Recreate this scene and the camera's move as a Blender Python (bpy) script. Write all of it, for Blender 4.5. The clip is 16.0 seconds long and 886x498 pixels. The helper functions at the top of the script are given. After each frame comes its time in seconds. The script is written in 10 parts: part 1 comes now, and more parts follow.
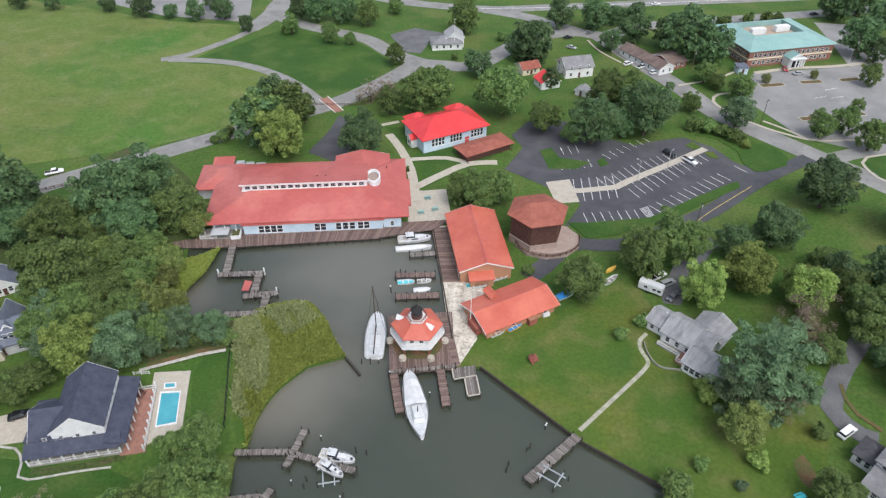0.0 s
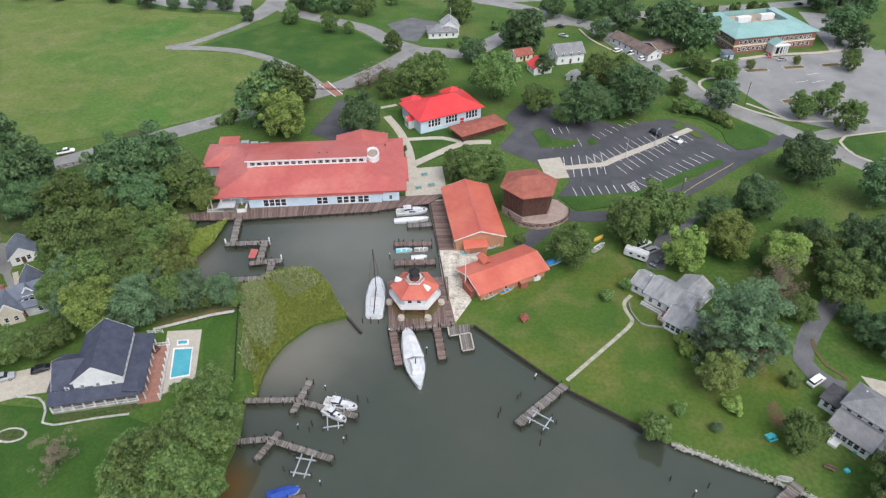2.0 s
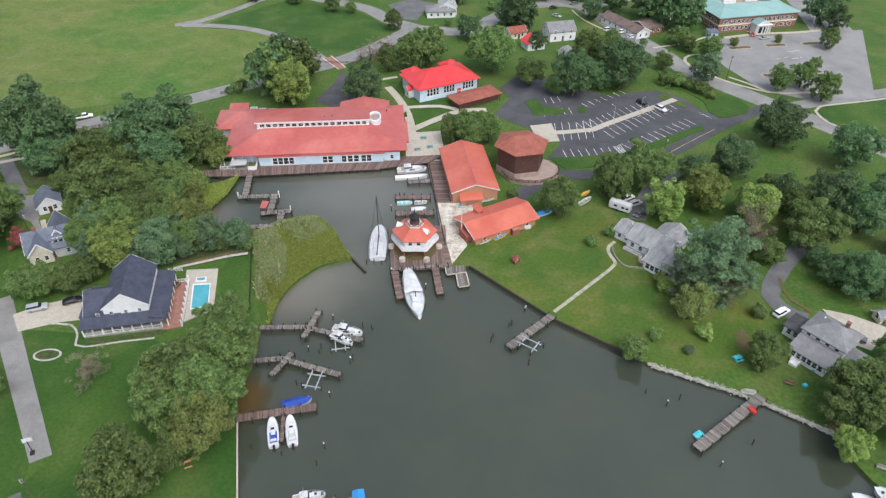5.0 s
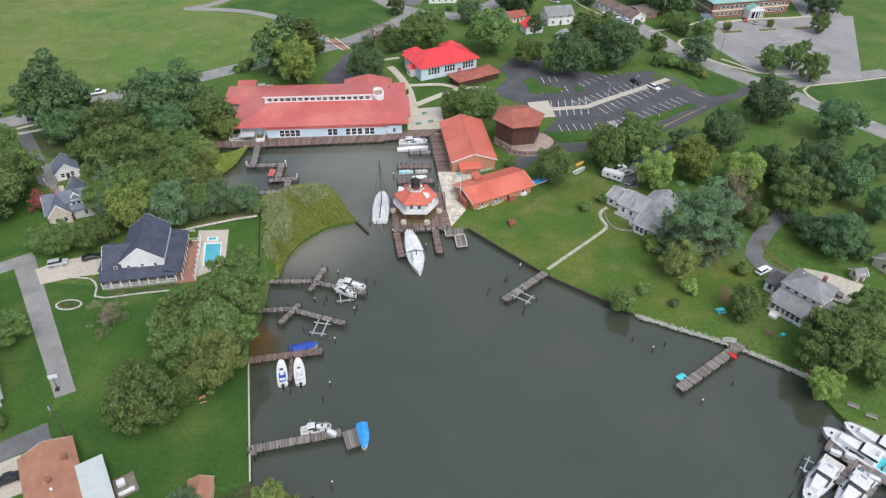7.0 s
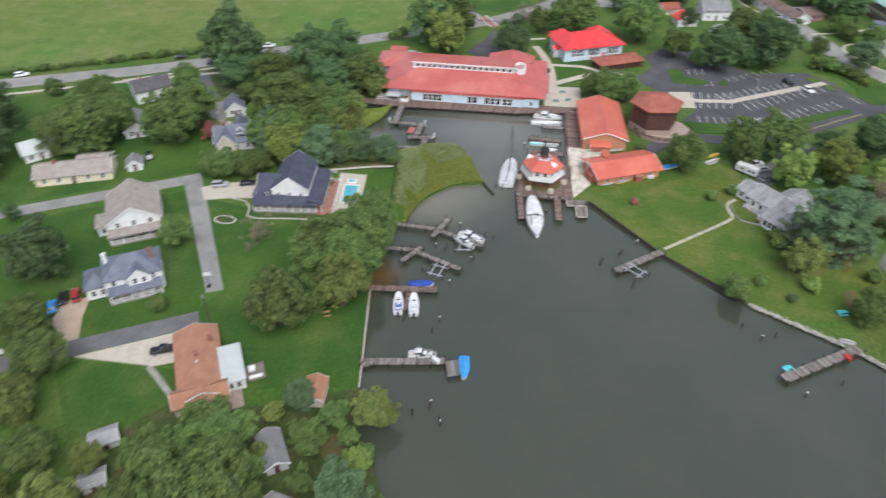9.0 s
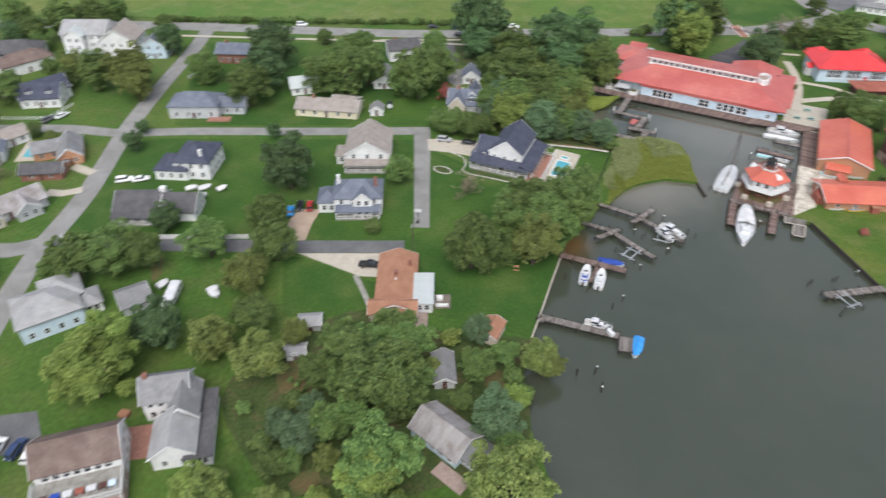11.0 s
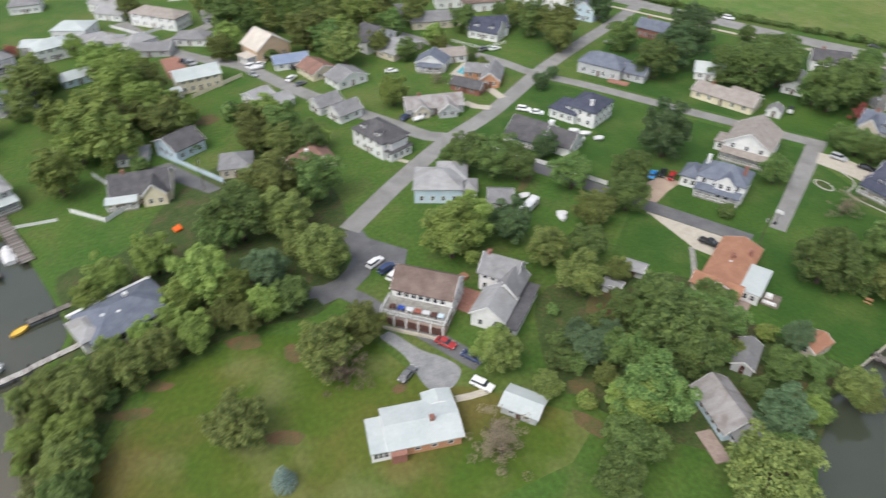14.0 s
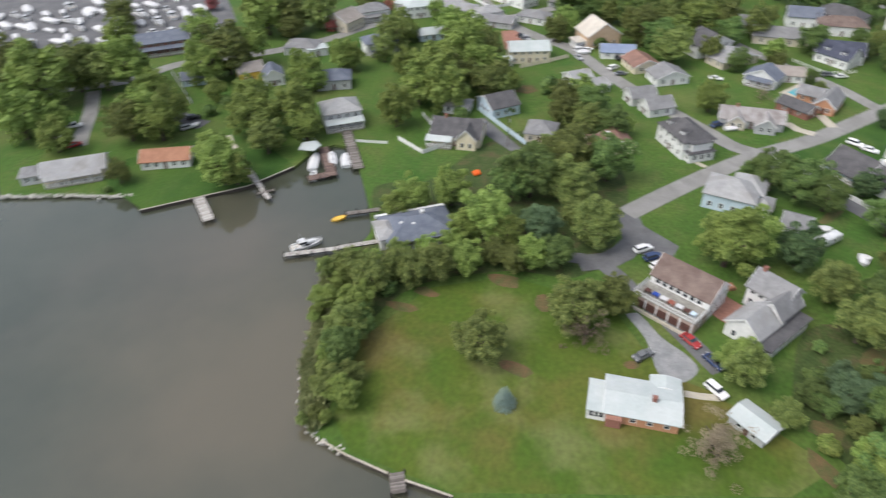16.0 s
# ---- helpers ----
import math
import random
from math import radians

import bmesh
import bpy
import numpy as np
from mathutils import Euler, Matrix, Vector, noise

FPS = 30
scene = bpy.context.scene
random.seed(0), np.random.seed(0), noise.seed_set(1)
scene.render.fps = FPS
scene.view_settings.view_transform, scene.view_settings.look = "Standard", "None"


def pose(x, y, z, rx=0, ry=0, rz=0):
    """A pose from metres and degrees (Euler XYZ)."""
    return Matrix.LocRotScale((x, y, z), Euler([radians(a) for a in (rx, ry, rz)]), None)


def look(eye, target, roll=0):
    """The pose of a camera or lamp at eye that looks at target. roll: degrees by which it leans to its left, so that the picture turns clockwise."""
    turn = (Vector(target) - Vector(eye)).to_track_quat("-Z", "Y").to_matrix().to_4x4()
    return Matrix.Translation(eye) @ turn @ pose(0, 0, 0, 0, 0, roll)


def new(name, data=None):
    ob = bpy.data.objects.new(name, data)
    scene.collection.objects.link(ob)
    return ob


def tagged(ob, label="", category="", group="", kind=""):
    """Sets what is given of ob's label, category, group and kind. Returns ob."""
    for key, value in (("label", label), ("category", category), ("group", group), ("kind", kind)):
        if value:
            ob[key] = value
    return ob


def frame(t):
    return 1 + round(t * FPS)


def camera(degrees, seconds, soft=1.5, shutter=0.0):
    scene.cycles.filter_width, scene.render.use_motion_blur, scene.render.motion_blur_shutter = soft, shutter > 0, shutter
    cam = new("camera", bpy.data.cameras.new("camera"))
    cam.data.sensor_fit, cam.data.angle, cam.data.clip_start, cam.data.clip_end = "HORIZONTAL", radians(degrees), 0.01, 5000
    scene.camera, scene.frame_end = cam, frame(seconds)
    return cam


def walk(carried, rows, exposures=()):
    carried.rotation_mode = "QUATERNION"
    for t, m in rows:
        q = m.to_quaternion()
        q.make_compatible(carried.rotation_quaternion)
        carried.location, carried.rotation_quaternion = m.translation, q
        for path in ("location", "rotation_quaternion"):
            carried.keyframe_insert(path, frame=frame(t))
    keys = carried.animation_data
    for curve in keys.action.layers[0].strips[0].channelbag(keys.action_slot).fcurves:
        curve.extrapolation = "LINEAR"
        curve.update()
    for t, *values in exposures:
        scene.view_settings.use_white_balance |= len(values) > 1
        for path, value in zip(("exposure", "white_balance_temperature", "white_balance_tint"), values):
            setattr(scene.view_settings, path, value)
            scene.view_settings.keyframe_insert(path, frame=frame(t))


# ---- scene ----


def eye_row(x, y, z, yaw, pitch, roll):
    """A camera pose from metres, and degrees of yaw (to the left), pitch (up) and roll."""
    return pose(x, y, z, 90 + pitch, 0, yaw) @ pose(0, 0, 0, 0, 0, roll)


cam = camera(67.24, 16.0, soft=1.25, shutter=0.8)
walk(cam, [
    (0, eye_row(0.00, 0.00, 116.00, 0.00, -37.95, 0.27)),
    (0.5, eye_row(-0.01, -3.24, 115.93, -0.11, -37.95, 0.27)),
    (1, eye_row(0.03, -6.43, 115.82, -0.20, -37.95, 0.28)),
    (1.5, eye_row(0.22, -9.61, 115.68, -0.25, -37.97, 0.28)),
    (2, eye_row(0.34, -12.86, 115.26, -0.30, -37.94, 0.27)),
    (2.5, eye_row(0.35, -15.97, 114.93, -0.36, -37.97, 0.29)),
    (3, eye_row(0.41, -19.09, 114.77, -0.41, -38.04, 0.33)),
    (3.5, eye_row(0.27, -22.32, 114.28, -0.50, -38.05, 0.41)),
    (4, eye_row(0.11, -25.67, 113.75, -0.60, -38.00, 0.56)),
    (6.5, eye_row(0.48, -42.25, 111.12, -0.55, -38.10, 0.71)),
    (7, eye_row(0.65, -45.57, 110.37, -0.46, -38.10, 0.75)),
    (7.5, eye_row(0.35, -48.86, 109.74, -0.44, -38.15, 0.91)),
    (8, eye_row(0.36, -52.22, 108.95, 1.11, -38.16, 0.95)),
    (8.5, eye_row(-0.10, -55.41, 108.16, 5.83, -38.22, 1.09)),
    (8.7, eye_row(0.60, -56.71, 108.23, 8.56, -38.39, 0.91)),
    (11, eye_row(5.50, -70.66, 104.44, 33.19, -38.19, 0.27)),
    (11.5, eye_row(6.99, -73.24, 104.52, 39.13, -38.40, 0.05)),
    (12, eye_row(8.84, -75.75, 104.16, 45.02, -38.43, -0.15)),
    (12.5, eye_row(11.12, -78.16, 103.36, 50.92, -38.32, -0.35)),
    (13, eye_row(13.73, -80.43, 102.83, 56.81, -38.24, -0.42)),
    (13.5, eye_row(16.47, -82.65, 102.36, 62.34, -38.17, -0.42)),
    (14, eye_row(19.23, -84.30, 101.55, 68.64, -38.05, -0.50)),
    (14.5, eye_row(22.30, -85.87, 100.93, 76.75, -37.84, -0.58)),
    (14.6, eye_row(22.96, -85.92, 100.86, 79.42, -37.80, -0.63)),
    (15, eye_row(25.59, -86.14, 100.56, 85.40, -37.63, -0.84)),
    (15.5, eye_row(28.82, -85.71, 99.72, 91.06, -37.39, -1.23)),
    (16, eye_row(31.68, -86.75, 99.86, 97.13, -37.29, -1.21)),
], exposures=[(0, 0.77, 6260, 10), (4, 0.82, 6260, 10), (8, 0.8, 6260, 10), (11, 0.82, 6420, 10), (13, 0.82, 6500, 10), (16, 0.84, 6500, 10)])

# ---- sky and sun: a bright overcast day ----
world = bpy.data.worlds.new("overcast_sky")
scene.world = world
world.use_nodes = True
wn = world.node_tree.nodes
sky = wn.new("ShaderNodeTexSky")
sky.sky_type = "NISHITA"
sky.sun_disc = False
SUN_EL, SUN_AZ = 55.0, 150.0
sky.sun_elevation, sky.sun_rotation = radians(SUN_EL), radians(SUN_AZ)
sky.dust_density = 3.0
hsv = wn.new("ShaderNodeHueSaturation")
hsv.inputs["Saturation"].default_value = 0.5
world.node_tree.links.new(sky.outputs[0], hsv.inputs["Color"])
world.node_tree.links.new(hsv.outputs[0], wn["Background"].inputs["Color"])
wn["Background"].inputs["Strength"].default_value = 0.15
sun_data = bpy.data.lights.new("sun", "SUN")
sun_data.energy, sun_data.angle, sun_data.color = 0.9, radians(45), (1.0, 0.97, 0.92)
sun = new("sun", sun_data)
sun.matrix_world = look((0, 0, 300), (300 * -math.sin(radians(SUN_AZ)) / math.tan(radians(SUN_EL)), 300 * -math.cos(radians(SUN_AZ)) / math.tan(radians(SUN_EL)), 0))


# ---- materials ----
def mat(name, colours, scale=1.0, rough=0.8, metal=0.0, bump=0.0, bump_scale=None, fine=None, streak=None, vary=0.0, spec=0.3, blotch=None):
    """A procedural surface. colours: two or three base colours mixed by noise at `scale` (per metre). fine: (scale, amount) of grain;
    streak: (x, y, z) scale of the noise's space, to draw it out; vary: change of value from object to object;
    blotch: (colour, scale, amount) stains on top, or a list of them."""
    m = bpy.data.materials.new(name)
    m.use_nodes = True
    nt = m.node_tree
    bsdf = nt.nodes["Principled BSDF"]
    L = nt.links.new
    tc = nt.nodes.new("ShaderNodeTexCoord")
    co = tc.outputs["Object"]
    if streak:
        mp = nt.nodes.new("ShaderNodeMapping")
        mp.inputs["Scale"].default_value = streak
        L(co, mp.inputs["Vector"])
        co = mp.outputs["Vector"]
    nz = nt.nodes.new("ShaderNodeTexNoise")
    nz.inputs["Scale"].default_value, nz.inputs["Detail"].default_value, nz.inputs["Roughness"].default_value = scale, 6.0, 0.62
    L(co, nz.inputs["Vector"])
    ramp = nt.nodes.new("ShaderNodeValToRGB")
    L(nz.outputs["Fac"], ramp.inputs["Fac"])
    el = ramp.color_ramp.elements
    spots = [0.36, 0.64] if len(colours) == 2 else [0.32, 0.5, 0.68]
    while len(el) < len(colours):
        el.new(0.5)
    for e, p, c in zip(el, spots, colours):
        e.position, e.color = p, (*c, 1)
    out = ramp.outputs["Color"]
    for layer in blotch if isinstance(blotch, list) else [blotch] if blotch else []:
        n3 = nt.nodes.new("ShaderNodeTexNoise")
        n3.inputs["Scale"].default_value, n3.inputs["Detail"].default_value = layer[1], 4.0
        L(tc.outputs["Object"], n3.inputs["Vector"])
        mr = nt.nodes.new("ShaderNodeMapRange")
        mr.inputs["From Min"].default_value, mr.inputs["From Max"].default_value, mr.inputs["To Max"].default_value = 0.50, 0.68, layer[2]
        L(n3.outputs["Fac"], mr.inputs["Value"])
        mx = nt.nodes.new("ShaderNodeMix")
        mx.data_type = "RGBA"
        L(mr.outputs["Result"], mx.inputs["Factor"])
        L(out, mx.inputs["A"])
        mx.inputs["B"].default_value = (*layer[0], 1)
        out = mx.outputs["Result"]
    if fine:
        n2 = nt.nodes.new("ShaderNodeTexNoise")
        n2.inputs["Scale"].default_value, n2.inputs["Detail"].default_value = fine[0], 3.0
        L(tc.outputs["Object"], n2.inputs["Vector"])
        mr2 = nt.nodes.new("ShaderNodeMapRange")
        mr2.inputs["From Min"].default_value, mr2.inputs["From Max"].default_value = 0.3, 0.7
        mr2.inputs["To Min"].default_value, mr2.inputs["To Max"].default_value = 1 - fine[1], 1 + fine[1]
        L(n2.outputs["Fac"], mr2.inputs["Value"])
        vm = nt.nodes.new("ShaderNodeVectorMath")
        vm.operation = "SCALE"
        L(out, vm.inputs[0])
        L(mr2.outputs["Result"], vm.inputs["Scale"])
        out = vm.outputs["Vector"]
    if vary:
        oi = nt.nodes.new("ShaderNodeObjectInfo")
        mr3 = nt.nodes.new("ShaderNodeMapRange")
        mr3.inputs["To Min"].default_value, mr3.inputs["To Max"].default_value = 1 - vary, 1 + vary
        L(oi.outputs["Random"], mr3.inputs["Value"])
        vm2 = nt.nodes.new("ShaderNodeVectorMath")
        vm2.operation = "SCALE"
        L(out, vm2.inputs[0])
        L(mr3.outputs["Result"], vm2.inputs["Scale"])
        out = vm2.outputs["Vector"]
    L(out, bsdf.inputs["Base Color"])
    bsdf.inputs["Roughness"].default_value, bsdf.inputs["Metallic"].default_value = rough, metal
    bsdf.inputs["Specular IOR Level"].default_value = spec
    if bump:
        nb = nt.nodes.new("ShaderNodeTexNoise")
        nb.inputs["Scale"].default_value, nb.inputs["Detail"].default_value = bump_scale or scale * 4, 5.0
        L(co, nb.inputs["Vector"])
        bp = nt.nodes.new("ShaderNodeBump")
        bp.inputs["Strength"].default_value, bp.inputs["Distance"].default_value = bump, 0.15
        L(nb.outputs["Fac"], bp.inputs["Height"])
        L(bp.outputs["Normal"], bsdf.inputs["Normal"])
    return m


def leaf_mat(name, a, b, trans=0.22):
    """Foliage: colour varies from leaf clump to leaf clump and from plant to plant."""
    m = bpy.data.materials.new(name)
    m.use_nodes = True
    nt = m.node_tree
    bsdf = nt.nodes["Principled BSDF"]
    L = nt.links.new
    geo = nt.nodes.new("ShaderNodeNewGeometry")
    ramp = nt.nodes.new("ShaderNodeValToRGB")
    ramp.color_ramp.elements[0].color, ramp.color_ramp.elements[1].color = (*a, 1), (*b, 1)
    L(geo.outputs["Random Per Island"], ramp.inputs["Fac"])
    oi = nt.nodes.new("ShaderNodeObjectInfo")
    hs = nt.nodes.new("ShaderNodeHueSaturation")
    mr = nt.nodes.new("ShaderNodeMapRange")
    mr.inputs["To Min"].default_value, mr.inputs["To Max"].default_value = 0.72, 1.3
    L(oi.outputs["Random"], mr.inputs["Value"])
    mr2 = nt.nodes.new("ShaderNodeMapRange")
    mr2.inputs["To Min"].default_value, mr2.inputs["To Max"].default_value = 0.485, 0.512
    L(oi.outputs["Random"], mr2.inputs["Value"])
    L(mr.outputs["Result"], hs.inputs["Value"])
    L(mr2.outputs["Result"], hs.inputs["Hue"])
    tc = nt.nodes.new("ShaderNodeTexCoord")
    nz = nt.nodes.new("ShaderNodeTexNoise")
    nz.inputs["Scale"].default_value, nz.inputs["Detail"].default_value = 2.2, 4.0
    L(tc.outputs["Object"], nz.inputs["Vector"])
    tip = nt.nodes.new("ShaderNodeMix")
    tip.data_type = "RGBA"
    mr4 = nt.nodes.new("ShaderNodeMapRange")
    mr4.inputs["From Min"].default_value, mr4.inputs["From Max"].default_value, mr4.inputs["To Max"].default_value = 0.45, 0.75, 0.40
    L(nz.outputs["Fac"], mr4.inputs["Value"])
    L(mr4.outputs["Result"], tip.inputs["Factor"])
    L(ramp.outputs["Color"], tip.inputs["A"])
    tip.inputs["B"].default_value = (b[0] * 1.05, b[1] * 1.03, b[2] * 0.85, 1)
    L(tip.outputs["Result"], hs.inputs["Color"])
    L(hs.outputs["Color"], bsdf.inputs["Base Color"])
    bsdf.inputs["Roughness"].default_value = 0.6
    bsdf.inputs["Specular IOR Level"].default_value = 0.2
    tr = nt.nodes.new("ShaderNodeBsdfTranslucent")
    L(hs.outputs["Color"], tr.inputs["Color"])
    mix = nt.nodes.new("ShaderNodeMixShader")
    mix.inputs["Fac"].default_value = trans
    L(bsdf.outputs[0], mix.inputs[1])
    L(tr.outputs[0], mix.inputs[2])
    L(mix.outputs[0], nt.nodes["Material Output"].inputs["Surface"])
    return m


M_GRASS = mat("grass", [(0.040, 0.092, 0.013), (0.056, 0.108, 0.017), (0.077, 0.120, 0.022)], 0.05, 0.95, bump=0.5, bump_scale=2.5, fine=(1.0, 0.22), blotch=[((0.036, 0.098, 0.013), 0.022, 0.8), ((0.15, 0.15, 0.050), 0.045, 0.4), ((0.12, 0.105, 0.045), 0.16, 0.25)])
M_LAWN = mat("mown_lawn", [(0.024, 0.069, 0.009), (0.032, 0.080, 0.011), (0.044, 0.090, 0.014)], 0.09, 0.95, bump=0.4, bump_scale=3.0, fine=(1.3, 0.18), blotch=[((0.056, 0.108, 0.015), 0.035, 0.7), ((0.10, 0.124, 0.034), 0.09, 0.3)])
M_DRY = mat("dry_lawn", [(0.042, 0.092, 0.011), (0.060, 0.106, 0.014), (0.082, 0.112, 0.020)], 0.06, 0.95, bump=0.4, bump_scale=2.4, fine=(1.1, 0.15), blotch=[((0.036, 0.090, 0.012), 0.03, 0.8), ((0.128, 0.128, 0.024), 0.045, 0.75), ((0.17, 0.145, 0.060), 0.11, 0.4)])
M_POINT = mat("bleached_lawn", [(0.046, 0.092, 0.009), (0.066, 0.103, 0.012), (0.090, 0.106, 0.018)], 0.045, 0.95, bump=0.3, bump_scale=2.0, fine=(0.9, 0.15), blotch=[((0.040, 0.090, 0.009), 0.028, 0.8), ((0.15, 0.100, 0.036), 0.05, 0.6), ((0.20, 0.19, 0.085), 0.075, 0.4)])
M_FIELD = mat("meadow", [(0.074, 0.122, 0.021), (0.100, 0.141, 0.029), (0.130, 0.155, 0.042)], 0.030, 0.95, bump=0.6, bump_scale=0.8, fine=(0.7, 0.16), streak=(1, 1.5, 1), blotch=[((0.052, 0.135, 0.019), 0.012, 0.9), ((0.165, 0.165, 0.055), 0.022, 0.6), ((0.055, 0.110, 0.022), 0.09, 0.45), ((0.20, 0.19, 0.095), 0.13, 0.3)])
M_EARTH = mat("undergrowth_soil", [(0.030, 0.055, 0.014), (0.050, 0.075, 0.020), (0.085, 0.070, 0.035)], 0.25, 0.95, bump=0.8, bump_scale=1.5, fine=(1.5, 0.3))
M_MULCH = mat("red_brown_mulch", [(0.062, 0.090, 0.026), (0.105, 0.085, 0.036), (0.16, 0.090, 0.050)], 0.22, 0.95, fine=(4, 0.25))
M_ROAD = mat("worn_asphalt", [(0.20, 0.195, 0.185), (0.25, 0.245, 0.235)], 0.12, 0.9, fine=(3, 0.10), blotch=((0.15, 0.145, 0.14), 0.2, 0.5))
M_LOT = mat("dark_asphalt", [(0.055, 0.055, 0.062), (0.075, 0.075, 0.082)], 0.15, 0.9, fine=(3, 0.12), blotch=((0.10, 0.10, 0.105), 0.1, 0.6))
M_DRIVE = mat("grey_tarmac", [(0.10, 0.10, 0.105), (0.135, 0.135, 0.14)], 0.2, 0.9, fine=(3, 0.12), blotch=((0.17, 0.165, 0.16), 0.15, 0.5))
M_PALELOT = mat("pale_parking_asphalt", [(0.21, 0.205, 0.20), (0.26, 0.255, 0.25)], 0.06, 0.9, fine=(2, 0.08), blotch=((0.15, 0.15, 0.15), 0.07, 0.5))
M_GRAVEL = mat("grey_gravel", [(0.20, 0.205, 0.21), (0.27, 0.27, 0.27)], 0.4, 0.95, bump=0.4, bump_scale=6, fine=(5, 0.2))
M_CONC = mat("pale_concrete", [(0.37, 0.335, 0.275), (0.46, 0.42, 0.35)], 0.3, 0.9, fine=(3, 0.12), blotch=[((0.27, 0.235, 0.18), 0.3, 0.5), ((0.50, 0.47, 0.41), 0.8, 0.3)])
M_SLAB = mat("worn_concrete_slab", [(0.30, 0.29, 0.22), (0.38, 0.37, 0.30)], 0.6, 0.9, fine=(4, 0.14), vary=0.12, blotch=((0.22, 0.22, 0.15), 0.5, 0.5))
M_OYSTER = mat("oyster_shell_gravel", [(0.26, 0.22, 0.17), (0.48, 0.44, 0.37), (0.62, 0.58, 0.50)], 0.5, 0.95, bump=0.6, bump_scale=6, fine=(2.5, 0.28))
M_BRICKPAVE = mat("brick_paving", [(0.24, 0.12, 0.09), (0.33, 0.17, 0.13)], 1.2, 0.9, fine=(6, 0.2))
M_PAINT = mat("road_paint", [(0.66, 0.66, 0.64), (0.78, 0.78, 0.76)], 1.0, 0.8, fine=(4, 0.15))
M_YPAINT = mat("yellow_road_paint", [(0.55, 0.42, 0.10), (0.62, 0.50, 0.16)], 1.0, 0.8, fine=(4, 0.15))
M_PLANK = mat("weathered_planks", [(0.123, 0.100, 0.084), (0.175, 0.144, 0.120), (0.223, 0.196, 0.168)], 0.8, 0.9, fine=(5, 0.25), vary=0.12)
M_REDPLANK = mat("reddish_deck_planks", [(0.115, 0.070, 0.056), (0.173, 0.108, 0.087), (0.219, 0.153, 0.125)], 0.7, 0.9, fine=(4, 0.28))
M_GREYPLANK = mat("grey_deck_planks", [(0.173, 0.162, 0.145), (0.247, 0.238, 0.212), (0.313, 0.306, 0.281)], 0.8, 0.9, fine=(5, 0.25))
M_PILE = mat("dark_pile_wood", [(0.030, 0.026, 0.022), (0.062, 0.053, 0.044)], 3, 0.95)
M_STONE = mat("riprap_stone", [(0.33, 0.315, 0.28), (0.52, 0.50, 0.46)], 1.0, 0.95, bump=0.4, fine=(3, 0.2), vary=0.2)
M_WHITE = mat("white_paint", [(0.60, 0.61, 0.61), (0.70, 0.70, 0.69)], 0.4, 0.6, fine=(3, 0.06), blotch=((0.50, 0.50, 0.48), 0.5, 0.4))
M_CREAM = mat("cream_siding", [(0.56, 0.50, 0.37), (0.64, 0.58, 0.44)], 0.4, 0.7, fine=(3, 0.06))
M_BEIGE = mat("beige_siding", [(0.47, 0.42, 0.34), (0.55, 0.50, 0.41)], 0.4, 0.7, fine=(3, 0.06))
M_BLUESIDE = mat("pale_blue_siding", [(0.42, 0.52, 0.60), (0.50, 0.60, 0.67)], 0.4, 0.7, fine=(3, 0.06))
M_GREYSIDE = mat("grey_siding", [(0.36, 0.37, 0.38), (0.45, 0.46, 0.47)], 0.4, 0.7, fine=(3, 0.06))
M_BRICK = mat("brick_wall", [(0.19, 0.085, 0.065), (0.26, 0.125, 0.095)], 2.5, 0.9, fine=(6, 0.2), streak=(1, 1, 3))
M_BRICKORANGE = mat("orange_brick_wall", [(0.38, 0.19, 0.11), (0.46, 0.25, 0.15)], 2.5, 0.9, fine=(6, 0.2), streak=(1, 1, 3))
M_SHINGLE = mat("grey_shingles", [(0.164, 0.164, 0.168), (0.230, 0.230, 0.234)], 0.5, 0.9, fine=(5, 0.15), streak=(1, 1, 1), blotch=((0.15, 0.145, 0.145), 0.25, 0.5))
M_LSHINGLE = mat("pale_grey_shingles", [(0.250, 0.250, 0.254), (0.320, 0.320, 0.320)], 0.4, 0.9, fine=(5, 0.12), blotch=[((0.20, 0.19, 0.18), 0.2, 0.7), ((0.38, 0.38, 0.38), 0.5, 0.4)])
M_STREAKED = mat("streaked_grey_shingles", [(0.20, 0.20, 0.205), (0.30, 0.30, 0.305)], 0.5, 0.85, fine=(5, 0.12), streak=(2.2, 0.35, 0.5), blotch=[((0.14, 0.14, 0.145), 0.3, 0.6), ((0.40, 0.40, 0.40), 0.22, 0.4)])
M_WEATHERED = mat("weathered_grey_brown_shingles", [(0.22, 0.20, 0.195), (0.31, 0.295, 0.29)], 0.4, 0.9, fine=(5, 0.12), streak=(1.6, 0.5, 0.6), blotch=[((0.15, 0.12, 0.11), 0.3, 0.6), ((0.38, 0.37, 0.37), 0.35, 0.4)])
M_NAVY = mat("navy_shingles", [(0.042, 0.047, 0.072), (0.066, 0.072, 0.10)], 0.5, 0.85, fine=(5, 0.15))
M_BLUEROOF = mat("blue_grey_shingles", [(0.10, 0.115, 0.15), (0.145, 0.16, 0.195)], 0.5, 0.85, fine=(5, 0.15))
M_DARKROOF = mat("charcoal_shingles", [(0.065, 0.063, 0.068), (0.10, 0.097, 0.10)], 0.5, 0.85, fine=(5, 0.18))
M_BROWNROOF = mat("brown_shingles", [(0.126, 0.090, 0.078), (0.185, 0.140, 0.121)], 0.35, 0.9, fine=(5, 0.15), blotch=((0.10, 0.07, 0.065), 0.25, 0.7))
M_TANROOF = mat("taupe_shingles", [(0.23, 0.20, 0.18), (0.30, 0.27, 0.245)], 0.5, 0.9, fine=(5, 0.12))
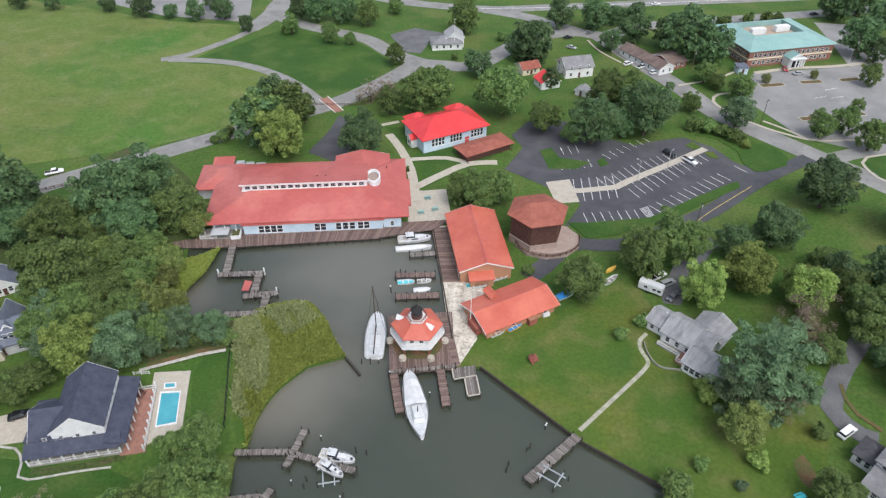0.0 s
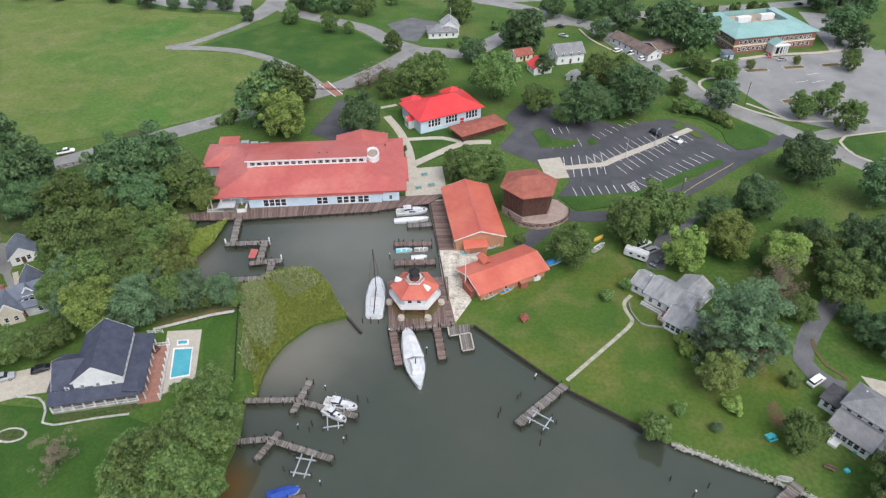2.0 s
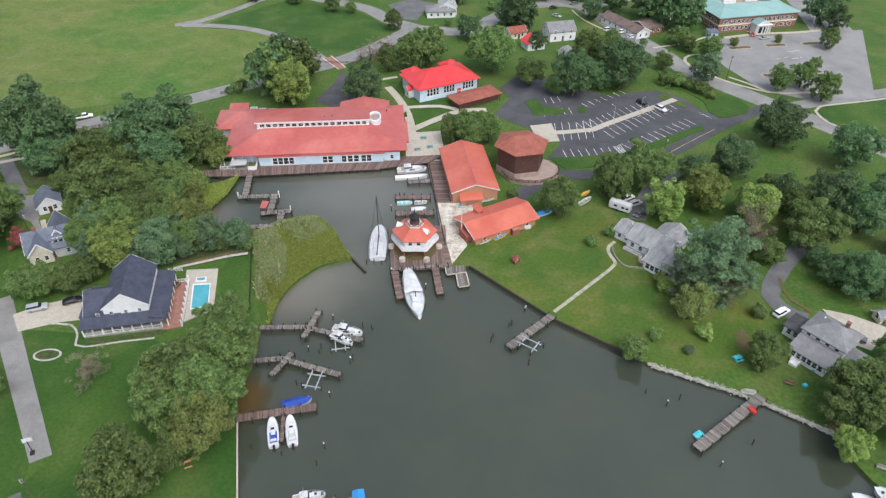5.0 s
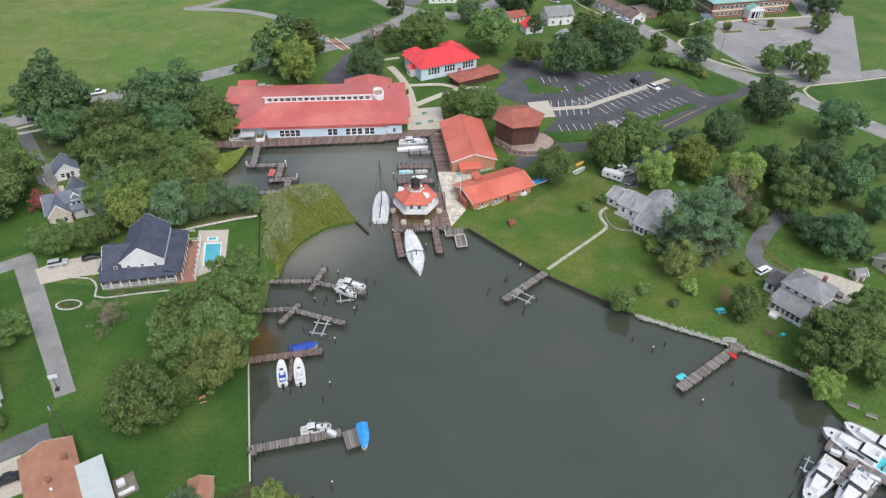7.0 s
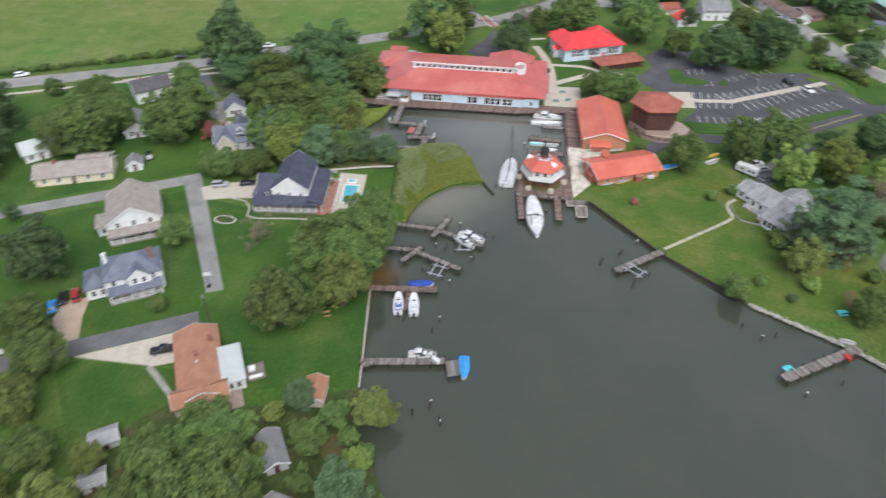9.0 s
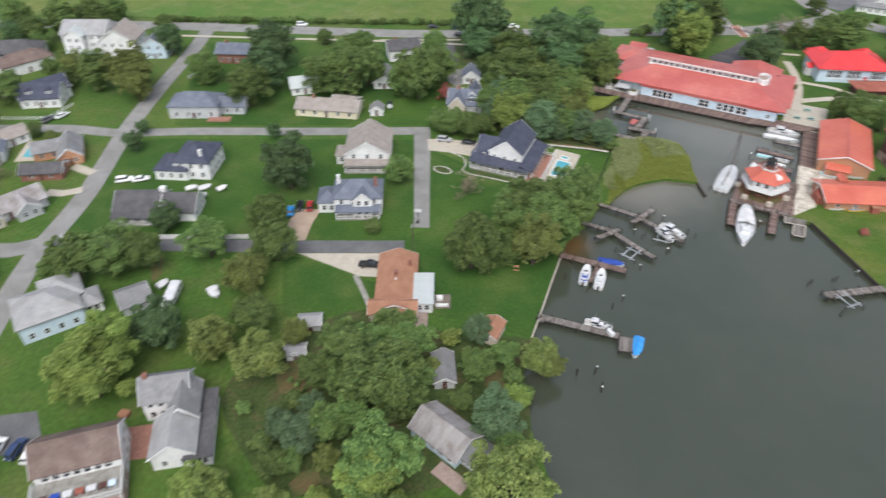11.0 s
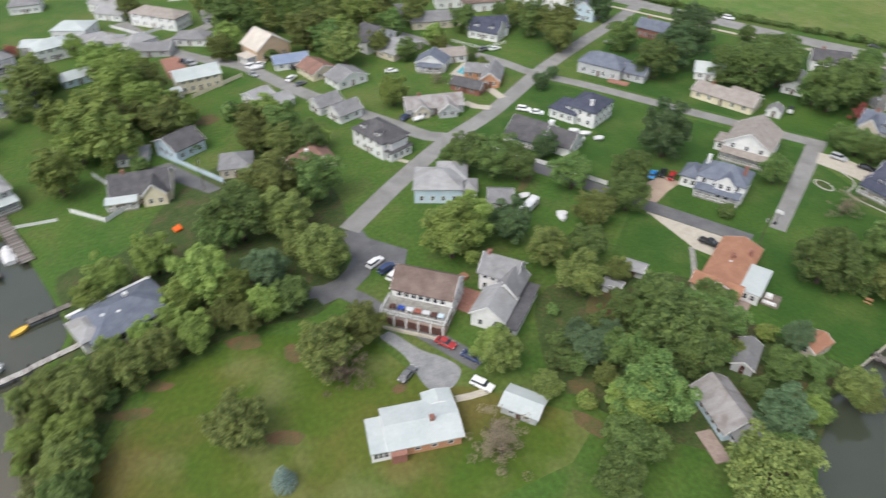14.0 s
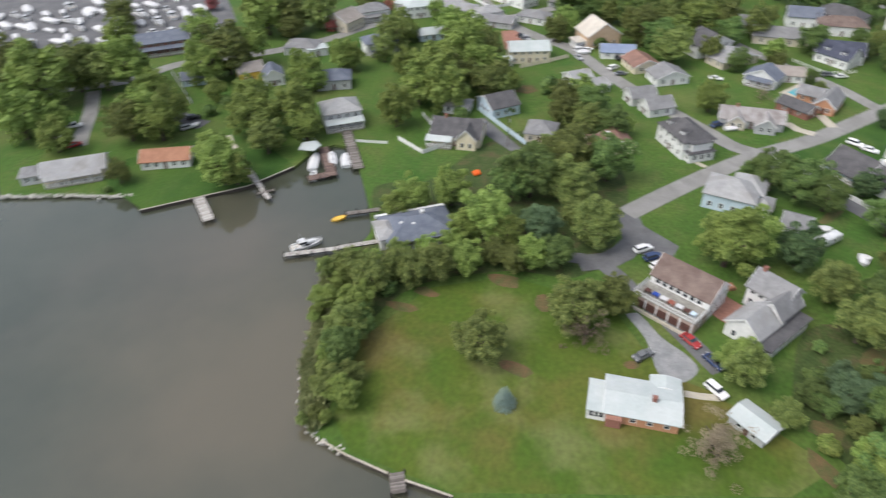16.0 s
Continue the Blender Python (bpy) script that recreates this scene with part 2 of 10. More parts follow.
M_RUSTROOF = mat("orange_brown_shingles", [(0.27, 0.135, 0.085), (0.34, 0.175, 0.112)], 0.4, 0.9, fine=(5, 0.12), blotch=((0.26, 0.13, 0.08), 0.3, 0.5))
M_BROWNRED = mat("brown_red_shingles", [(0.18, 0.105, 0.085), (0.25, 0.145, 0.115)], 0.4, 0.9, fine=(5, 0.12), blotch=((0.13, 0.085, 0.07), 0.3, 0.6))
M_PALETAN = mat("pale_tan_shingles", [(0.44, 0.40, 0.35), (0.52, 0.48, 0.42)], 0.4, 0.9, fine=(5, 0.10))
M_TANSIDE = mat("tan_siding", [(0.50, 0.36, 0.24), (0.57, 0.42, 0.29)], 0.4, 0.8, fine=(3, 0.06))
M_BRIGHTBLUE = mat("blue_metal_roof", [(0.16, 0.20, 0.29), (0.21, 0.255, 0.35)], 0.4, 0.6, fine=(3, 0.08))
M_WHITEROOF = mat("white_membrane_roof", [(0.37, 0.41, 0.405), (0.45, 0.48, 0.475)], 0.2, 0.7, fine=(2, 0.04), blotch=((0.40, 0.43, 0.42), 0.25, 0.5))
M_RED = mat("red_metal_roof", [(0.36, 0.085, 0.075), (0.43, 0.115, 0.10)], 0.12, 0.5, fine=(0.8, 0.06), streak=(1, 1, 1), blotch=((0.47, 0.17, 0.14), 0.10, 0.5), spec=0.4)
M_REDBRIGHT = mat("bright_red_metal_roof", [(0.52, 0.035, 0.040), (0.60, 0.05, 0.05)], 0.2, 0.4, fine=(1, 0.04), spec=0.4)
M_ORANGE = mat("orange_red_metal_roof", [(0.42, 0.092, 0.060), (0.48, 0.125, 0.085)], 0.2, 0.45, fine=(1, 0.05), blotch=((0.54, 0.16, 0.10), 0.15, 0.5), spec=0.4)
M_RUSTRED = mat("rust_red_shingles", [(0.23, 0.072, 0.052), (0.30, 0.104, 0.074)], 0.5, 0.9, fine=(4, 0.14))
M_BARN = mat("dark_brown_boards", [(0.065, 0.032, 0.026), (0.11, 0.055, 0.043)], 1.5, 0.9, fine=(4, 0.2), streak=(3, 3, 0.5))
M_TAUPE = mat("taupe_masonry", [(0.28, 0.21, 0.18), (0.35, 0.275, 0.235)], 0.6, 0.9, fine=(3, 0.12))
M_TEAL = mat("pale_teal_metal_roof", [(0.20, 0.34, 0.32), (0.25, 0.39, 0.365)], 0.2, 0.5, fine=(1, 0.05))
M_GRAVELROOF = mat("tan_gravel_roof", [(0.33, 0.25, 0.19), (0.40, 0.31, 0.24)], 0.3, 0.9, fine=(3, 0.1))
M_GLASS = mat("dark_window_glass", [(0.02, 0.024, 0.03), (0.04, 0.045, 0.055)], 0.3, 0.08, spec=0.6)
M_TRIM = mat("white_trim", [(0.62, 0.62, 0.61), (0.70, 0.70, 0.69)], 1.0, 0.6, fine=(3, 0.06))
M_BLACK = mat("black_rubber", [(0.012, 0.012, 0.012), (0.025, 0.025, 0.025)], 4, 0.8)
M_CHROME = mat("grey_metal", [(0.42, 0.43, 0.44), (0.52, 0.53, 0.54)], 2, 0.35, 0.8)
M_GALV = mat("galvanised_steel", [(0.40, 0.42, 0.43), (0.50, 0.52, 0.53)], 2, 0.5, 0.5)
M_GEL = mat("white_gelcoat", [(0.53, 0.54, 0.55), (0.63, 0.63, 0.63)], 0.5, 0.3, fine=(2, 0.05), spec=0.5, blotch=((0.52, 0.53, 0.53), 0.8, 0.4))
M_DECKGREY = mat("pale_grey_deck", [(0.42, 0.44, 0.45), (0.52, 0.53, 0.54)], 0.8, 0.6, fine=(3, 0.12))
M_COVER = mat("white_boat_cover", [(0.50, 0.50, 0.51), (0.61, 0.61, 0.61)], 0.6, 0.8, bump=0.3, bump_scale=2, blotch=((0.46, 0.46, 0.45), 0.7, 0.5))
M_BLUETARP = mat("blue_canvas", [(0.02, 0.05, 0.26), (0.03, 0.08, 0.36)], 0.8, 0.8, bump=0.4, bump_scale=2)
M_SKYBLUE = mat("bright_blue_paint", [(0.03, 0.22, 0.55), (0.05, 0.28, 0.62)], 0.8, 0.5)
M_TURQ = mat("turquoise_canvas", [(0.06, 0.45, 0.50), (0.10, 0.52, 0.56)], 0.8, 0.7)
M_REDPAINT = mat("red_paint", [(0.45, 0.03, 0.025), (0.52, 0.05, 0.04)], 0.8, 0.5)
M_ORANGEPL = mat("orange_plastic", [(0.70, 0.12, 0.015), (0.75, 0.16, 0.03)], 0.8, 0.5)
M_YELLOWPL = mat("yellow_paint", [(0.62, 0.38, 0.05), (0.68, 0.43, 0.08)], 0.8, 0.5)
M_POOL = mat("pool_water", [(0.06, 0.30, 0.36), (0.09, 0.36, 0.42)], 0.4, 0.05, spec=0.5)
M_BARK = mat("bark", [(0.055, 0.042, 0.032), (0.11, 0.088, 0.07)], 3, 0.95, bump=0.6, bump_scale=8)
M_MARSH = leaf_mat("marsh_grass_blades", (0.150, 0.215, 0.045), (0.325, 0.355, 0.092), 0.3)
M_REED = leaf_mat("grey_green_reeds", (0.130, 0.160, 0.068), (0.290, 0.305, 0.145), 0.25)
M_LEAF = leaf_mat("leaf_green", (0.04, 0.082, 0.026), (0.17, 0.242, 0.072))
M_LEAFD = leaf_mat("leaf_dark_green", (0.032, 0.072, 0.032), (0.128, 0.205, 0.083))
M_LEAFL = leaf_mat("leaf_yellow_green", (0.08, 0.132, 0.028), (0.262, 0.34, 0.092))
M_LEAFB = leaf_mat("leaf_blue_green", (0.046, 0.088, 0.046), (0.148, 0.22, 0.11))
M_LEAFO = leaf_mat("leaf_olive", (0.06, 0.09, 0.026), (0.218, 0.26, 0.078))
M_LEAFR = leaf_mat("leaf_dusky_red", (0.20, 0.055, 0.050), (0.38, 0.135, 0.115))
M_SPRUCE = leaf_mat("leaf_silver_blue", (0.13, 0.19, 0.17), (0.25, 0.33, 0.30))
M_LEAFBR = leaf_mat("leaf_dry_brown", (0.15, 0.12, 0.085), (0.26, 0.21, 0.155))


def water_mat():
    """Dark creek water with a rippled surface, brown silty clouds in the shallows and sky reflection painted on the
    basin.
    """
    m = mat("creek_water", [(0.036, 0.044, 0.031), (0.046, 0.054, 0.038), (0.062, 0.064, 0.044)], 0.010, 0.05, spec=0.75)
    nt = m.node_tree
    L = nt.links.new
    b = nt.nodes["Principled BSDF"]
    tc = nt.nodes.new("ShaderNodeTexCoord")
    nz = nt.nodes.new("ShaderNodeTexNoise")
    nz.inputs["Scale"].default_value, nz.inputs["Detail"].default_value = 0.5, 6.0
    L(tc.outputs["Object"], nz.inputs["Vector"])
    bp = nt.nodes.new("ShaderNodeBump")
    bp.inputs["Strength"].default_value, bp.inputs["Distance"].default_value = 0.12, 0.1
    L(nz.outputs["Fac"], bp.inputs["Height"])
    L(bp.outputs["Normal"], b.inputs["Normal"])
    col = b.inputs["Base Color"].links[0].from_socket
    warp = nt.nodes.new("ShaderNodeTexNoise")
    warp.inputs["Scale"].default_value, warp.inputs["Detail"].default_value = 0.03, 4.0
    L(tc.outputs["Object"], warp.inputs["Vector"])
    # the grey patch at (-22, 138) paints bright sky reflection into the basin's colour
    for x, y, r, amount, silt_sky in ((-56, -132, 62, 0.7, (0.122, 0.102, 0.070)), (-38, 92, 16, 0.6, (0.095, 0.082, 0.056)), (-42, 61, 9, 0.9, (0.112, 0.065, 0.024)), (-68, 128, 16, 0.8, (0.112, 0.103, 0.082)), (-22, 138, 38, 0.75, (0.140, 0.138, 0.116)), (-34, 98, 26, 0.8, (0.150, 0.140, 0.112)), (-95, -165, 45, 0.45, (0.103, 0.086, 0.067))):
        d = nt.nodes.new("ShaderNodeVectorMath")
        d.operation = "DISTANCE"
        L(tc.outputs["Object"], d.inputs[0])
        d.inputs[1].default_value = (x, y, -0.8)
        w = nt.nodes.new("ShaderNodeMath")
        w.operation = "MULTIPLY_ADD"
        L(warp.outputs["Fac"], w.inputs[0])
        w.inputs[1].default_value = r * 1.0
        L(d.outputs["Value"], w.inputs[2])
        mr = nt.nodes.new("ShaderNodeMapRange")
        mr.interpolation_type = "SMOOTHSTEP"
        mr.inputs["From Min"].default_value, mr.inputs["From Max"].default_value = 0.55 * r, 1.5 * r
        mr.inputs["To Min"].default_value, mr.inputs["To Max"].default_value = amount, 0.0
        L(w.outputs[0], mr.inputs["Value"])
        mx = nt.nodes.new("ShaderNodeMix")
        mx.data_type = "RGBA"
        L(mr.outputs["Result"], mx.inputs["Factor"])
        L(col, mx.inputs["A"])
        mx.inputs["B"].default_value = (*silt_sky, 1)
        col = mx.outputs["Result"]
    L(col, b.inputs["Base Color"])
    return m


M_WATER = water_mat()


# ---- building helpers ----
def mesh_of(bm, name, material):
    me = bpy.data.meshes.new(name)
    bm.normal_update()
    bm.to_mesh(me)
    bm.free()
    me.materials.append(material)
    return me


def part(name, bm, material, parent=None, label=""):
    ob = new(name, mesh_of(bm, name, material) if isinstance(bm, bmesh.types.BMesh) else bm)
    ob.parent = parent
    return tagged(ob, label)


def box(bm, x0, y0, z0, x1, y1, z1):
    v = [bm.verts.new((x, y, z)) for z in (z0, z1) for x, y in ((x0, y0), (x1, y0), (x1, y1), (x0, y1))]
    for f in ((0, 3, 2, 1), (4, 5, 6, 7), (0, 1, 5, 4), (1, 2, 6, 5), (2, 3, 7, 6), (3, 0, 4, 7)):
        bm.faces.new([v[i] for i in f])
    return v


def beam(bm, a, b, w, h):
    """A straight bar from a to b with a w by h section."""
    a, b = Vector(a), Vector(b)
    d = (b - a)
    side = d.cross(Vector((0, 0, 1)))
    side = side.normalized() if side.length > 1e-4 else Vector((1, 0, 0))
    up = side.cross(d).normalized()
    v = [bm.verts.new(p + side * sx * w / 2 + up * sz * h / 2) for p in (a, b) for sx, sz in ((-1, -1), (1, -1), (1, 1), (-1, 1))]
    for f in ((0, 1, 2, 3), (7, 6, 5, 4), (0, 4, 5, 1), (1, 5, 6, 2), (2, 6, 7, 3), (3, 7, 4, 0)):
        bm.faces.new([v[i] for i in f])


def cyl(bm, x, y, z0, z1, r0, r1=None, n=8):
    r1 = r0 if r1 is None else r1
    lo = [bm.verts.new((x + r0 * math.cos(6.2832 * i / n), y + r0 * math.sin(6.2832 * i / n), z0)) for i in range(n)]
    hi = [bm.verts.new((x + r1 * math.cos(6.2832 * i / n), y + r1 * math.sin(6.2832 * i / n), z1)) for i in range(n)]
    for i in range(n):
        bm.faces.new((lo[i], lo[(i + 1) % n], hi[(i + 1) % n], hi[i]))
    bm.faces.new(hi)
    bm.faces.new(lo[::-1])


def prism(bm, pts, z0, z1):
    """A polygon of (x, y) points raised from z0 to z1."""
    if sum(pts[i][0] * pts[(i + 1) % len(pts)][1] - pts[(i + 1) % len(pts)][0] * pts[i][1] for i in range(len(pts))) < 0:
        pts = pts[::-1]
    lo = [bm.verts.new((x, y, z0)) for x, y in pts]
    hi = [bm.verts.new((x, y, z1)) for x, y in pts]
    n = len(pts)
    for i in range(n):
        bm.faces.new((lo[i], lo[(i + 1) % n], hi[(i + 1) % n], hi[i]))
    top = bm.faces.new(hi)
    top.normal_update()
    bmesh.ops.triangulate(bm, faces=[top], ngon_method="EAR_CLIP")
    return hi


def pairs(*nums):
    return [(nums[i], nums[i + 1]) for i in range(0, len(nums), 2)]


def curved(pts, step=3.0, closed=False):
    """Points of a smooth line through pts."""
    out, n = [], len(pts)
    for i in range(n if closed else n - 1):
        p = [Vector(pts[(i + k) % n] if closed else pts[min(max(i + k, 0), n - 1)]) for k in (-1, 0, 1, 2)]
        m = max(1, int((p[2] - p[1]).length / step))
        for j in range(m):
            t = j / m
            q = 0.5 * ((2 * p[1]) + (p[2] - p[0]) * t + (2 * p[0] - 5 * p[1] + 4 * p[2] - p[3]) * t * t + (3 * p[1] - p[0] - 3 * p[2] + p[3]) * t ** 3)
            out.append((q.x, q.y))
    if not closed:
        out.append(tuple(pts[-1]))
    return out


def sheet(name, pts, material, z, label, category, smooth=0.0, thick=0.0):
    """A flat area of ground cover with its top at z."""
    if smooth:
        pts = curved(pts, smooth, True)
    bm = bmesh.new()
    prism(bm, pts, z - max(thick, 0.03), z)
    return tagged(part(name, bm, material), label, category, kind="structure")


def ribbon(name, pts, width, material, z, label, category, step=4.0):
    """A road or path of even width along a smooth line."""
    pts = curved(pts, step)
    bm = bmesh.new()
    rows = []
    for i, p in enumerate(pts):
        a, b = Vector(pts[max(i - 1, 0)]), Vector(pts[min(i + 1, len(pts) - 1)])
        d = (b - a).normalized()
        s = Vector((-d.y, d.x)) * width / 2
        rows.append([bm.verts.new((p[0] + k * s.x, p[1] + k * s.y, zz)) for k, zz in ((1, z - 0.06), (1, z), (-1, z), (-1, z - 0.06))])
    for r, q in zip(rows, rows[1:]):
        for k in range(3):
            bm.faces.new((r[k], r[k + 1], q[k + 1], q[k]))
    return tagged(part(name, bm, material), label, category, kind="structure")

# ---- water and land ----
bm = bmesh.new()
g = [bm.verts.new((x, y, -0.8)) for x, y in ((-1600, -1600), (1600, -1600), (1600, 1600), (-1600, 1600))]
bm.faces.new(g)
tagged(part("water", bm, M_WATER), "calm dark grey-green tidal creek water", "water", kind="structure")

EAST_SHORE = pairs(88.7, 33.3, 83.5, 40.7, 81.8, 45.8, 81.9, 51.1, 68.3, 60.4, 56.9, 66.1, 48.3, 70.2)
EAST_BULKHEAD = pairs(46.9, 71.1, 28.7, 84.2, 8.7, 104.5, 3.3, 104.5)
WHARF_EDGE = pairs(2.3, 113.5, -3.0, 159.3, -20.7, 158.3, -58.4, 156.1, -72.7, 151.6)
COVE_SHORE = pairs(-70.9, 142.1, -71.2, 129.7, -68.6, 123.3, -59.9, 120.9, -50.2, 121.8, -42.3, 125.2, -34.6, 126.3, -29.9, 121.1, -26.1, 113.3, -22.7, 107.8)
MARSH_SHORE = pairs(-31.1, 104.6, -36.8, 97.5, -39.5, 89.8, -40.1, 82.7, -41.8, 81.9, -41.2, 71.7, -42.6, 61.4)
LAWN_BULKHEAD = pairs(-41.0, 54.5, -33.9, 24.8)
WEST_SHORE = pairs(-32.3, 17.7, -30.9, 15.3, -27.4, 8.1, -20.9, 1.5, -13.5, -6.0, -13.4, -6.5, -29.2, -86.4)
POINT_SHORE = pairs(-31.0, -93.9, -33.7, -103.9, -37.3, -113.6, -39.8, -118.6, -44.5, -123.3, -57.0, -125.8, -71.9, -127.0, -84.9, -129.1, -93.0, -128.0, -101.7, -122.8, -110.5, -123.6, -128.6, -129.6)
COVE_SOUTH = pairs(-147.5, -136.6, -149.2, -142.9, -144.4, -148.3, -134.4, -151.7, -122.8, -161.5, -108.2, -186.8, -115.4, -192.1, -114.1, -211.2, -111.8, -230.3)

shore = [(400.0, -300.0), (230.0, -60.0)] + curved(EAST_SHORE, 3.0) + EAST_BULKHEAD + WHARF_EDGE
shore += curved(COVE_SHORE, 2.0) + curved(MARSH_SHORE, 2.0) + LAWN_BULKHEAD + curved(WEST_SHORE, 3.0) + curved(POINT_SHORE, 2.5) + COVE_SOUTH
shore += [(-240.0, -330.0), (-500.0, -600.0)]
bm = bmesh.new()
hi = prism(bm, shore + [(-1600, -700), (-1600, 1600), (1600, 1600), (1600, -300)], -1.6, 0.0)
tagged(part("ground", bm, M_GRASS), "grassy flat shore land round a tidal creek", "ground", kind="structure")

# ---- grass areas ----
sheet("ground_meadow", pairs(-157.8, 188.8, -133.3, 196.4, -105.9, 205.5, -83.3, 217.0, -49.8, 240.5, -62.5, 261.6, -85.0, 277.2, -113.1, 280.6, -98.7, 312.9, -99.7, 328.3, -137.8, 333.5, -188.8, 353.4, -242.8, 371.4, -420, 460, -500, 250, -330.9, 73.4, -219.0, 139.8, -148.8, 181.0), M_FIELD, 0.03, "large rough meadow of yellow-green grass", "field")
sheet("ground_green", pairs(-109.6, 285.8, -81.2, 319.9, -61.3, 315.6, -38.5, 304.3, -24.0, 284.2, -20.8, 273.7, -31.7, 259.1, -48.8, 248.2, -59.0, 261.6, -80.5, 279.2), M_LAWN, 0.035, "mown bright green lawn between two roads", "lawn")
sheet("ground_east_lawn", EAST_BULKHEAD[::-1] + pairs(56.9, 66.1, 71.6, 70.0, 81.9, 87.0, 62.3, 96.3, 55.0, 112.0, 51.4, 137.0, 39.6, 130.1, 32.0, 125.1, 9.1, 113.5), M_DRY, 0.03, "patchy yellow-green waterfront lawn", "lawn")
sheet("ground_west_lawn", LAWN_BULKHEAD + pairs(-46.0, 22.6, -57.0, 18.5, -78.5, 33.4, -77.4, 40.3, -75.2, 44.8, -98.0, 80.4, -67.2, 77.6, -45.6, 68.8), M_LAWN, 0.03, "deep green mown lawn beside the creek", "lawn")
sheet("ground_pool_lawn", pairs(-53.1, 88.0, -57.1, 102.2, -55.2, 110.1, -51.0, 109.4, -45.2, 89.0, -46.6, 83.4), M_LAWN, 0.03, "green mown lawn beside a fenced pool", "lawn")
sheet("ground_village_lawn", pairs(-182.2, 32.8, -105.6, 82.7, -78.7, 44.7, -77.6, 38.0, -150.8, -10.6), M_LAWN, 0.03, "green mown lawns round village houses", "lawn")
sheet("ground_north_lawn", pairs(-177.4, 46.7, -107.4, 93.4, -143.0, 158.2, -227.1, 101.7), M_LAWN, 0.03, "green mown lawns behind a village street", "lawn")
sheet("ground_hedge_lawn", pairs(-94.6, 18.3, -73.4, 20.8, -66.8, 11.3, -83.7, 0.1, -98.7, 15.6), M_LAWN, 0.035, "bright green lawn beside a driveway", "lawn")
sheet("ground_point_meadow", pairs(-31.8, -94.0, -38.0, -112.8, -45.0, -117.6, -65.9, -116.6, -83.5, -104.5, -89.2, -86.5, -81.5, -63.8, -62.2, -55.6, -58.7, -47.7, -42.9, -29.2, -36.6, -38.4), M_POINT, 0.03, "sun-bleached open lawn on a point of land", "lawn")
sheet("ground_school_lawn", pairs(-21.9, 222.0, -14.6, 209.2, -10.3, 192.0, -7.1, 179.8, 6.7, 192.1, 22.8, 205.6, 19.6, 218.0), M_LAWN, 0.03, "green lawns and beds between museum walks", "lawn")
sheet("ground_boathouse_lawn", pairs(-109.0, -186.9, -123.4, -161.7, -135.1, -151.9, -153.0, -170.3, -147.5, -190.8, -131.8, -207.2, -119.3, -202.3), M_LAWN, 0.03, "green waterfront lawn above a sea wall", "lawn")
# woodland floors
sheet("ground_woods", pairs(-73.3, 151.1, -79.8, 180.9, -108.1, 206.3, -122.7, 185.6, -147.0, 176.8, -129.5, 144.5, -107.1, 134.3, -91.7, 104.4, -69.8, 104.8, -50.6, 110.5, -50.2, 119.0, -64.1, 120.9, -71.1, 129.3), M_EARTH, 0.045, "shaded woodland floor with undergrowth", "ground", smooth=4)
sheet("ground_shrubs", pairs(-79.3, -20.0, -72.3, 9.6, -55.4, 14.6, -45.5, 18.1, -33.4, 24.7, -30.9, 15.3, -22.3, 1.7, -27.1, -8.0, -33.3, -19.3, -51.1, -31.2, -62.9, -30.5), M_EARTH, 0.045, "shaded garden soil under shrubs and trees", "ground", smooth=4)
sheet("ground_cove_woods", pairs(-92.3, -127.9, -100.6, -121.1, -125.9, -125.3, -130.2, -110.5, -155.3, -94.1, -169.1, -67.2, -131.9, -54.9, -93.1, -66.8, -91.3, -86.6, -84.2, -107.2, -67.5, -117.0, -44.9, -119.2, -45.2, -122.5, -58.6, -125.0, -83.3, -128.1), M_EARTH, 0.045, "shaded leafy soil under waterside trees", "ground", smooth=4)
sheet("ground_glade", pairs(-126.7, 173.3, -123.3, 178.8, -114.0, 174.0, -106.3, 163.4, -104.3, 154.2, -114.3, 155.6), M_LAWN, 0.075, "green lawn glade between trees", "lawn", smooth=3)
sheet("ground_reedbed", pairs(-49.9, 120.6, -42.1, 123.9, -34.4, 125.0, -30.4, 120.5, -26.6, 112.9, -23.7, 108.2, -31.2, 105.6, -37.5, 98.3, -40.3, 89.5, -41.1, 81.3, -46.5, 95.9, -49.2, 109.4), M_DRY, 0.04, "wet yellow-green salt marsh", "marsh", smooth=3)

# ---- roads, streets and car parks ----
ribbon("road_main", pairs(-369.2, 43.1, -318.7, 66.6, -281.0, 91.1, -247.8, 110.1, -214.6, 128.3, -166.5, 154.2, -165.3, 155.1, -142.4, 170.0, -121.0, 186.0, -103.2, 198.2, -81.3, 213.6, -64.5, 225.6, -43.3, 241.1, -33.2, 251.5, -22.7, 264.9, -11.8, 281.9), 9.0, M_ROAD, 0.09, "worn pale grey asphalt road along a meadow", "road")
ribbon("road_north", pairs(-8.9, 281.9, -23.2, 292.8, -34.9, 308.6, -47.9, 317.3, -62.7, 324.9, -80.4, 337.6, -89.5, 353.9, -82.9, 393.2), 8.5, M_ROAD, 0.10, "pale grey asphalt road curving past a green", "road")
ribbon("road_field_corner", pairs(-95.6, 322.8, -90.2, 336.6, -86.2, 360.4, -78.9, 398.7), 11.0, M_ROAD, 0.105, "pale asphalt road leaving a meadow", "road")
ribbon("path_meadow", pairs(-125.5, 284.3, -115.8, 289.6, -102.4, 306.3, -92.8, 322.9), 4.5, M_ROAD, 0.095, "pale gravel lane across the meadow edge", "path")
ribbon("path_green", pairs(-121.7, 284.3, -103.9, 283.3, -87.9, 279.1, -70.9, 268.4, -57.8, 255.0, -47.1, 240.0), 4.8, M_ROAD, 0.10, "pale paved lane round a green", "path")
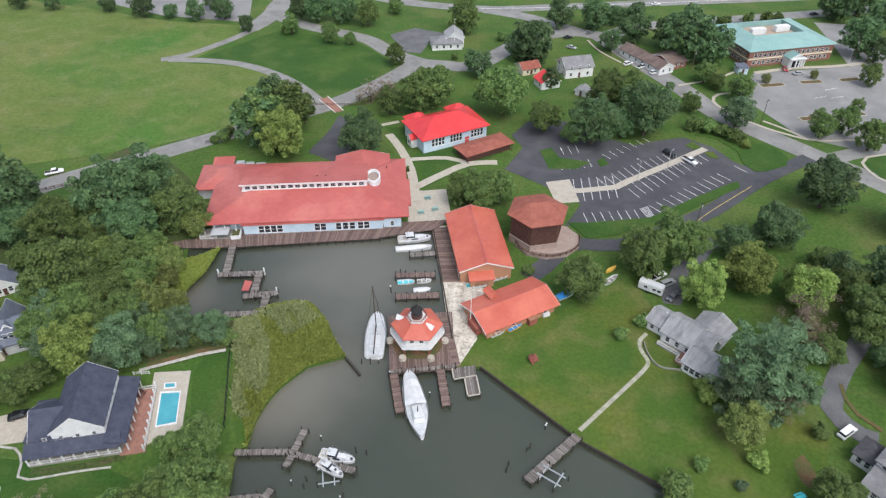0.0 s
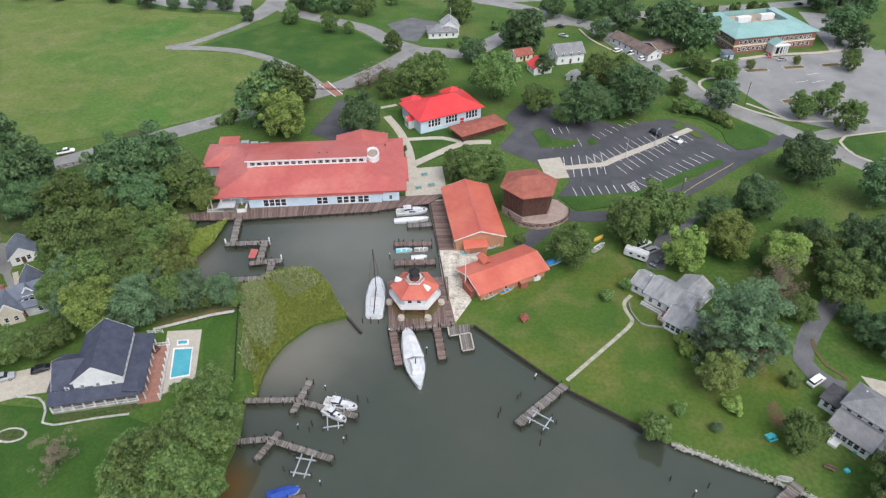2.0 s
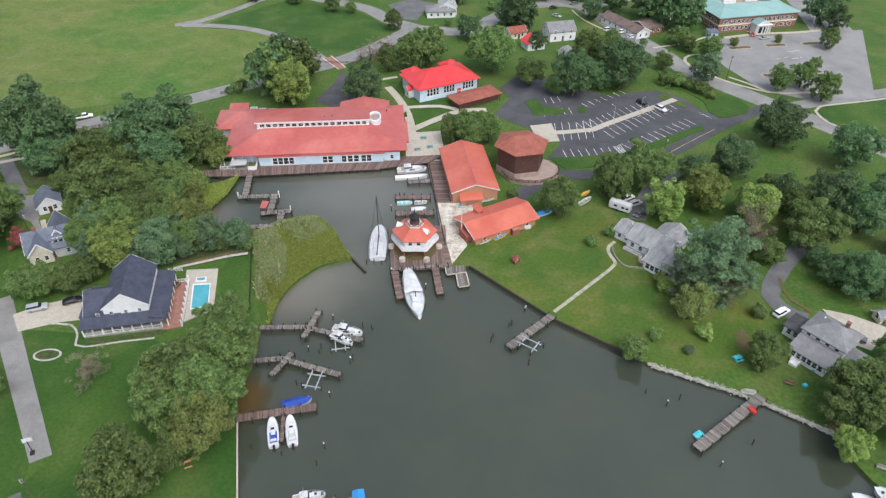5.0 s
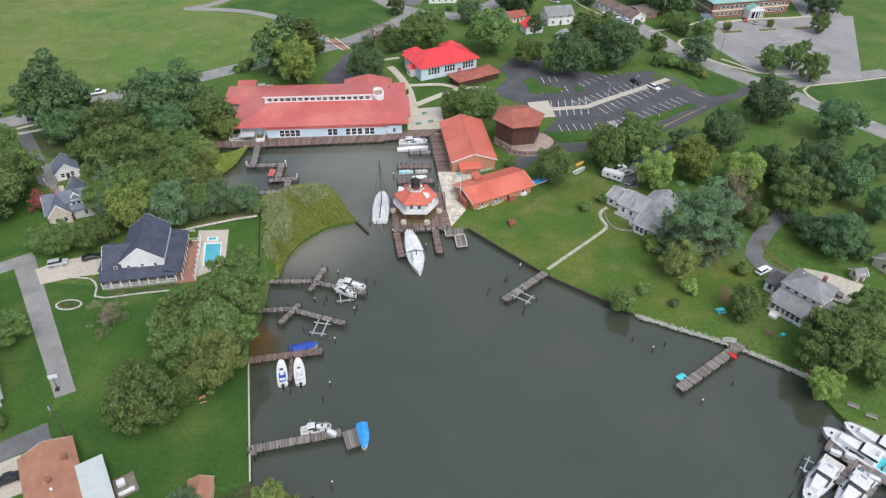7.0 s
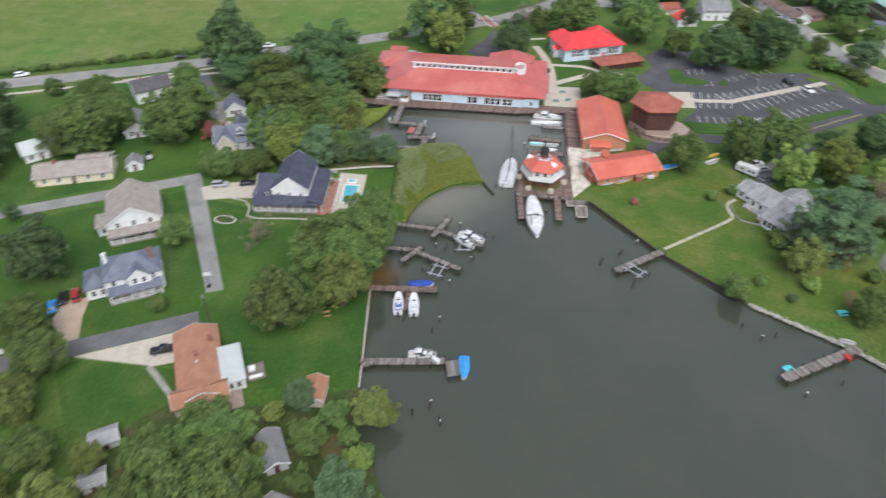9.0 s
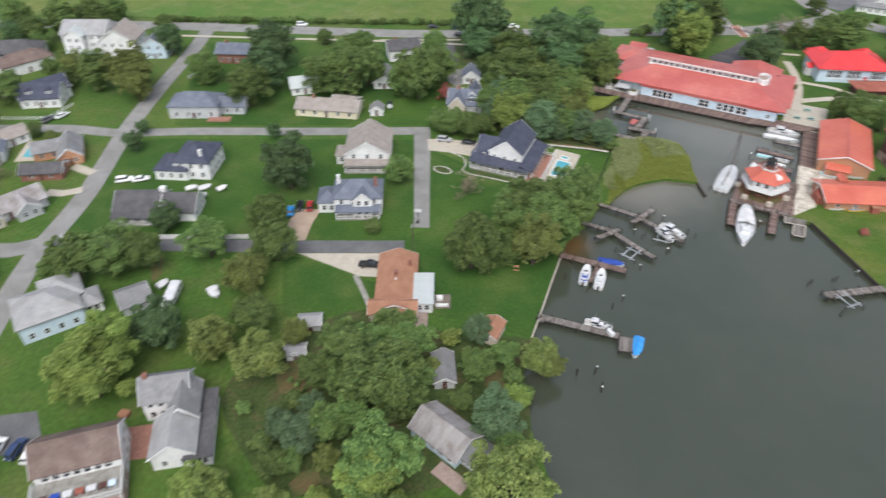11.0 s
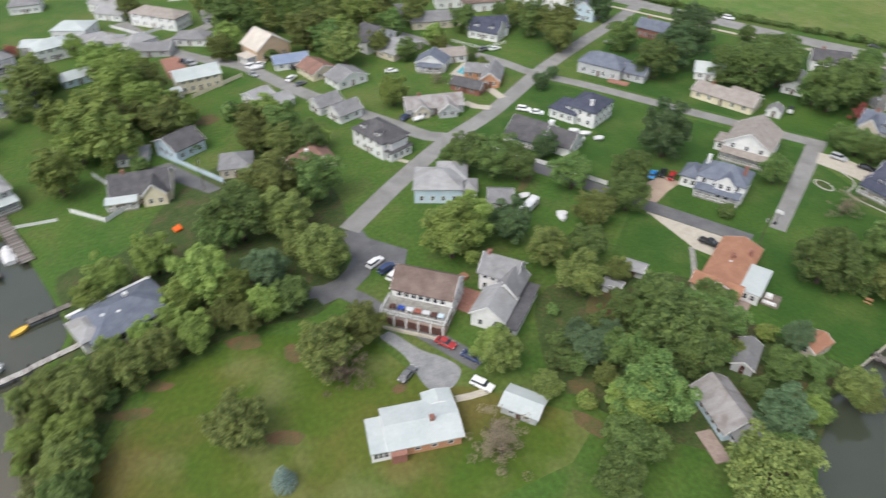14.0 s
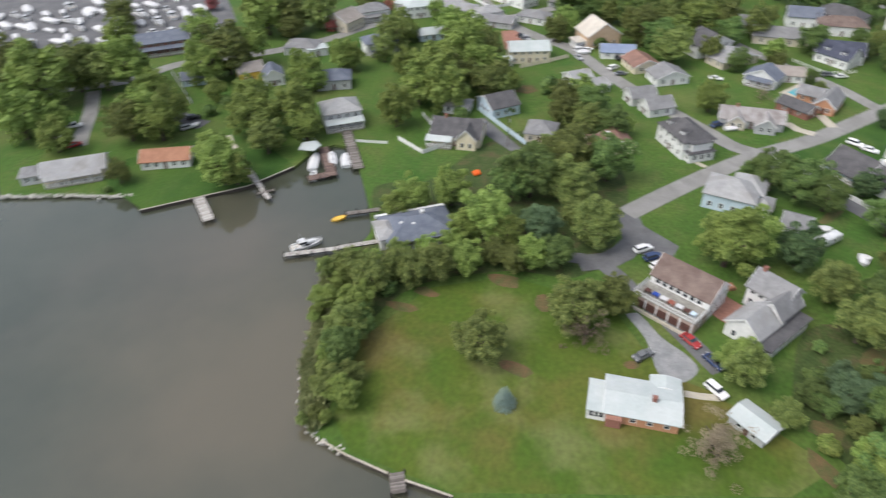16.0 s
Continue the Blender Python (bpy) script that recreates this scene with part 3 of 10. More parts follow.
ribbon("road_east_link", pairs(-12.6, 281.8, 1.1, 279.5, 12.2, 278.4, 25.5, 293.4, 41.6, 312.5, 61.6, 320.3, 75.9, 315.9), 10.0, M_ROAD, 0.105, "pale asphalt road between trees", "road")
ribbon("road_highway", pairs(-74.0, 398.8, -29.5, 368.7, 19.0, 354.6, 52.0, 356.9, 95.2, 363.0, 204.5, 377.1, 259.9, 387.0), 9.5, M_ROAD, 0.11, "pale grey highway lane", "road")
ribbon("road_highway_slip", pairs(21.9, 352.8, 41.7, 342.6, 56.1, 330.4, 74.5, 315.9, 96.4, 328.6, 132.7, 337.2, 192.3, 349.1, 246.0, 361.5), 9.5, M_ROAD, 0.115, "pale grey highway carriageway", "road")
ribbon("road_right", pairs(74.5, 315.9, 86.3, 284.3, 98.8, 253.5, 104.0, 236.4, 112.8, 222.8, 124.7, 207.2, 134.6, 194.1, 142.0, 185.0, 150.5, 172.2, 160.4, 158.3, 172.5, 140.5), 10.0, M_ROAD, 0.10, "pale asphalt road with a concrete kerb", "road")
sheet("road_lot", pairs(36.2, 160.2, 42.7, 171.6, 32.0, 182.5, 20.5, 192.2, 27.9, 206.8, 24.6, 215.9, 31.8, 227.0, 45.7, 227.1, 56.4, 216.2, 67.1, 208.8, 75.9, 212.2, 86.8, 214.8, 95.1, 207.5, 98.6, 198.5, 103.0, 193.0, 95.0, 185.1, 81.5, 177.0, 62.4, 164.5, 46.4, 160.8), M_LOT, 0.10, "dark asphalt car park with painted bays", "car park")
ribbon("road_lot_access", pairs(126.0, 200.7, 103.6, 185.9, 82.4, 168.5, 67.9, 159.9, 51.0, 151.0, 39.8, 151.4, 34.7, 150.0, 28.1, 141.6, 22.9, 136.3), 5.5, M_LOT, 0.105, "dark asphalt access lane round the museum", "road")
ribbon("road_junction", pairs(131.0, 199.0, 145.0, 204.5, 166.0, 210.5, 185.0, 216.0), 6.5, M_ROAD, 0.098, "pale asphalt side road at a junction", "road")
sheet("ground_corner_lawn", pairs(146.5, 200.6, 167.4, 205.5, 186.0, 211.0, 176.0, 186.0, 156.6, 178.0, 149.0, 182.0, 143.8, 188.5, 143.6, 197.3), M_LAWN, 0.13, "mown green corner lawn inside a kerb", "lawn")
sheet("road_lot_join", pairs(97.2, 194.4, 104.5, 195.9, 111.9, 193.1, 102.6, 183.1, 94.5, 183.8), M_LOT, 0.095, "dark asphalt car park entrance", "road")
sheet("road_school_drive", pairs(-47.1, 202.9, -42.2, 217.4, -39.8, 230.9, -36.2, 227.7, -36.2, 215.3, -28.0, 199.2, -35.3, 195.4), M_LOT, 0.095, "dark asphalt service drive", "road")
sheet("road_office_lot", pairs(133.4, 272.5, 204.2, 284.4, 171.3, 209.0, 142.7, 207.9, 129.7, 214.8, 121.3, 242.3, 118.6, 260.8), M_PALELOT, 0.10, "pale asphalt car park of an office building", "car park")
sheet("road_office_side", pairs(186.7, 336.3, 204.8, 332.4, 198.2, 273.3, 175.7, 267.1, 182.9, 309.2), M_PALELOT, 0.095, "pale asphalt lane beside an office building", "road")
ribbon("road_street_long", pairs(-242.3, 120.3, -225.2, 95.6, -206.2, 64.3, -188.7, 37.1, -165.0, 6.1, -151.1, -16.8, -134.4, -38.0, -117.9, -56.6), 6.0, M_ROAD, 0.10, "pale grey asphalt village street", "road")
ribbon("road_street_cross", pairs(-247.6, -1.2, -223.0, 13.3, -204.6, 25.6, -187.4, 33.4, -170.8, 45.9, -144.8, 63.2, -123.4, 77.6, -105.2, 90.2), 5.0, M_ROAD, 0.105, "pale grey asphalt side street", "road")
sheet("road_stub", pairs(-109.8, 88.0, -105.4, 91.0, -75.1, 45.9, -78.6, 43.9), M_ROAD, 0.10, "pale concrete lane ending on a lawn", "road")
ribbon("road_street_west", pairs(-151.7, -10.9, -157.1, -20.0, -166.0, -25.9, -187.2, -39.8, -209.9, -53.2, -235.4, -65.9, -249.4, -80.0, -266.4, -92.5, -305.4, -109.1), 6.0, M_ROAD, 0.105, "pale grey asphalt village street", "road")
ribbon("road_street_loop", pairs(-305.3, -125.2, -277.8, -107.5, -272.8, -93.7, -282.9, -78.0, -295.2, -62.8), 6.0, M_ROAD, 0.11, "pale grey asphalt village lane", "road")
ribbon("road_shore", pairs(-167.7, -281.6, -181.7, -255.8, -192.2, -232.5, -209.2, -219.9, -224.6, -188.0, -240.2, -168.2, -259.0, -152.4, -293.5, -112.3), 6.0, M_ROAD, 0.10, "pale grey asphalt lane behind houses", "road")
ribbon("road_black_drive", pairs(-151.1, -14.3, -128.5, 1.6, -98.1, 21.0, -75.9, 35.7), 5.0, M_DRIVE, 0.11, "dark asphalt driveway", "driveway")
sheet("road_tan_drive", pairs(-96.4, 18.8, -78.9, 30.4, -73.2, 23.0, -78.2, 20.4), M_CONC, 0.11, "pale tan concrete driveway apron", "driveway")
sheet("road_brown_drive", pairs(-107.9, 26.8, -109.7, 33.5, -104.5, 36.4, -102.2, 30.3, -97.9, 22.5, -99.6, 21.4), M_GRAVELROOF, 0.105, "tan gravel house driveway", "driveway")
sheet("road_pool_drive", pairs(-102.5, 85.2, -97.3, 88.9, -86.9, 92.4, -84.2, 83.8, -90.2, 82.7, -98.4, 79.5), M_CONC, 0.105, "pale concrete driveway with parked cars", "driveway")
ribbon("road_hall_lane", pairs(-117.9, -56.6, -105.6, -56.0, -97.5, -63.0, -95.6, -70.1), 6.0, M_DRIVE, 0.095, "dark tarmac lane behind a hall", "road")
sheet("road_hall_yard", pairs(-118.2, -57.6, -112.5, -52.6, -104.6, -45.3, -94.9, -49.8, -102.3, -56.1, -109.0, -58.0), M_DRIVE, 0.10, "dark tarmac yard with parked cars", "car park")
ribbon("road_hall_drive", pairs(-98.3, -73.7, -95.7, -64.3, -86.5, -58.3, -77.0, -51.8, -63.5, -44.0), 4.2, M_DRIVE, 0.105, "dark tarmac drive below a hall", "driveway")
sheet("road_gravel_drive", pairs(-78.8, -60.7, -79.4, -58.2, -72.0, -54.0, -67.8, -50.1, -63.7, -48.2, -60.1, -51.4, -60.1, -54.9, -62.7, -56.4, -71.3, -57.5), M_GRAVEL, 0.10, "grey gravel drive widening on a lawn", "driveway", smooth=1.5)
ribbon("path_white_house", pairs(-57.2, -52.0, -56.8, -49.2, -56.7, -45.6), 1.6, M_CONC, 0.12, "curved pale concrete footpath", "path")
ribbon("trim_drive_bank", pairs(89.7, 100.0, 88.8, 95.8, 89.4, 91.4, 91.2, 89.1, 92.5, 87.2), 0.9, M_MULCH, 0.16, "tan earth bank along a drive", "bank")
ribbon("road_right_drive", pairs(103.0, 115.7, 99.2, 111.6, 92.8, 105.1, 86.8, 97.5, 84.5, 93.0, 85.4, 89.1, 87.8, 86.0, 90.5, 84.6), 4.6, M_DRIVE, 0.095, "dark tarmac driveway curving to a house", "driveway")
sheet("road_right_apron", pairs(95.7, 88.3, 102.1, 86.1, 108.7, 81.7, 100.8, 74.3, 97.6, 76.3), M_CONC, 0.10, "pale concrete parking apron", "driveway")
ribbon("road_east_drive", pairs(78.0, 153.6, 71.2, 148.2, 65.5, 139.5, 60.7, 130.2), 6.0, M_DRIVE, 0.095, "dark tarmac driveway under trees", "driveway")
ribbon("road_south_drive", pairs(-181.8, -241.4, -164.6, -232.9, -148.5, -226.8, -141.2, -223.5), 5.0, M_ROAD, 0.095, "grey asphalt driveway to a waterfront house", "driveway")
ribbon("path_south", pairs(-152.3, -178.6, -135.1, -167.6, -124.5, -159.6), 1.6, M_CONC, 0.08, "narrow pale footpath to a dock", "path")
sheet("road_far_lot", pairs(-199.9, 372.0, -143.4, 341.8, -97.8, 332.4, -107.5, 387.6, -195.4, 407.9), M_PALELOT, 0.06, "pale parking area behind a hedge", "car park")
sheet("road_restaurant_lot", pairs(-26.0, 316.1, -14.1, 325.5, 3.9, 316.5, -6.8, 306.8, -10.4, 292.9, -18.2, 294.8), M_DRIVE, 0.09, "dark tarmac car park of a restaurant", "car park")
ribbon("road_garage_drive", pairs(-142.5, 158.8, -133.7, 147.3, -126.5, 137.4), 4.5, M_DRIVE, 0.095, "dark tarmac drive to a garage", "driveway")
sheet("road_garage_pad", pairs(-128.0, 136.7, -122.6, 137.4, -116.1, 130.1, -114.9, 124.4, -109.9, 117.7, -111.0, 116.5, -116.6, 123.7, -121.1, 125.8), M_ROAD, 0.10, "pale concrete garage forecourt", "driveway")
ribbon("path_garage", pairs(-113.7, 124.5, -108.0, 115.6), 1.4, M_CONC, 0.11, "tan paved path between garage and cottage", "path")
ribbon("pavement_main", pairs(-245.1, 98.9, -206.9, 120.6, -161.0, 146.9, -133.5, 160.8), 1.8, M_CONC, 0.13, "pale roadside pavement", "pavement")
ribbon("pavement_main", pairs(-167.5, 144.5, -139.3, 163.8), 1.5, M_CONC, 0.13, "pale roadside pavement", "pavement")
# museum grounds
sheet("pavement_museum", pairs(-11.2, 178.2, 1.0, 179.9, 2.7, 161.3, -10.5, 161.2), M_CONC, 0.10, "pale paved museum forecourt", "pavement")
ribbon("path_museum", pairs(-19.9, 216.3, -15.3, 206.4, -10.9, 192.0, -8.8, 176.5), 3.0, M_CONC, 0.11, "pale concrete museum walk", "path")
ribbon("path_museum_cross", pairs(-9.0, 180.8, 0.1, 189.2, 8.7, 195.8, 18.3, 196.6), 3.0, M_CONC, 0.115, "pale concrete museum walk", "path")
ribbon("path_school", pairs(-11.5, 198.3, 1.0, 199.5, 8.7, 195.8), 2.2, M_CONC, 0.12, "pale concrete walk beside the school", "path")
ribbon("path_school_front", pairs(-23.1, 223.3, -16.7, 226.1), 1.8, M_CONC, 0.12, "short pale concrete walk", "path")
sheet("pavement_wharf", pairs(-2.7, 159.9, 2.6, 159.9, 5.3, 141.5, 7.0, 134.4, 14.2, 129.9, 7.3, 121.4, 8.4, 113.5, 3.8, 104.8, 2.5, 106.2, -0.3, 134.3), M_OYSTER, 0.07, "crushed oyster shell and gravel wharf", "pavement")
sheet("pavement_lot_pad", pairs(33.3, 184.2, 41.3, 186.0, 42.5, 172.8, 35.0, 171.8), M_CONC, 0.14, "pale concrete pad in a car park", "pavement")
ribbon("pavement_lot_walk", pairs(34.3, 178.5, 44.3, 179.3, 55.5, 181.4, 59.9, 184.8, 75.6, 195.3, 92.0, 206.6), 2.6, M_CONC, 0.15, "pale concrete walkway between parking bays", "pavement", 30)
for pts in (pairs(33.6, 204.5, 37.8, 206.9, 39.9, 199.9, 50.0, 196.9, 44.5, 192.5, 35.4, 192.4),
            pairs(52.4, 198.1, 55.0, 200.0, 56.1, 195.5, 52.8, 194.0),
            pairs(43.1, 161.7, 62.4, 164.5, 81.5, 177.0, 95.9, 185.1, 95.7, 181.7, 79.8, 171.3, 60.8, 158.1, 41.8, 153.6, 37.2, 161.6),
            pairs(90.9, 216.5, 98.0, 214.1, 102.6, 204.8, 101.8, 196.0, 103.8, 191.5, 107.3, 191.3, 115.8, 195.0, 118.6, 200.4, 117.0, 206.9, 108.4, 219.5)):
    sheet("ground_island", pts, M_LAWN, 0.20, "green grass island with a raised edge", "lawn", thick=0.18)
for pts in (pairs(85.5, 209.0, 89.1, 211.5, 90.7, 207.4, 87.8, 205.8), pairs(90.9, 204.2, 94.1, 204.3, 94.5, 199.6, 91.7, 200.4)):
    sheet("ground_island", pts, M_DRY, 0.24, "dry grass traffic island in a car park", "lawn", thick=0.2)
sheet("pavement_brick_crossing", pairs(-49.2, 245.0, -46.3, 247.1, -38.7, 234.7, -41.4, 233.3), M_BRICKPAVE, 0.13, "red brick pedestrian crossing", "crossing")
ribbon("trim_crossing", pairs(-49.6, 245.0, -41.4, 233.3), 0.22, M_PAINT, 0.14, "white painted crossing edge", "marking")
ribbon("trim_crossing", pairs(-46.4, 247.7, -38.6, 235.2), 0.3, M_PAINT, 0.14, "white painted crossing edge", "marking")
# kerbs
ribbon("trim_kerb", pairs(68.1, 309.9, 71.4, 295.9, 78.5, 282.9), 1.0, M_CONC, 0.22, "pale concrete kerb", "kerb")
ribbon("trim_kerb", pairs(97.0, 259.5, 112.9, 265.3, 125.3, 273.6), 1.3, M_CONC, 0.2, "pale concrete pavement edge", "kerb")
ribbon("trim_kerb", pairs(120.4, 252.6, 111.1, 251.0, 106.9, 244.7, 109.8, 234.8, 117.0, 224.7, 124.7, 217.7, 134.9, 212.8, 158.0, 214.2), 1.3, M_CONC, 0.2, "pale concrete kerb along a road", "kerb", 3)
ribbon("trim_kerb", pairs(120.3, 227.9, 126.8, 220.4, 130.5, 214.4), 1.2, M_CONC, 0.2, "pale concrete kerb round a verge", "kerb", 3)
ribbon("trim_kerb", pairs(186.0, 211.6, 167.4, 206.3, 146.1, 201.1, 142.6, 197.3, 143.0, 188.0, 149.0, 181.0, 157.0, 170.0), 1.0, M_CONC, 0.22, "pale concrete kerb", "kerb", 3)
ribbon("pavement_office", pairs(133.4, 272.5, 151.3, 277.6, 172.2, 280.3, 186.6, 284.2), 2.4, M_CONC, 0.2, "pale concrete office pavement", "pavement")


def line_on(x0, y0, x1, y1, z=0.125, w=0.14, name="trim_bay_line", material=None, label="white painted parking bay line"):
    bm = bmesh.new()
    beam(bm, (x0, y0, z), (x1, y1, z), w, 0.02)
    tagged(part(name, bm, material or M_PAINT), label, "marking", kind="structure")


def bays(ax, ay, bx, by, cx, cy, n):
    """n painted lines from the row a-b towards c."""
    for i in range(n):
        t = i / (n - 1)
        x, y = ax + (bx - ax) * t, ay + (by - ay) * t
        line_on(x, y, x + cx - ax, y + cy - ay)


bays(41.5, 172.8, 54.8, 175.2, 42.4, 186.0, 6)
bays(54.1, 178.7, 82.0, 196.5, 50.6, 186.5, 12)
bays(61.7, 175.5, 90.4, 198.1, 59.3, 180.4, 12)
bays(43.2, 162.0, 59.1, 163.8, 42.6, 166.7, 7)
bays(66.7, 166.9, 93.8, 185.8, 63.6, 171.1, 11)
bays(39.1, 196.8, 49.4, 198.8, 39.7, 191.7, 5)
bays(41.2, 206.9, 46.6, 208.6, 41.7, 201.8, 3)
bays(57.2, 199.3, 73.7, 211.3, 55.1, 202.3, 7)
line_on(98.1, 195.1, 101.1, 190.8)
for k in range(6):
    line_on(*[(1 - k / 5) * a + k / 5 * b for a, b in zip((60.4, 169.3, 61.9, 163.9), (62.9, 170.5, 63.9, 165.4))])
ribbon("trim_lane_line", pairs(73.0, 159.9, 82.4, 168.5, 99.6, 182.4), 0.15, M_YPAINT, 0.13, "yellow painted lane line", "marking")
ribbon("trim_lane_line", pairs(19.0, 354.6, 52.0, 356.9, 95.2, 363.0, 204.5, 377.1), 0.3, M_PAINT, 0.135, "pale painted highway line", "marking")
for q in ((148.1, 247.7), (156.2, 255.7), (154.9, 247.8)):
    line_on(q[0], q[1], q[0] + 6, q[1] + 2, z=0.125, label="faint white parking marking")

# drives, yards and bare patches in the village
sheet("road_terracotta_yard", pairs(-255.0, -95.3, -256.7, -87.3, -240.0, -86.1, -233.3, -92.7), M_BRICKPAVE, 0.085, "reddish brown paved yard by a lane", "driveway")
sheet("ground_bare_patch", pairs(-193.0, -87.8, -198.7, -84.9, -199.1, -81.5, -193.9, -79.6, -191.1, -83.2), M_MULCH, 0.07, "bare brown soil patch on a lawn", "soil")
sheet("road_fence_drive", pairs(-169.5, -104.8, -171.2, -97.1, -150.7, -84.5, -149.3, -88.0), M_DRIVE, 0.09, "dark tarmac drive beside a long fence", "driveway")
ribbon("road_house_drive", pairs(-174.8, 0.0, -170.5, 2.1, -167.6, 6.4), 3.2, M_CONC, 0.12, "pale concrete house drive", "driveway")
ribbon("road_pool_house_drive", pairs(-181.6, 12.5, -172.9, 13.5), 3.2, M_CONC, 0.12, "pale concrete drive beside a brick house", "driveway")
ribbon("path_dormer_house", pairs(-148.1, -34.8, -144.3, -31.2), 1.6, M_CONC, 0.12, "pale footpath to a street", "path")
ribbon("road_cars_yard", pairs(-164.9, -201.3, -160.0, -193.2, -158.7, -189.3), 6.0, M_DRIVE, 0.085, "grey parking yard by a cottage", "driveway")
ribbon("path_board_walk", pairs(-79.1, 20.1, -74.8, 17.3, -69.2, 13.3), 1.3, M_GREYPLANK, 0.10, "narrow grey board walk beside a ranch house", "path")
sheet("ground_patio_bed", pairs(48.8, 113.5, 54.9, 114.2, 56.1, 107.6, 51.4, 103.6, 48.6, 107.6), M_DRY, 0.07, "dry patch of lawn inside a garden wall", "flower bed", smooth=1.5)
sheet("road_camper_yard", pairs(57.1, 133.1, 75.5, 151.9, 76.1, 148.4, 64.9, 133.2, 60.9, 125.7, 56.7, 126.5), M_DRIVE, 0.085, "dark asphalt yard with a parked camper", "driveway")

# ---- houses and other buildings ----
def window_meshes():
    bm = bmesh.new()
    for x0, x1, z0, z1 in ((-0.55, -0.45, 0, 1.5), (0.45, 0.55, 0, 1.5), (-0.45, 0.45, 1.4, 1.5), (-0.45, 0.45, 0, 0.1), (-0.45, 0.45, 0.72, 0.78)):
        box(bm, x0, -0.06, z0, x1, 0.04, z1)
    fr = mesh_of(bm, "window_frame", M_TRIM)
    bm = bmesh.new()
    box(bm, -0.45, -0.02, 0.1, 0.45, 0.02, 1.4)
    return fr, mesh_of(bm, "pane", M_GLASS)


WIN_FRAME, WIN_PANE = window_meshes()


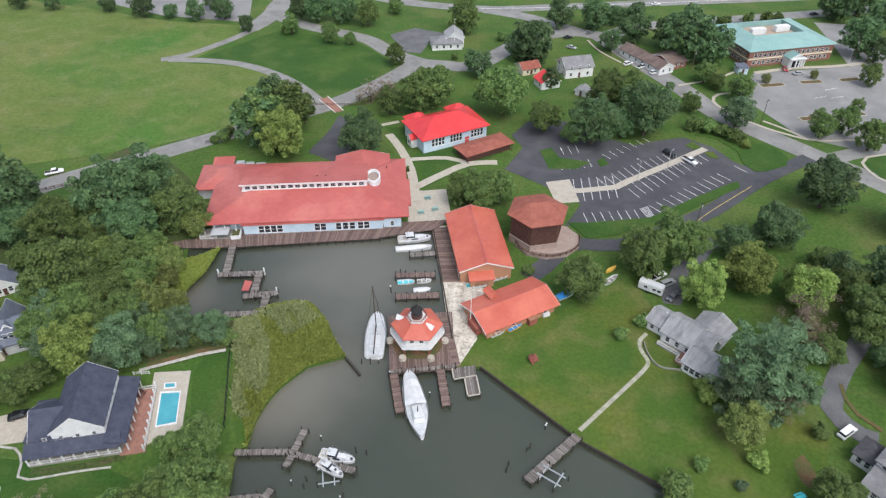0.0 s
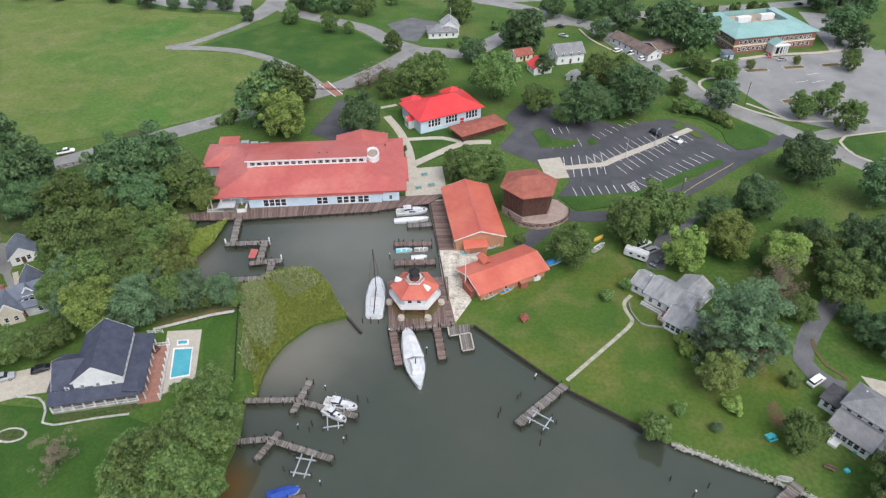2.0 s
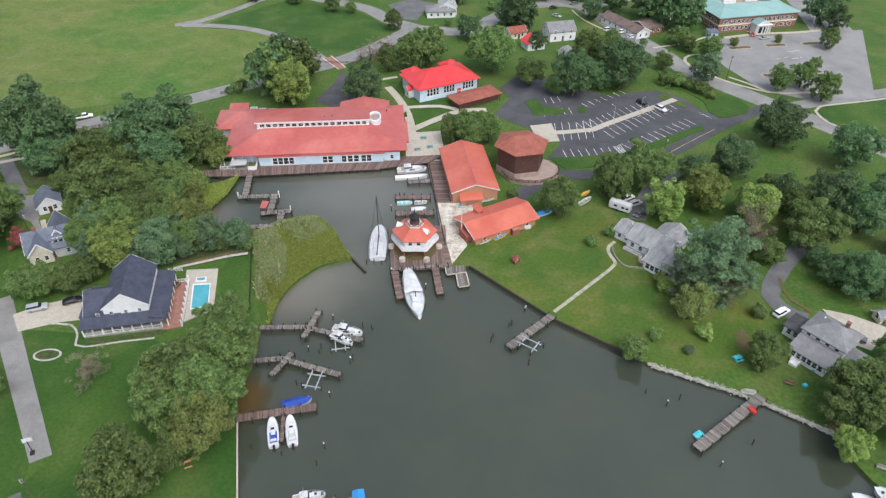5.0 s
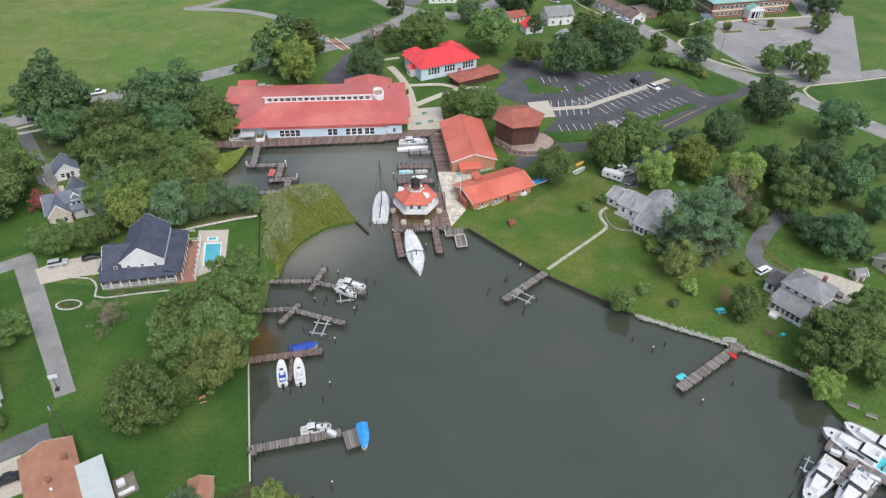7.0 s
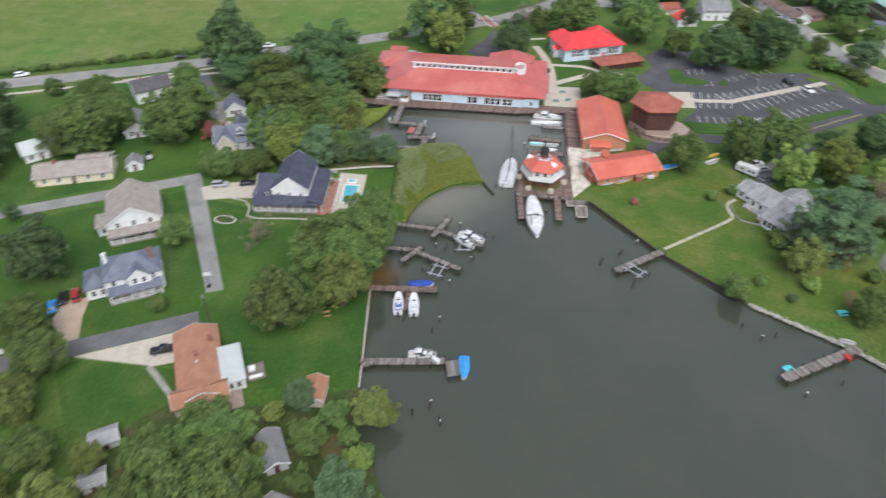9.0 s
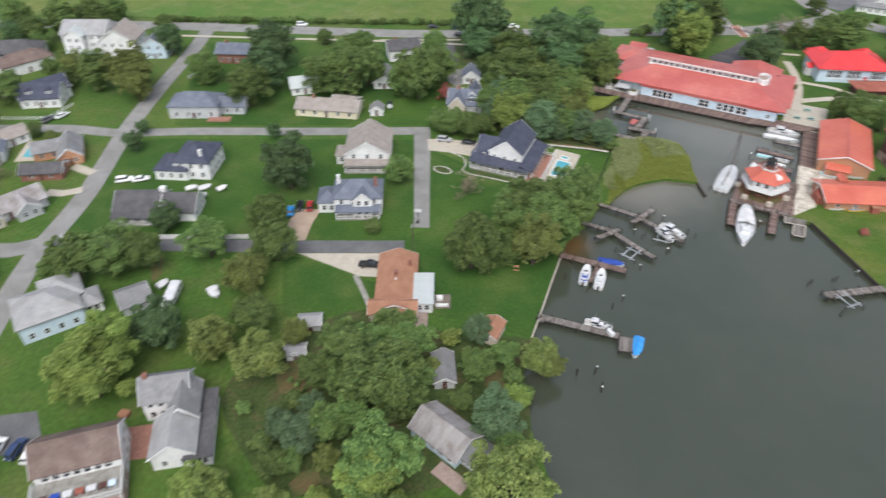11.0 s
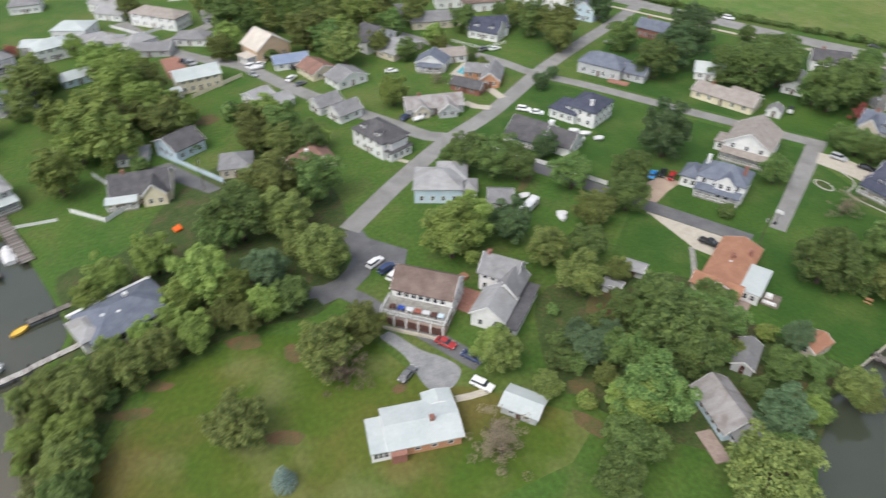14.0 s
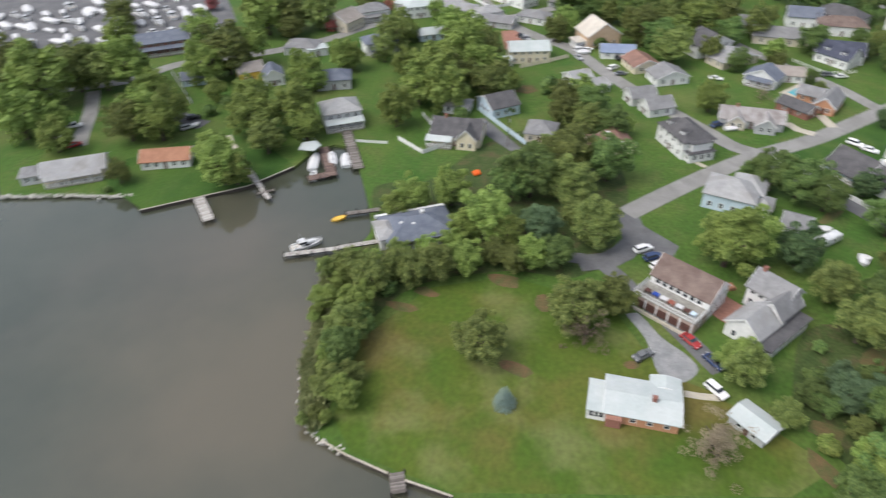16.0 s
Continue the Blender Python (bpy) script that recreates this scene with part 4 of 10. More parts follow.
class House:
    """A building made of blocks. Its own axes: x along the front from a to b, y into the depth, away from the front."""

    def __init__(self, name, a, b, label, category="house", group="", z=0.0):
        self.ob = new(name)
        tagged(self.ob, label, category, group)
        dx, dy = b[0] - a[0], b[1] - a[1]
        self.L = math.hypot(dx, dy)
        self.ob.matrix_world = pose(a[0], a[1], z, 0, 0, math.degrees(math.atan2(dy, dx)))

    def window(self, x, y, z, face=0, w=1.0, h=1.0):
        """face: 0 front (-y), 1 right (+x), 2 back (+y), 3 left (-x)."""
        ob = new("window", WIN_FRAME)
        ob.parent = self.ob
        ob.matrix_local = pose(x, y, z, 0, 0, 90 * face) @ Matrix.Diagonal((w, 1, h, 1))
        pane = new("pane", WIN_PANE)
        pane.parent = ob

    def row(self, x0, x1, y, z, n, face=0, w=1.0, h=1.0):
        for i in range(n):
            q = x0 + (x1 - x0) * (i + 0.5) / n
            self.window(*((q, y) if face in (0, 2) else (y, q)), z, face, w, h)

    def block(self, x0, y0, w, d, eave, rise, wall, roof, axis="x", z0=0.0, over=0.45, storeys=1, wins=(3, 2, 0, 2), th=0.22, roof_label=""):
        """A walled block with a gable (axis x or y: the ridge's way), hip, shed (falling to the front) or flat roof."""
        x1, y1 = x0 + w, y0 + d
        xm, ym = (x0 + x1) / 2, (y0 + y1) / 2
        bm = bmesh.new()
        if axis in "xy" and rise > 0:
            if axis == "x":
                prof = [(y0, z0), (y1, z0), (y1, eave), (ym, eave + rise), (y0, eave)]
                ends = [[bm.verts.new((x, p, q)) for p, q in prof] for x in (x0, x1)]
            else:
                prof = [(x0, z0), (x1, z0), (x1, eave), (xm, eave + rise), (x0, eave)]
                ends = [[bm.verts.new((p, y, q)) for p, q in prof] for y in (y1, y0)]
            bm.faces.new(ends[0][::-1])
            bm.faces.new(ends[1])
            for i in range(5):
                bm.faces.new((ends[0][i], ends[0][(i + 1) % 5], ends[1][(i + 1) % 5], ends[1][i]))
        else:
            box(bm, x0, y0, z0, x1, y1, eave)
        part("wall", bm, wall, self.ob)
        bm = bmesh.new()
        X0, Y0, X1, Y1 = x0 - over, y0 - over, x1 + over, y1 + over
        if axis in "xy" and rise > 0:
            half = (d if axis == "x" else w) / 2
            drop = rise * over / half
            if axis == "x":
                secs = [[bm.verts.new((x, p, q)) for p, q in ((Y0, eave - drop), (ym, eave + rise), (Y1, eave - drop), (Y1, eave - drop + th), (ym, eave + rise + th), (Y0, eave - drop + th))] for x in (X0, X1)]
            else:
                secs = [[bm.verts.new((p, y, q)) for p, q in ((X0, eave - drop), (xm, eave + rise), (X1, eave - drop), (X1, eave - drop + th), (xm, eave + rise + th), (X0, eave - drop + th))] for y in (Y1, Y0)]
            for s, flip in ((secs[0], True), (secs[1], False)):
                for q in ((0, 1, 4, 5), (1, 2, 3, 4)):
                    f = [s[i] for i in q]
                    bm.faces.new(f[::-1] if flip else f)
            for i in range(6):
                bm.faces.new((secs[0][i], secs[0][(i + 1) % 6], secs[1][(i + 1) % 6], secs[1][i]))
        elif axis == "hip":
            run = min(X1 - X0, Y1 - Y0) / 2
            if X1 - X0 >= Y1 - Y0:
                r = [(X0 + run, ym), (X1 - run, ym)]
            else:
                r = [(xm, Y0 + run), (xm, Y1 - run)]
            lo = [bm.verts.new((x, y, eave - 0.02)) for x, y in ((X0, Y0), (X1, Y0), (X1, Y1), (X0, Y1))]
            up = [bm.verts.new((x, y, eave + th)) for x, y in ((X0, Y0), (X1, Y0), (X1, Y1), (X0, Y1))]
            ra, rb = [bm.verts.new((x, y, eave + rise + th)) for x, y in r]
            bm.faces.new(lo[::-1])
            for i in range(4):
                bm.faces.new((lo[i], lo[(i + 1) % 4], up[(i + 1) % 4], up[i]))
            if X1 - X0 >= Y1 - Y0:
                fs = ((up[0], up[1], rb, ra), (up[1], up[2], rb), (up[2], up[3], ra, rb), (up[3], up[0], ra))
            else:
                fs = ((up[0], up[1], ra), (up[1], up[2], rb, ra), (up[2], up[3], rb), (up[3], up[0], ra, rb))
            for f in fs:
                bm.faces.new(f)
        elif axis == "shed":
            v = [bm.verts.new(p) for p in ((X0, Y0, eave), (X1, Y0, eave), (X1, Y1, eave + rise), (X0, Y1, eave + rise))]
            u = [bm.verts.new(q.co + Vector((0, 0, th))) for q in v]
            bm.faces.new(v[::-1])
            bm.faces.new(u)
            for i in range(4):
                bm.faces.new((v[i], v[(i + 1) % 4], u[(i + 1) % 4], u[i]))
        else:
            box(bm, X0, Y0, eave, X1, Y1, eave + th)
        part("roof", bm, roof, self.ob, roof_label)
        if axis in "xy" and rise > 0:
            for s in (0, 1):
                bm = bmesh.new()
                for k in (-1, 1):
                    if axis == "x":
                        xx = X0 - 0.03 if s == 0 else X1 + 0.03
                        beam(bm, (xx, ym + k * (d / 2 + over), eave - drop + 0.05), (xx, ym, eave + rise + 0.05), 0.06, 0.32)
                    else:
                        yy = Y0 - 0.03 if s == 0 else Y1 + 0.03
                        beam(bm, (xm + k * (w / 2 + over), yy, eave - drop + 0.05), (xm, yy, eave + rise + 0.05), 0.06, 0.32)
                part("gable_trim", bm, M_TRIM, self.ob)
        for s in range(storeys):
            z = z0 + 0.9 + s * 2.75
            for face, n in enumerate(wins):
                if n:
                    a0, a1, c = ((x0, x1, y0), (y0, y1, x1), (x0, x1, y1), (y0, y1, x0))[face]
                    self.row(a0 + 0.5, a1 - 0.5, c, z, n, face)
        return self

    def porch(self, x0, y0, w, d, h, roof, rail=True, n=4, deck=0.5, rise=0.7):
        """A roofed porch in front (towards -y) of y0."""
        bm = bmesh.new()
        v = [bm.verts.new(p) for p in ((x0 - 0.3, y0 - d - 0.3, h), (x0 + w + 0.3, y0 - d - 0.3, h), (x0 + w + 0.3, y0, h + rise), (x0 - 0.3, y0, h + rise))]
        u = [bm.verts.new(q.co + Vector((0, 0, 0.2))) for q in v]
        bm.faces.new(v[::-1]), bm.faces.new(u)
        for i in range(4):
            bm.faces.new((v[i], v[(i + 1) % 4], u[(i + 1) % 4], u[i]))
        part("porch_roof", bm, roof, self.ob)
        bm = bmesh.new()
        box(bm, x0, y0 - d, 0, x0 + w, y0, deck)
        part("porch_floor", bm, M_GREYPLANK, self.ob)
        for i in range(n):
            bm = bmesh.new()
            q = x0 + 0.1 + (w - 0.2) * i / (n - 1)
            box(bm, q - 0.12, y0 - d, deck, q + 0.12, y0 - d + 0.24, h + 0.05)
            part("post", bm, M_TRIM, self.ob)
        if rail:
            self.rail(x0, y0 - d + 0.1, x0 + w, y0 - d + 0.1, deck)
        return self

    def rail(self, x0, y0, x1, y1, z, h=0.95):
        bm = bmesh.new()
        for k in (0.12, h):
            beam(bm, (x0, y0, z + k), (x1, y1, z + k), 0.09, 0.09)
        n = max(2, int(math.hypot(x1 - x0, y1 - y0) / 0.22))
        for i in range(n + 1):
            t = i / n
            beam(bm, (x0 + (x1 - x0) * t, y0 + (y1 - y0) * t, z), (x0 + (x1 - x0) * t, y0 + (y1 - y0) * t + 0.001, z + h), 0.05, 0.05)
        part("railing", bm, M_TRIM, self.ob)
        return self

    def chimney(self, x, y, z0, z1, material=None, w=0.8):
        bm = bmesh.new()
        box(bm, x - w / 2, y - w / 2, z0, x + w / 2, y + w / 2, z1)
        box(bm, x - w / 2 - 0.08, y - w / 2 - 0.08, z1, x + w / 2 + 0.08, y + w / 2 + 0.08, z1 + 0.15)
        part("chimney", bm, material or M_BRICK, self.ob)
        return self

    def dormer(self, x, y, z, w=1.8, d=2.5, h=1.3, wall=None, roof=None):
        """A gabled dormer facing the front."""
        bm = bmesh.new()
        box(bm, x - w / 2, y, z - 0.8, x + w / 2, y + d, z + h)
        part("dormer", bm, wall or M_WHITE, self.ob)
        bm = bmesh.new()
        v = [[bm.verts.new(p) for p in ((x - w / 2 - 0.2, yy, z + h), (x, yy, z + h + 0.8), (x + w / 2 + 0.2, yy, z + h), (x, yy, z + h - 0.05))] for yy in (y - 0.25, y + d + 0.6)]
        bm.faces.new(v[0])
        bm.faces.new(v[1][::-1])
        for i in range(4):
            bm.faces.new((v[0][i], v[1][i], v[1][(i + 1) % 4], v[0][(i + 1) % 4]))
        part("dormer_roof", bm, roof, self.ob)
        self.window(x, y, z - 0.3, 0, 1.0, 0.8)
        return self

    def door(self, x, y, z=0.1, face=0, material=None, w=1.0, h=2.05):
        bm = bmesh.new()
        box(bm, -w / 2, -0.06, 0, w / 2, 0.02, h)
        ob = part("door", bm, material or M_BARN, self.ob)
        ob.matrix_local = pose(x, y, z, 0, 0, 90 * face)
        bm = bmesh.new()
        box(bm, w / 2 - 0.16, -0.12, h * 0.47, w / 2 - 0.08, -0.06, h * 0.53)
        part("handle", bm, M_CHROME, ob)
        return self

    def vent(self, x, y, z, material=None, r=0.18, h=0.6):
        bm = bmesh.new()
        cyl(bm, x, y, z, z + h, r)
        cyl(bm, x, y, z + h, z + h + 0.12, r * 1.5, r * 0.6)
        part("roof_vent", bm, material or M_GALV, self.ob)
        return self

    def flat(self, name, x0, y0, x1, y1, z, material, th=0.15, label=""):
        bm = bmesh.new()
        box(bm, x0, y0, z - th, x1, y1, z)
        part(name, bm, material, self.ob, label)
        return self


def plain_house(a, b, depth, eave, rise, wall, roof, axis, label, storeys=1, chim=False, porch=False, dormers=0, wins=(3, 2, 0, 2), category="house", name="house"):
    h = House(name, a, b, label, category, "village houses")
    h.block(0, 0, h.L, depth, eave, rise, wall, roof, axis, storeys=storeys, wins=wins)
    h.door(h.L * 0.5, 0)
    if porch:
        h.porch(h.L * 0.1, 0, h.L * 0.8, 2.2, 2.5, roof)
    if chim:
        h.chimney(h.L * 0.25, depth * 0.5, eave, eave + rise + 0.9)
    for i in range(dormers):
        h.dormer(h.L * (i + 0.5) / dormers, depth * 0.12, eave + 0.9, roof=roof)
    return h


# museum: long low building with a red hipped metal roof, a raised clerestory and a round light well
mus = House("museum_building", (-57.8, 154.5), (-17.1, 157.9), "long pale blue museum building with red metal roof and clerestory", "museum")
mus.block(-8.5, 2.6, 54, 28, 4.2, 4.2, M_BLUESIDE, M_RED, "hip", over=2.6, wins=(0, 4, 6, 3))
mus.block(0.3, 0.2, 40, 2.6, 3.6, 0.5, M_BLUESIDE, M_RED, "shed", over=0.5, wins=(0, 0, 0, 0))
mus.block(40.5, 0.8, 5.2, 2.2, 3.6, 0.5, M_BLUESIDE, M_RED, "shed", over=0.4, wins=(1, 1, 0, 0))
for x0, x1, n in ((4.5, 11.5, 4), (20.5, 24.0, 2), (26.5, 32.5, 3), (33.0, 36.5, 2)):
    mus.row(x0, x1, 0.2, 0.6, n, 0, 1.62, 1.7)
bm = bmesh.new()
prof = [(12.6, 6.4), (25.6, 5.0), (25.6, 6.9), (12.6, 9.4)]
ends = [[bm.verts.new((x, p, q)) for p, q in prof] for x in (-1.0, 36.0)]
bm.faces.new(ends[0][::-1]), bm.faces.new(ends[1])
for i in range(4):
    bm.faces.new((ends[0][i], ends[0][(i + 1) % 4], ends[1][(i + 1) % 4], ends[1][i]))
part("clerestory", bm, M_WHITE, mus.ob, "white clerestory wall with a row of small windows")
bm = bmesh.new()
v = [bm.verts.new(p) for p in ((-1.5, 12.0, 9.45), (36.3, 12.0, 9.45), (36.3, 26.2, 6.9), (-1.5, 26.2, 6.9))]
u = [bm.verts.new(q.co + Vector((0, 0, 0.3))) for q in v]
bm.faces.new(v[::-1]), bm.faces.new(u)
for i in range(4):
    bm.faces.new((v[i], v[(i + 1) % 4], u[(i + 1) % 4], u[i]))
part("clerestory_roof", bm, M_RED, mus.ob)
bm = bmesh.new()
beam(bm, (-1.6, 11.94, 9.58), (36.4, 11.94, 9.58), 0.08, 0.42)
part("fascia", bm, M_TRIM, mus.ob, "white fascia board along the clerestory eave")
mus.flat("sill", -1.2, 12.3, 36.0, 12.6, 7.6, M_TRIM, 0.35)
mus.row(-0.4, 35.4, 12.6, 7.75, 17, 0, 1.55, 0.75)
mus.block(26, 20, 16.5, 14.5, 5.2, 1.9, M_BLUESIDE, M_RED, "y", over=0.6, wins=(0, 3, 2, 0))
mus.block(-16.6, 20.5, 11, 13.5, 3.6, 2.0, M_GREYSIDE, M_RED, "hip", over=0.8, wins=(0, 0, 0, 3))
mus.block(-14.2, 33.8, 6, 5, 3.2, 0.8, M_WHITE, M_RED, "shed", over=0.4, wins=(0, 0, 0, 0))
mus.block(42, 8, 6, 13, 3.2, 1.2, M_BLUESIDE, M_RED, "hip", over=1.0, wins=(0, 3, 0, 0))
bm = bmesh.new()
arc = [radians(-160 + i * 23) for i in range(15)]
ringv = [[bm.verts.new((37.9 + r * math.cos(a), 16.6 + 1.75 * r * math.sin(a), z)) for r, z in ((1.75, 6.3), (1.75, 8.6), (2.15, 8.6), (2.15, 6.3))] for a in arc]
for q0, q1 in zip(ringv, ringv[1:]):
    for k in range(4):
        bm.faces.new((q0[k], q0[(k + 1) % 4], q1[(k + 1) % 4], q1[k]))
bm.faces.new(ringv[0][::-1]), bm.faces.new(ringv[-1])
part("light_well", bm, M_WHITE, mus.ob, "round white parapet of a roof light well")
bm = bmesh.new()
cyl(bm, 0, 0, 6.2, 7.9, 1.0, n=24)
lw = part("well_roof", bm, M_TAUPE, mus.ob)
lw.matrix_local = pose(37.9, 16.6, 0) @ Matrix.Diagonal((1.75, 3.06, 1, 1))
for x, y in ((21, 17), (23.5, 17), (42, 24)):
    mus.vent(x, y, 8.4 if y < 20 else 6.6, M_BARN)
# rooftop plant and yard at the rear
for x, y, w, d, h in ((-6.0, 36.0, 2.6, 3.2, 3.4), (-3.0, 36.4, 2.5, 2.5, 2.8), (0.4, 36.6, 3, 2.2, 2.4)):
    bm = bmesh.new()
    box(bm, -w / 2, -d / 2, 0, w / 2, d / 2, h)
    for k in range(3):
        cyl(bm, -w / 4 + k * w / 4, 0, h, h + 0.3, 0.3, n=10)
    ob = part("cooling_unit", bm, M_GALV)
    ob.matrix_world = mus.ob.matrix_world @ pose(x, y, 0)
    tagged(ob, "grey metal air conditioning unit in a service yard", "machine", "museum cooling units")
# covered terrace at the end
mus.flat("terrace", -12, -1.5, -0.5, 3.5, 0.6, M_GREYPLANK, 0.6)
for x in (-11, -8, -5, -2):
    bm = bmesh.new()
    box(bm, x - 0.15, 0.8, 0.6, x + 0.15, 1.1, 4.2)
    part("post", bm, M_WHITE, mus.ob)
mus.rail(-12, -1.4, -7.2, -1.4, 0.6)
mus.rail(-12, -1.4, -12, 3.4, 0.6)
mus.flat("canopy", -8.6, -2.4, -3.6, 1.6, 2.5, M_GREYSIDE, 0.18, "grey canopy over the terrace")
mus.flat("planter_wall", -3.2, -2.0, -0.6, -1.7, 1.5, M_WHITE, 1.5)
mus.flat("planter_wall", -0.8, -1.7, -0.5, 2.4, 1.5, M_WHITE, 1.5)
mus.flat("planting", -3.0, -1.7, -0.8, 1.4, 1.2, M_MULCH, 0.6)

# old school: bright red hipped roof over pale blue boards
sch = House("school_building", (-6.8, 202.5), (16.3, 214.5), "pale blue clapboard schoolhouse with bright red hipped roof", "school")
sch.block(0, 0, 25, 15.5, 5.2, 3.8, M_BLUESIDE, M_REDBRIGHT, "hip", over=1.0, wins=(0, 0, 0, 0))
for x0, x1 in ((3.0, 8.2), (10.2, 15.0), (18.5, 23.5)):
    sch.row(x0, x1, 0, 1.7, 4, 0, 1.0, 2.0)
sch.row(2, 11, 25, 1.7, 4, 1, 1.1, 1.9)
sch.block(1.5, 12.5, 6.5, 6, 5.2, 2.4, M_BLUESIDE, M_REDBRIGHT, "hip", over=0.7, wins=(0, 0, 2, 0))
sch.block(18.0, 12.5, 6.5, 6, 5.2, 2.4, M_BLUESIDE, M_REDBRIGHT, "hip", over=0.7, wins=(0, 0, 2, 0))
sch.block(-2.2, 5.2, 2.6, 3.6, 3.4, 1.0, M_WHITE, M_REDBRIGHT, "x", over=0.3, wins=(0, 0, 0, 2))
sch.door(17.0, 0, 0.2, material=M_REDPAINT, w=1.6, h=2.3)
sch.flat("sill", 2.8, -0.12, 24.2, 0.0, 1.6, M_TRIM, 0.12)
# annex with a dull red roof
anx = House("pavilion", (8.6, 195.1), (24.9, 204.9), "low open pavilion with dull red shingle roof", "pavilion")
anx.block(0.4, 1.6, anx.L - 1.2, 6.8, 2.6, 1.1, M_BARN, M_RUSTRED, "hip", over=1.1, wins=(0, 0, 0, 0))
for i in range(5):
    bm = bmesh.new()
    box(bm, i * anx.L / 4.2, 0.6, 0, i * anx.L / 4.2 + 0.2, 0.8, 2.65)
    part("post", bm, M_BARN, anx.ob)

# boat exhibition shed
shd = House("boat_shed", (4.7, 134.3), (19.1, 136.3), "brick boat shed with bright orange-red metal roof", "shed")
shd.block(0, 0, 13.6, 26, 4.0, 2.3, M_BRICKORANGE, M_ORANGE, "y", over=0.6, wins=(0, 0, 0, 0))
shd.block(2.2, -2.6, 6.2, 2.6, 2.4, 0.9, M_BRICKORANGE, M_ORANGE, "shed", over=0.35, wins=(0, 0, 0, 0))
shd.door(5.3, -2.6, 0, material=M_RUSTROOF, w=3.6, h=2.1)
bm = bmesh.new()
beam(bm, (6.8, -0.7, 6.62), (6.8, 26.7, 6.62), 0.4, 0.12)
part("ridge_cap", bm, M_RED, shd.ob)

# eight-sided two-storey pavilion with brown boards on a masonry ground floor and a terrace
tow = new("stage_tower")
tagged(tow, "tall brown boarded pavilion with rust-red faceted roof", "pavilion")
tow.matrix_world = pose(26.7, 154.6, 0, 0, 0, 12)


def ngon(cx, cy, r, n, turn=0.0, sy=1.0):
    return [(cx + r * math.cos(radians(turn + 360 * i / n)), cy + sy * r * math.sin(radians(turn + 360 * i / n))) for i in range(n)]


bm = bmesh.new()
prism(bm, ngon(0, 0, 8.0, 6, 0), 0, 2.4)
part("ground_floor", bm, M_TAUPE, tow)
bm = bmesh.new()
prism(bm, ngon(0, 0, 7.7, 6, 0), 2.4, 9.3)
part("upper_wall", bm, M_BARN, tow, "dark brown vertical board wall")
for i in range(6):
    p, q = Vector(ngon(0, 0, 7.72, 6)[i]), Vector(ngon(0, 0, 7.72, 6)[(i + 1) % 6])
    for k in range(1, 8):
        bm = bmesh.new()
        r = p.lerp(q, k / 8)
        box(bm, r.x - 0.07, r.y - 0.07, 2.5, r.x + 0.07, r.y + 0.07, 9.2)
        part("batten", bm, M_BARN, tow)
bm = bmesh.new()
rim = [bm.verts.new((x, y, 9.2)) for x, y in ngon(0, 0, 9.0, 6)]
rim2 = [bm.verts.new((x, y, 9.45)) for x, y in ngon(0, 0, 9.0, 6)]
ra, rb = bm.verts.new((-2.6, 0, 12.2)), bm.verts.new((2.6, 0, 12.2))
bm.faces.new(rim[::-1])
for i in range(6):
    bm.faces.new((rim[i], rim[(i + 1) % 6], rim2[(i + 1) % 6], rim2[i]))
for f in ((0, 1, rb), (2, 3, ra), (3, 4, ra), (5, 0, rb)):
    bm.faces.new((rim2[f[0]], rim2[f[1]], f[2]))
bm.faces.new((rim2[1], rim2[2], ra, rb)), bm.faces.new((rim2[4], rim2[5], rb, ra))
part("roof", bm, M_RUSTRED, tow, "rust-red faceted shingle roof")
bm = bmesh.new()
prism(bm, ngon(2.6, -3.0, 9.6, 10, 0, 0.85), 0, 0.9)
part("terrace", bm, M_TAUPE, tow, "taupe paved round terrace")
ring = ngon(2.6, -3.0, 9.4, 30, 0, 0.85)
for i in range(13, 30):
    bm = bmesh.new()
    beam(bm, (*ring[i], 0.9), (ring[i][0], ring[i][1] + 0.001, 2.0), 0.16, 0.16)
    for k in (1.2, 1.55, 1.95):
        beam(bm, (*ring[i], k), (*ring[(i + 1) % 30], k), 0.08, 0.16)
    part("railing", bm, M_BARN, tow)

# small boat workshop
shp = House("workshop", (10.7, 113.5), (28.8, 123.6), "low brick boat workshop with salmon red metal roof", "workshop")
shp.block(0, 0, 20, 10.6, 2.8, 1.7, M_BRICKORANGE, M_ORANGE, "x", over=0.9, wins=(4, 0, 0, 1))
shp.dormer(7.0, 8.2, 3.2, 2.2, 3.0, 1.0, wall=M_BRICKORANGE, roof=M_ORANGE)
shp.block(-1.6, 2.2, 1.6, 4.2, 2.0, 0.5, M_RUSTRED, M_RUSTRED, "shed", over=0.2, wins=(0, 0, 0, 0))
shp.block(11.5, -1.4, 2.2, 1.4, 1.9, 0.4, M_RUSTRED, M_RUSTROOF, "shed", over=0.2, wins=(0, 0, 0, 0))

